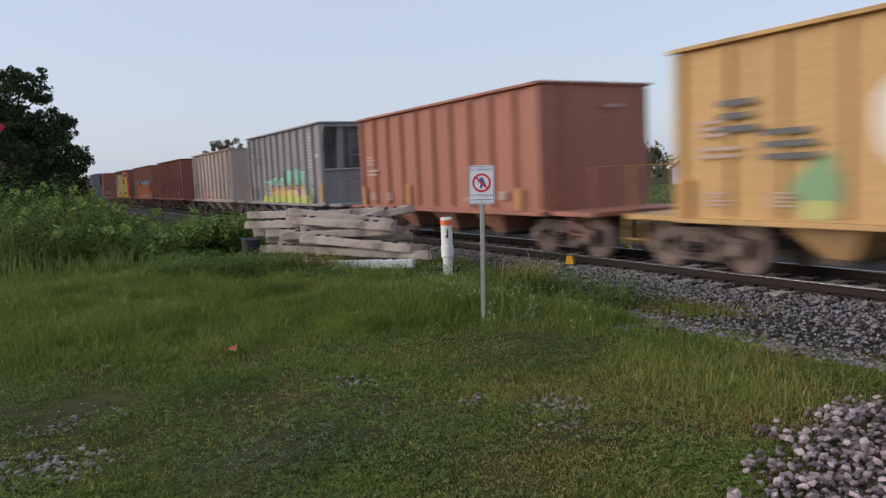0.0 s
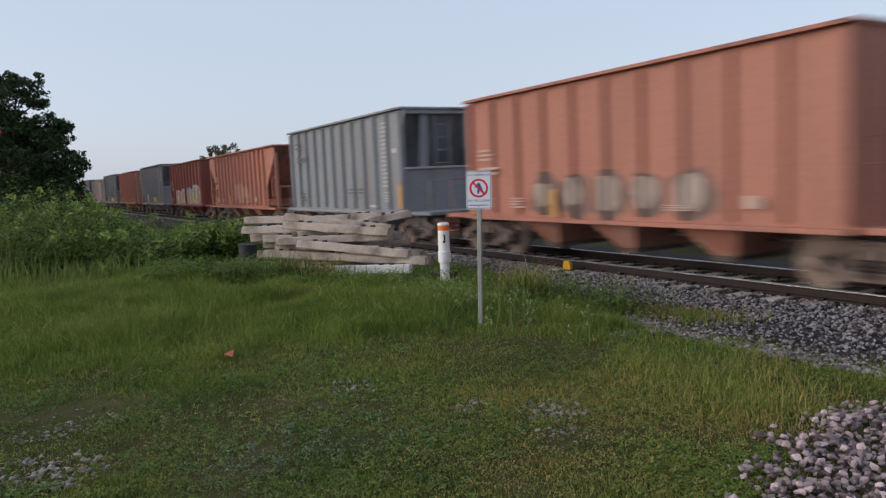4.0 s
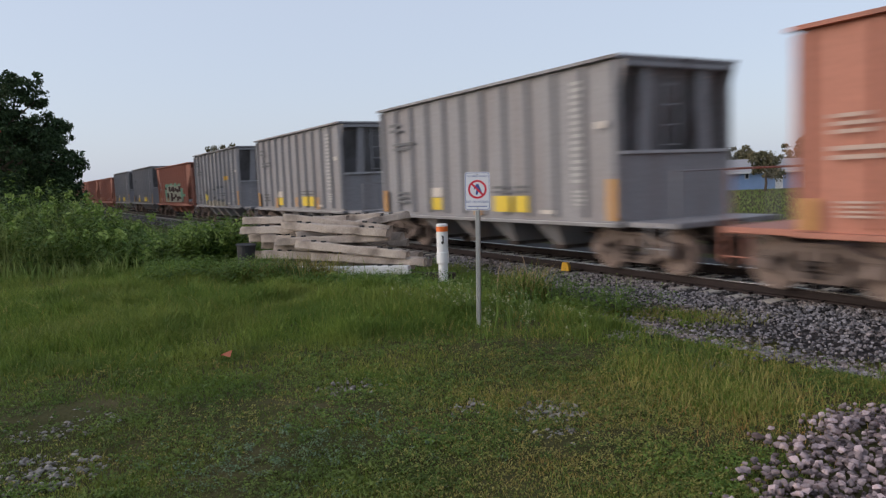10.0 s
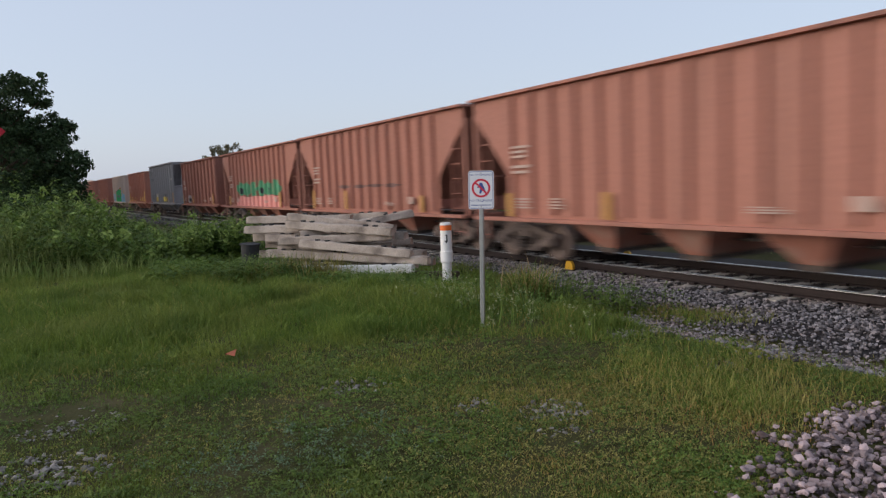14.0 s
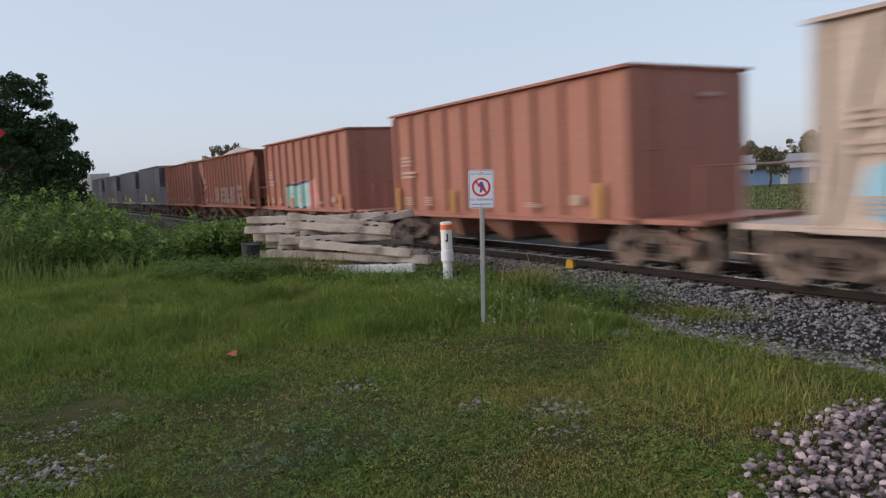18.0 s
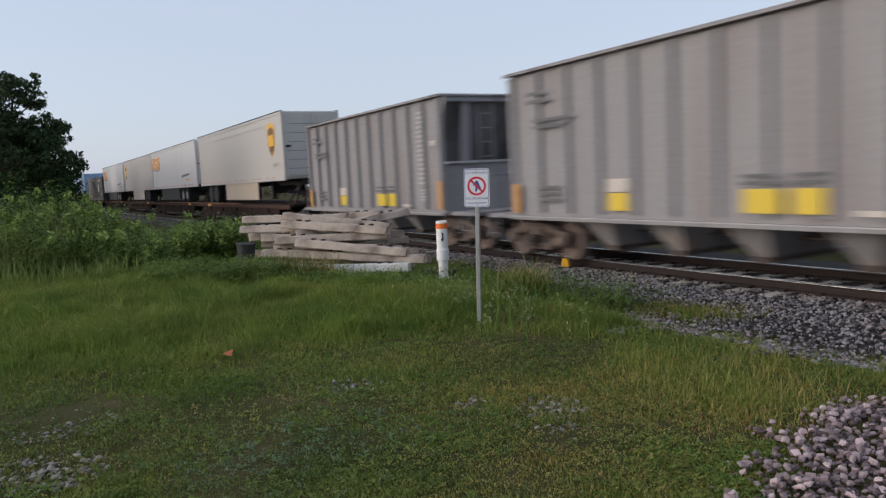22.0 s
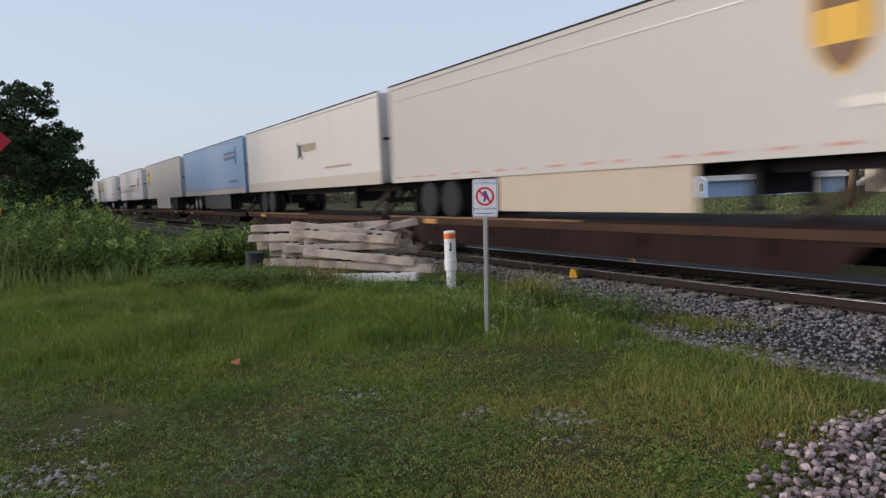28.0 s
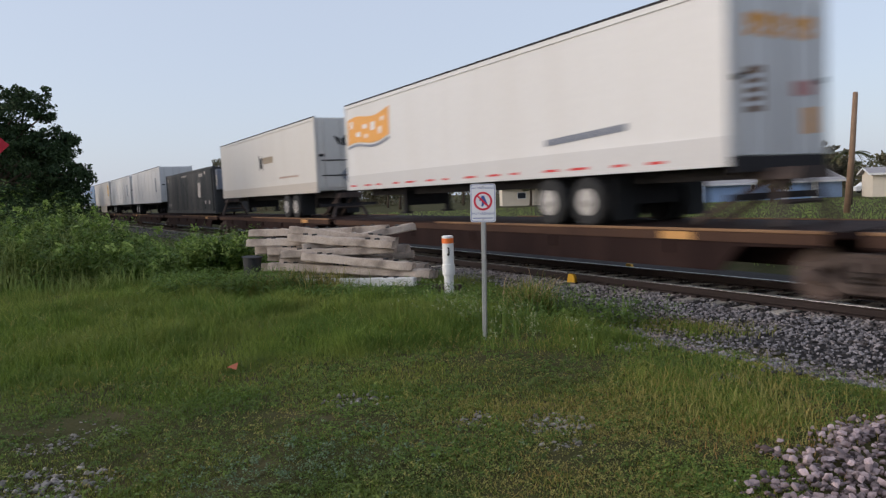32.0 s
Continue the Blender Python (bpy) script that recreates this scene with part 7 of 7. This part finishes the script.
# 10: pale faded letters, pink above and sage below
for i, (a, b, top) in enumerate(((-3.0, -1.75, 2.0), (-1.7, -1.07, 1.92), (-0.99, 0.01, 2.08), (0.25, 0.98, 1.98), (1.0, 2.0, 2.12), (2.13, 3.39, 2.28), (3.42, 4.09, 2.22), (4.14, 4.6, 1.95))):
    w = b - a
    spray(10, (0.60, 0.40, 0.35), [(a, 1.02), (a + 0.35 * w, 1.0), (a + 0.4 * w, 1.25), (a + 0.6 * w, 1.25), (a + 0.64 * w, 1.0), (b, 1.04), (b + 0.03, top - 0.15), (b - 0.15 * w, top), (a + 0.1 * w, top - 0.03), (a - 0.04, top - 0.2)], 0, "sprayed_letter")
    spray(10, (0.56, 0.53, 0.45), blob(a + 0.5 * w, 1.35, w * 0.85, 0.6, 310 + i, 12, 0.3), 1)
    spray(10, (0.30, 0.10, 0.08), blob(a + 0.45 * w, 1.72, w * 0.3, 0.22, 320 + i, 9, 0.3), 1)
    spray(10, (0.64, 0.56, 0.54), blob(a + 0.55 * w, top - 0.12, w * 0.7, 0.14, 330 + i, 9, 0.3), 2)
for i, (x, z, w, hh, c) in enumerate(((-3.4, 1.5, 0.3, 0.7, (0.62, 0.40, 0.22)), (-1.7, 1.3, 0.5, 0.35, (0.60, 0.45, 0.20)), (-0.6, 1.95, 0.5, 0.3, (0.66, 0.60, 0.60)), (0.5, 1.35, 0.4, 0.4, (0.45, 0.50, 0.40)),
                                     (2.1, 1.45, 0.7, 0.55, (0.60, 0.47, 0.20)), (2.9, 1.75, 0.7, 0.7, (0.40, 0.48, 0.36)), (3.6, 1.4, 0.6, 0.6, (0.66, 0.42, 0.20)), (3.3, 2.1, 0.7, 0.3, (0.60, 0.36, 0.34)))):
    spray(10, c, blob(x, z, w, hh, 300 + i, 11, 0.35), 3)
spray(10, SUNNY, blob(-2.4, 1.25, 0.6, 0.4, 1), 2)
spray(10, (0.40, 0.42, 0.50), blob(1.2, 1.9, 0.6, 0.5, 2), 2)
# 9: faint white letters
for i in range(3):
    spray(9, (0.50, 0.27, 0.20), blob(-0.5 + 1.0 * i, 1.7, 0.9, 0.9, 160 + i), 0)
# 16: blue block letters and a blue and white round
for i in range(5):
    spray(16, COBALT, [(-1.75 + 0.68 * i, 1.02), (-1.2 + 0.68 * i, 1.02), (-1.12 + 0.68 * i, 2.1), (-1.68 + 0.68 * i, 2.06)], 0, "sprayed_letter")
    spray(16, BONE, blob(-1.3 + 0.68 * i, 1.5, 0.22, 0.5, 170 + i), 1)
spray(16, BONE, band(1.6, 2.3, 1.02, 1.7, 6, 4), 0)
spray(16, BONE, blob(3.4, 1.55, 1.0, 0.9, 7), 0)
spray(16, COBALT, blob(3.2, 1.7, 0.7, 0.6, 8), 1)
for k, (y, z, w, hh) in enumerate(((-0.9, 2.55, 0.5, 0.5), (-0.3, 2.6, 0.6, 0.55), (0.4, 2.55, 0.6, 0.5), (0.95, 2.6, 0.4, 0.4))):
    part("sprayed_shape", prism(blob(y, z, w, hh, 400 + k, 11, 0.3), "x", 4.895, 4.9), M_SPRAY, cars[16], color=(0.42, 0.38, 0.37))
# 19: round dark letters over yellow
spray(19, (0.36, 0.31, 0.24), band(-2.3, 2.3, 1.0, 1.32, 7, 8, 0.1), 0)
for i in range(4):
    spray(19, (0.15, 0.148, 0.155), blob(-1.75 + 1.05 * i, 1.68, 0.98, 0.9, 180 + i, 12, 0.08), 1, "sprayed_letter")
    spray(19, (0.29, 0.28, 0.29), blob(-1.7 + 1.05 * i, 1.68, 0.72, 0.62, 190 + i, 12, 0.08), 2)
spray(19, (0.62, 0.35, 0.06), [(2.0, 2.35), (2.8, 2.45), (2.85, 2.62), (2.05, 2.6)], 1)
spray(19, SUNNY, blob(-2.3, 1.4, 0.35, 0.6, 5), 3)
# 20: cream and black letters edged in mint
spray(20, (0.28, 0.50, 0.33), band(-2.7, 3.3, 1.2, 2.45, 9, 10, 0.1), 0)
spray(20, CREAMY, band(-2.5, 3.1, 1.15, 2.3, 10, 9, 0.12), 1)
for i, (x, lean, w) in enumerate(((-2.35, 0.25, 0.5), (-1.75, -0.3, 0.42), (-1.05, 0.35, 0.5), (-0.4, -0.2, 0.38), (0.2, 0.3, 0.55), (0.95, -0.35, 0.45), (1.55, 0.3, 0.5), (2.2, -0.2, 0.45))):
    z0, z1 = 1.2 + 0.12 * (i % 3), 1.75 + 0.08 * (i % 2)
    spray(20, (0.09, 0.05, 0.04), [(x, z0), (x + w, z0 + 0.06), (x + w * 0.8 + lean, z1), (x + 0.1 + lean, z1 - 0.08)], 2, "sprayed_letter")
    spray(20, (0.09, 0.05, 0.04), [(x + 0.1, z1 + 0.12), (x + w * 0.9, z1 + 0.04), (x + w * 0.7 - lean * 0.6, 2.28), (x - lean * 0.6, 2.2)], 2, "sprayed_letter")
spray(20, (0.28, 0.50, 0.33), [(3.1, 1.3), (3.5, 1.3), (3.5, 1.55), (4.1, 1.55), (4.1, 1.7), (3.5, 1.75), (3.5, 2.1), (3.1, 2.1)], 2)
# 25: green letters over pink
spray(25, PINK, band(-3.4, 4.2, 1.0, 1.5, 11, 9, 0.12), 0)
for i in range(6):
    spray(25, (0.10, 0.34, 0.18), blob(-2.6 + 1.2 * i, 1.85, 1.15, 0.75, 220 + i, 10, 0.2), 1, "sprayed_letter")
    spray(25, INK, blob(-2.4 + 1.2 * i, 1.75, 0.3, 0.3, 230 + i), 2)
# 24, 26: small scribbles
for i in range(4):
    spray(24, (0.16, 0.09, 0.08), blob(-1.8 + 1.3 * i, 1.8, 1.0, 0.12, 240 + i), 0)
for i in range(3):
    spray(26, (0.45, 0.38, 0.36), blob(-3.4 + 0.6 * i, 1.3, 0.5, 0.5, 250 + i), 0)
    spray(26, INK, blob(-3.3 + 0.6 * i, 1.3, 0.25, 0.3, 255 + i), 1)
# 29: big green letters between blue and orange
spray(29, SKY, blob(-3.6, 1.45, 1.5, 0.8, 12), 0)
spray(29, SKY, band(1.5, 4.6, 1.0, 1.75, 13, 6, 0.3), 0)
spray(29, (0.70, 0.40, 0.16), blob(3.6, 1.9, 0.6, 0.9, 14), 1)
for i in range(4):
    spray(29, (0.06, 0.40, 0.15), [(-2.6 + 1.08 * i, 1.02), (-1.6 + 1.08 * i, 1.02), (-1.55 + 1.08 * i, 2.15 + 0.1 * i), (-2.6 + 1.08 * i, 2.1 + 0.1 * i)], 1, "sprayed_letter")
    spray(29, INK, [(-2.5 + 1.08 * i, 2.1 + 0.1 * i), (-1.6 + 1.08 * i, 2.14 + 0.1 * i), (-1.6 + 1.08 * i, 2.2 + 0.1 * i), (-2.5 + 1.08 * i, 2.16 + 0.1 * i)], 2)
    spray(29, (0.20, 0.20, 0.22), blob(-2.0 + 1.08 * i, 1.6, 0.35, 0.28, 260 + i), 3)
spray(29, ORNG, blob(1.3, 2.45, 0.6, 0.35, 15), 2)
spray(29, SUNNY, [(1.2, 1.05), (1.5, 1.05), (1.55, 1.5), (1.2, 1.5)], 3)
# 31: teal letters on pink
spray(31, (0.62, 0.27, 0.26), [(-2.25, 1.0), (1.2, 1.0), (1.5, 1.5), (1.3, 2.18), (0.8, 2.02), (0.3, 2.18), (-0.5, 2.0), (-1.2, 2.1), (-2.1, 1.85)], 0)
for i, ch in enumerate("FER"):
    block_letter(31, ch, -2.02 + 0.97 * i, 1.0, 0.90, 0.98 + 0.05 * i, (0.10, 0.09, 0.10), 1)
    block_letter(31, ch, -1.72 + 0.97 * i, 1.0, 0.66, 0.86 + 0.05 * i, (0.52, 0.48, 0.46), 2)
    block_letter(31, ch, -1.90 + 0.97 * i, 1.08, 0.70, 0.80 + 0.05 * i, (0.33, 0.57, 0.52), 3)
spray(31, ORNG, blob(-1.4, 1.25, 0.3, 0.3, 16), 4)
# 32: white block letters
for i, ch in enumerate("JELOS"):
    block_letter(32, ch, -2.2 + 1.28 * i, 1.2 - 0.03 * i, 0.8, 0.8 + 0.04 * i, (0.47, 0.34, 0.28), 0)


# ---------------------------------------------------------------- heaped loads above the rims
def heap(no, top, rise, x0, x1, seed):
    kind = KIND[no][0]
    n, m = 44, 14
    v, f = [], []
    for i in range(n):
        for j in range(m):
            a, b = i / (n - 1), j / (m - 1)
            x, y = x0 + (x1 - x0) * a, -1.42 + 2.84 * b
            ends = min(1, 4 * a, 4 * (1 - a))
            z = top - 0.25 + (rise + 0.25) * ends * (1 - abs(2 * b - 1) ** 1.6) * (0.75 + 0.35 * math.cos(a * 9 + seed)) + 0.05 * noise.noise((x * 2, y * 2, seed))
            v.append((x, y, z))
    for i in range(n - 1):
        for j in range(m - 1):
            f.append((i * m + j, (i + 1) * m + j, (i + 1) * m + j + 1, i * m + j + 1))
    load_ob = part("heaped_load", raw_mesh("heaped_load", v, f, M_SAND, True), None, cars[no], "pale heaped aggregate load")


heap(1, 3.74, 0.28, -4.6, 4.6, 1)
heap(17, 4.0, 0.25, -4.8, 4.8, 2)
heap(32, 3.70, 0.5, -5.8, 5.6, 3)
heap(33, 3.74, 0.4, -4.6, 4.6, 4)
heap(18, 4.0, 0.2, -4.8, 4.8, 5)


def motions():
    for ob, q in TRAIN:
        walk(ob, [(t, track_pose(q - SPEED * t)) for t in range(0, 33, 4)])


motions()
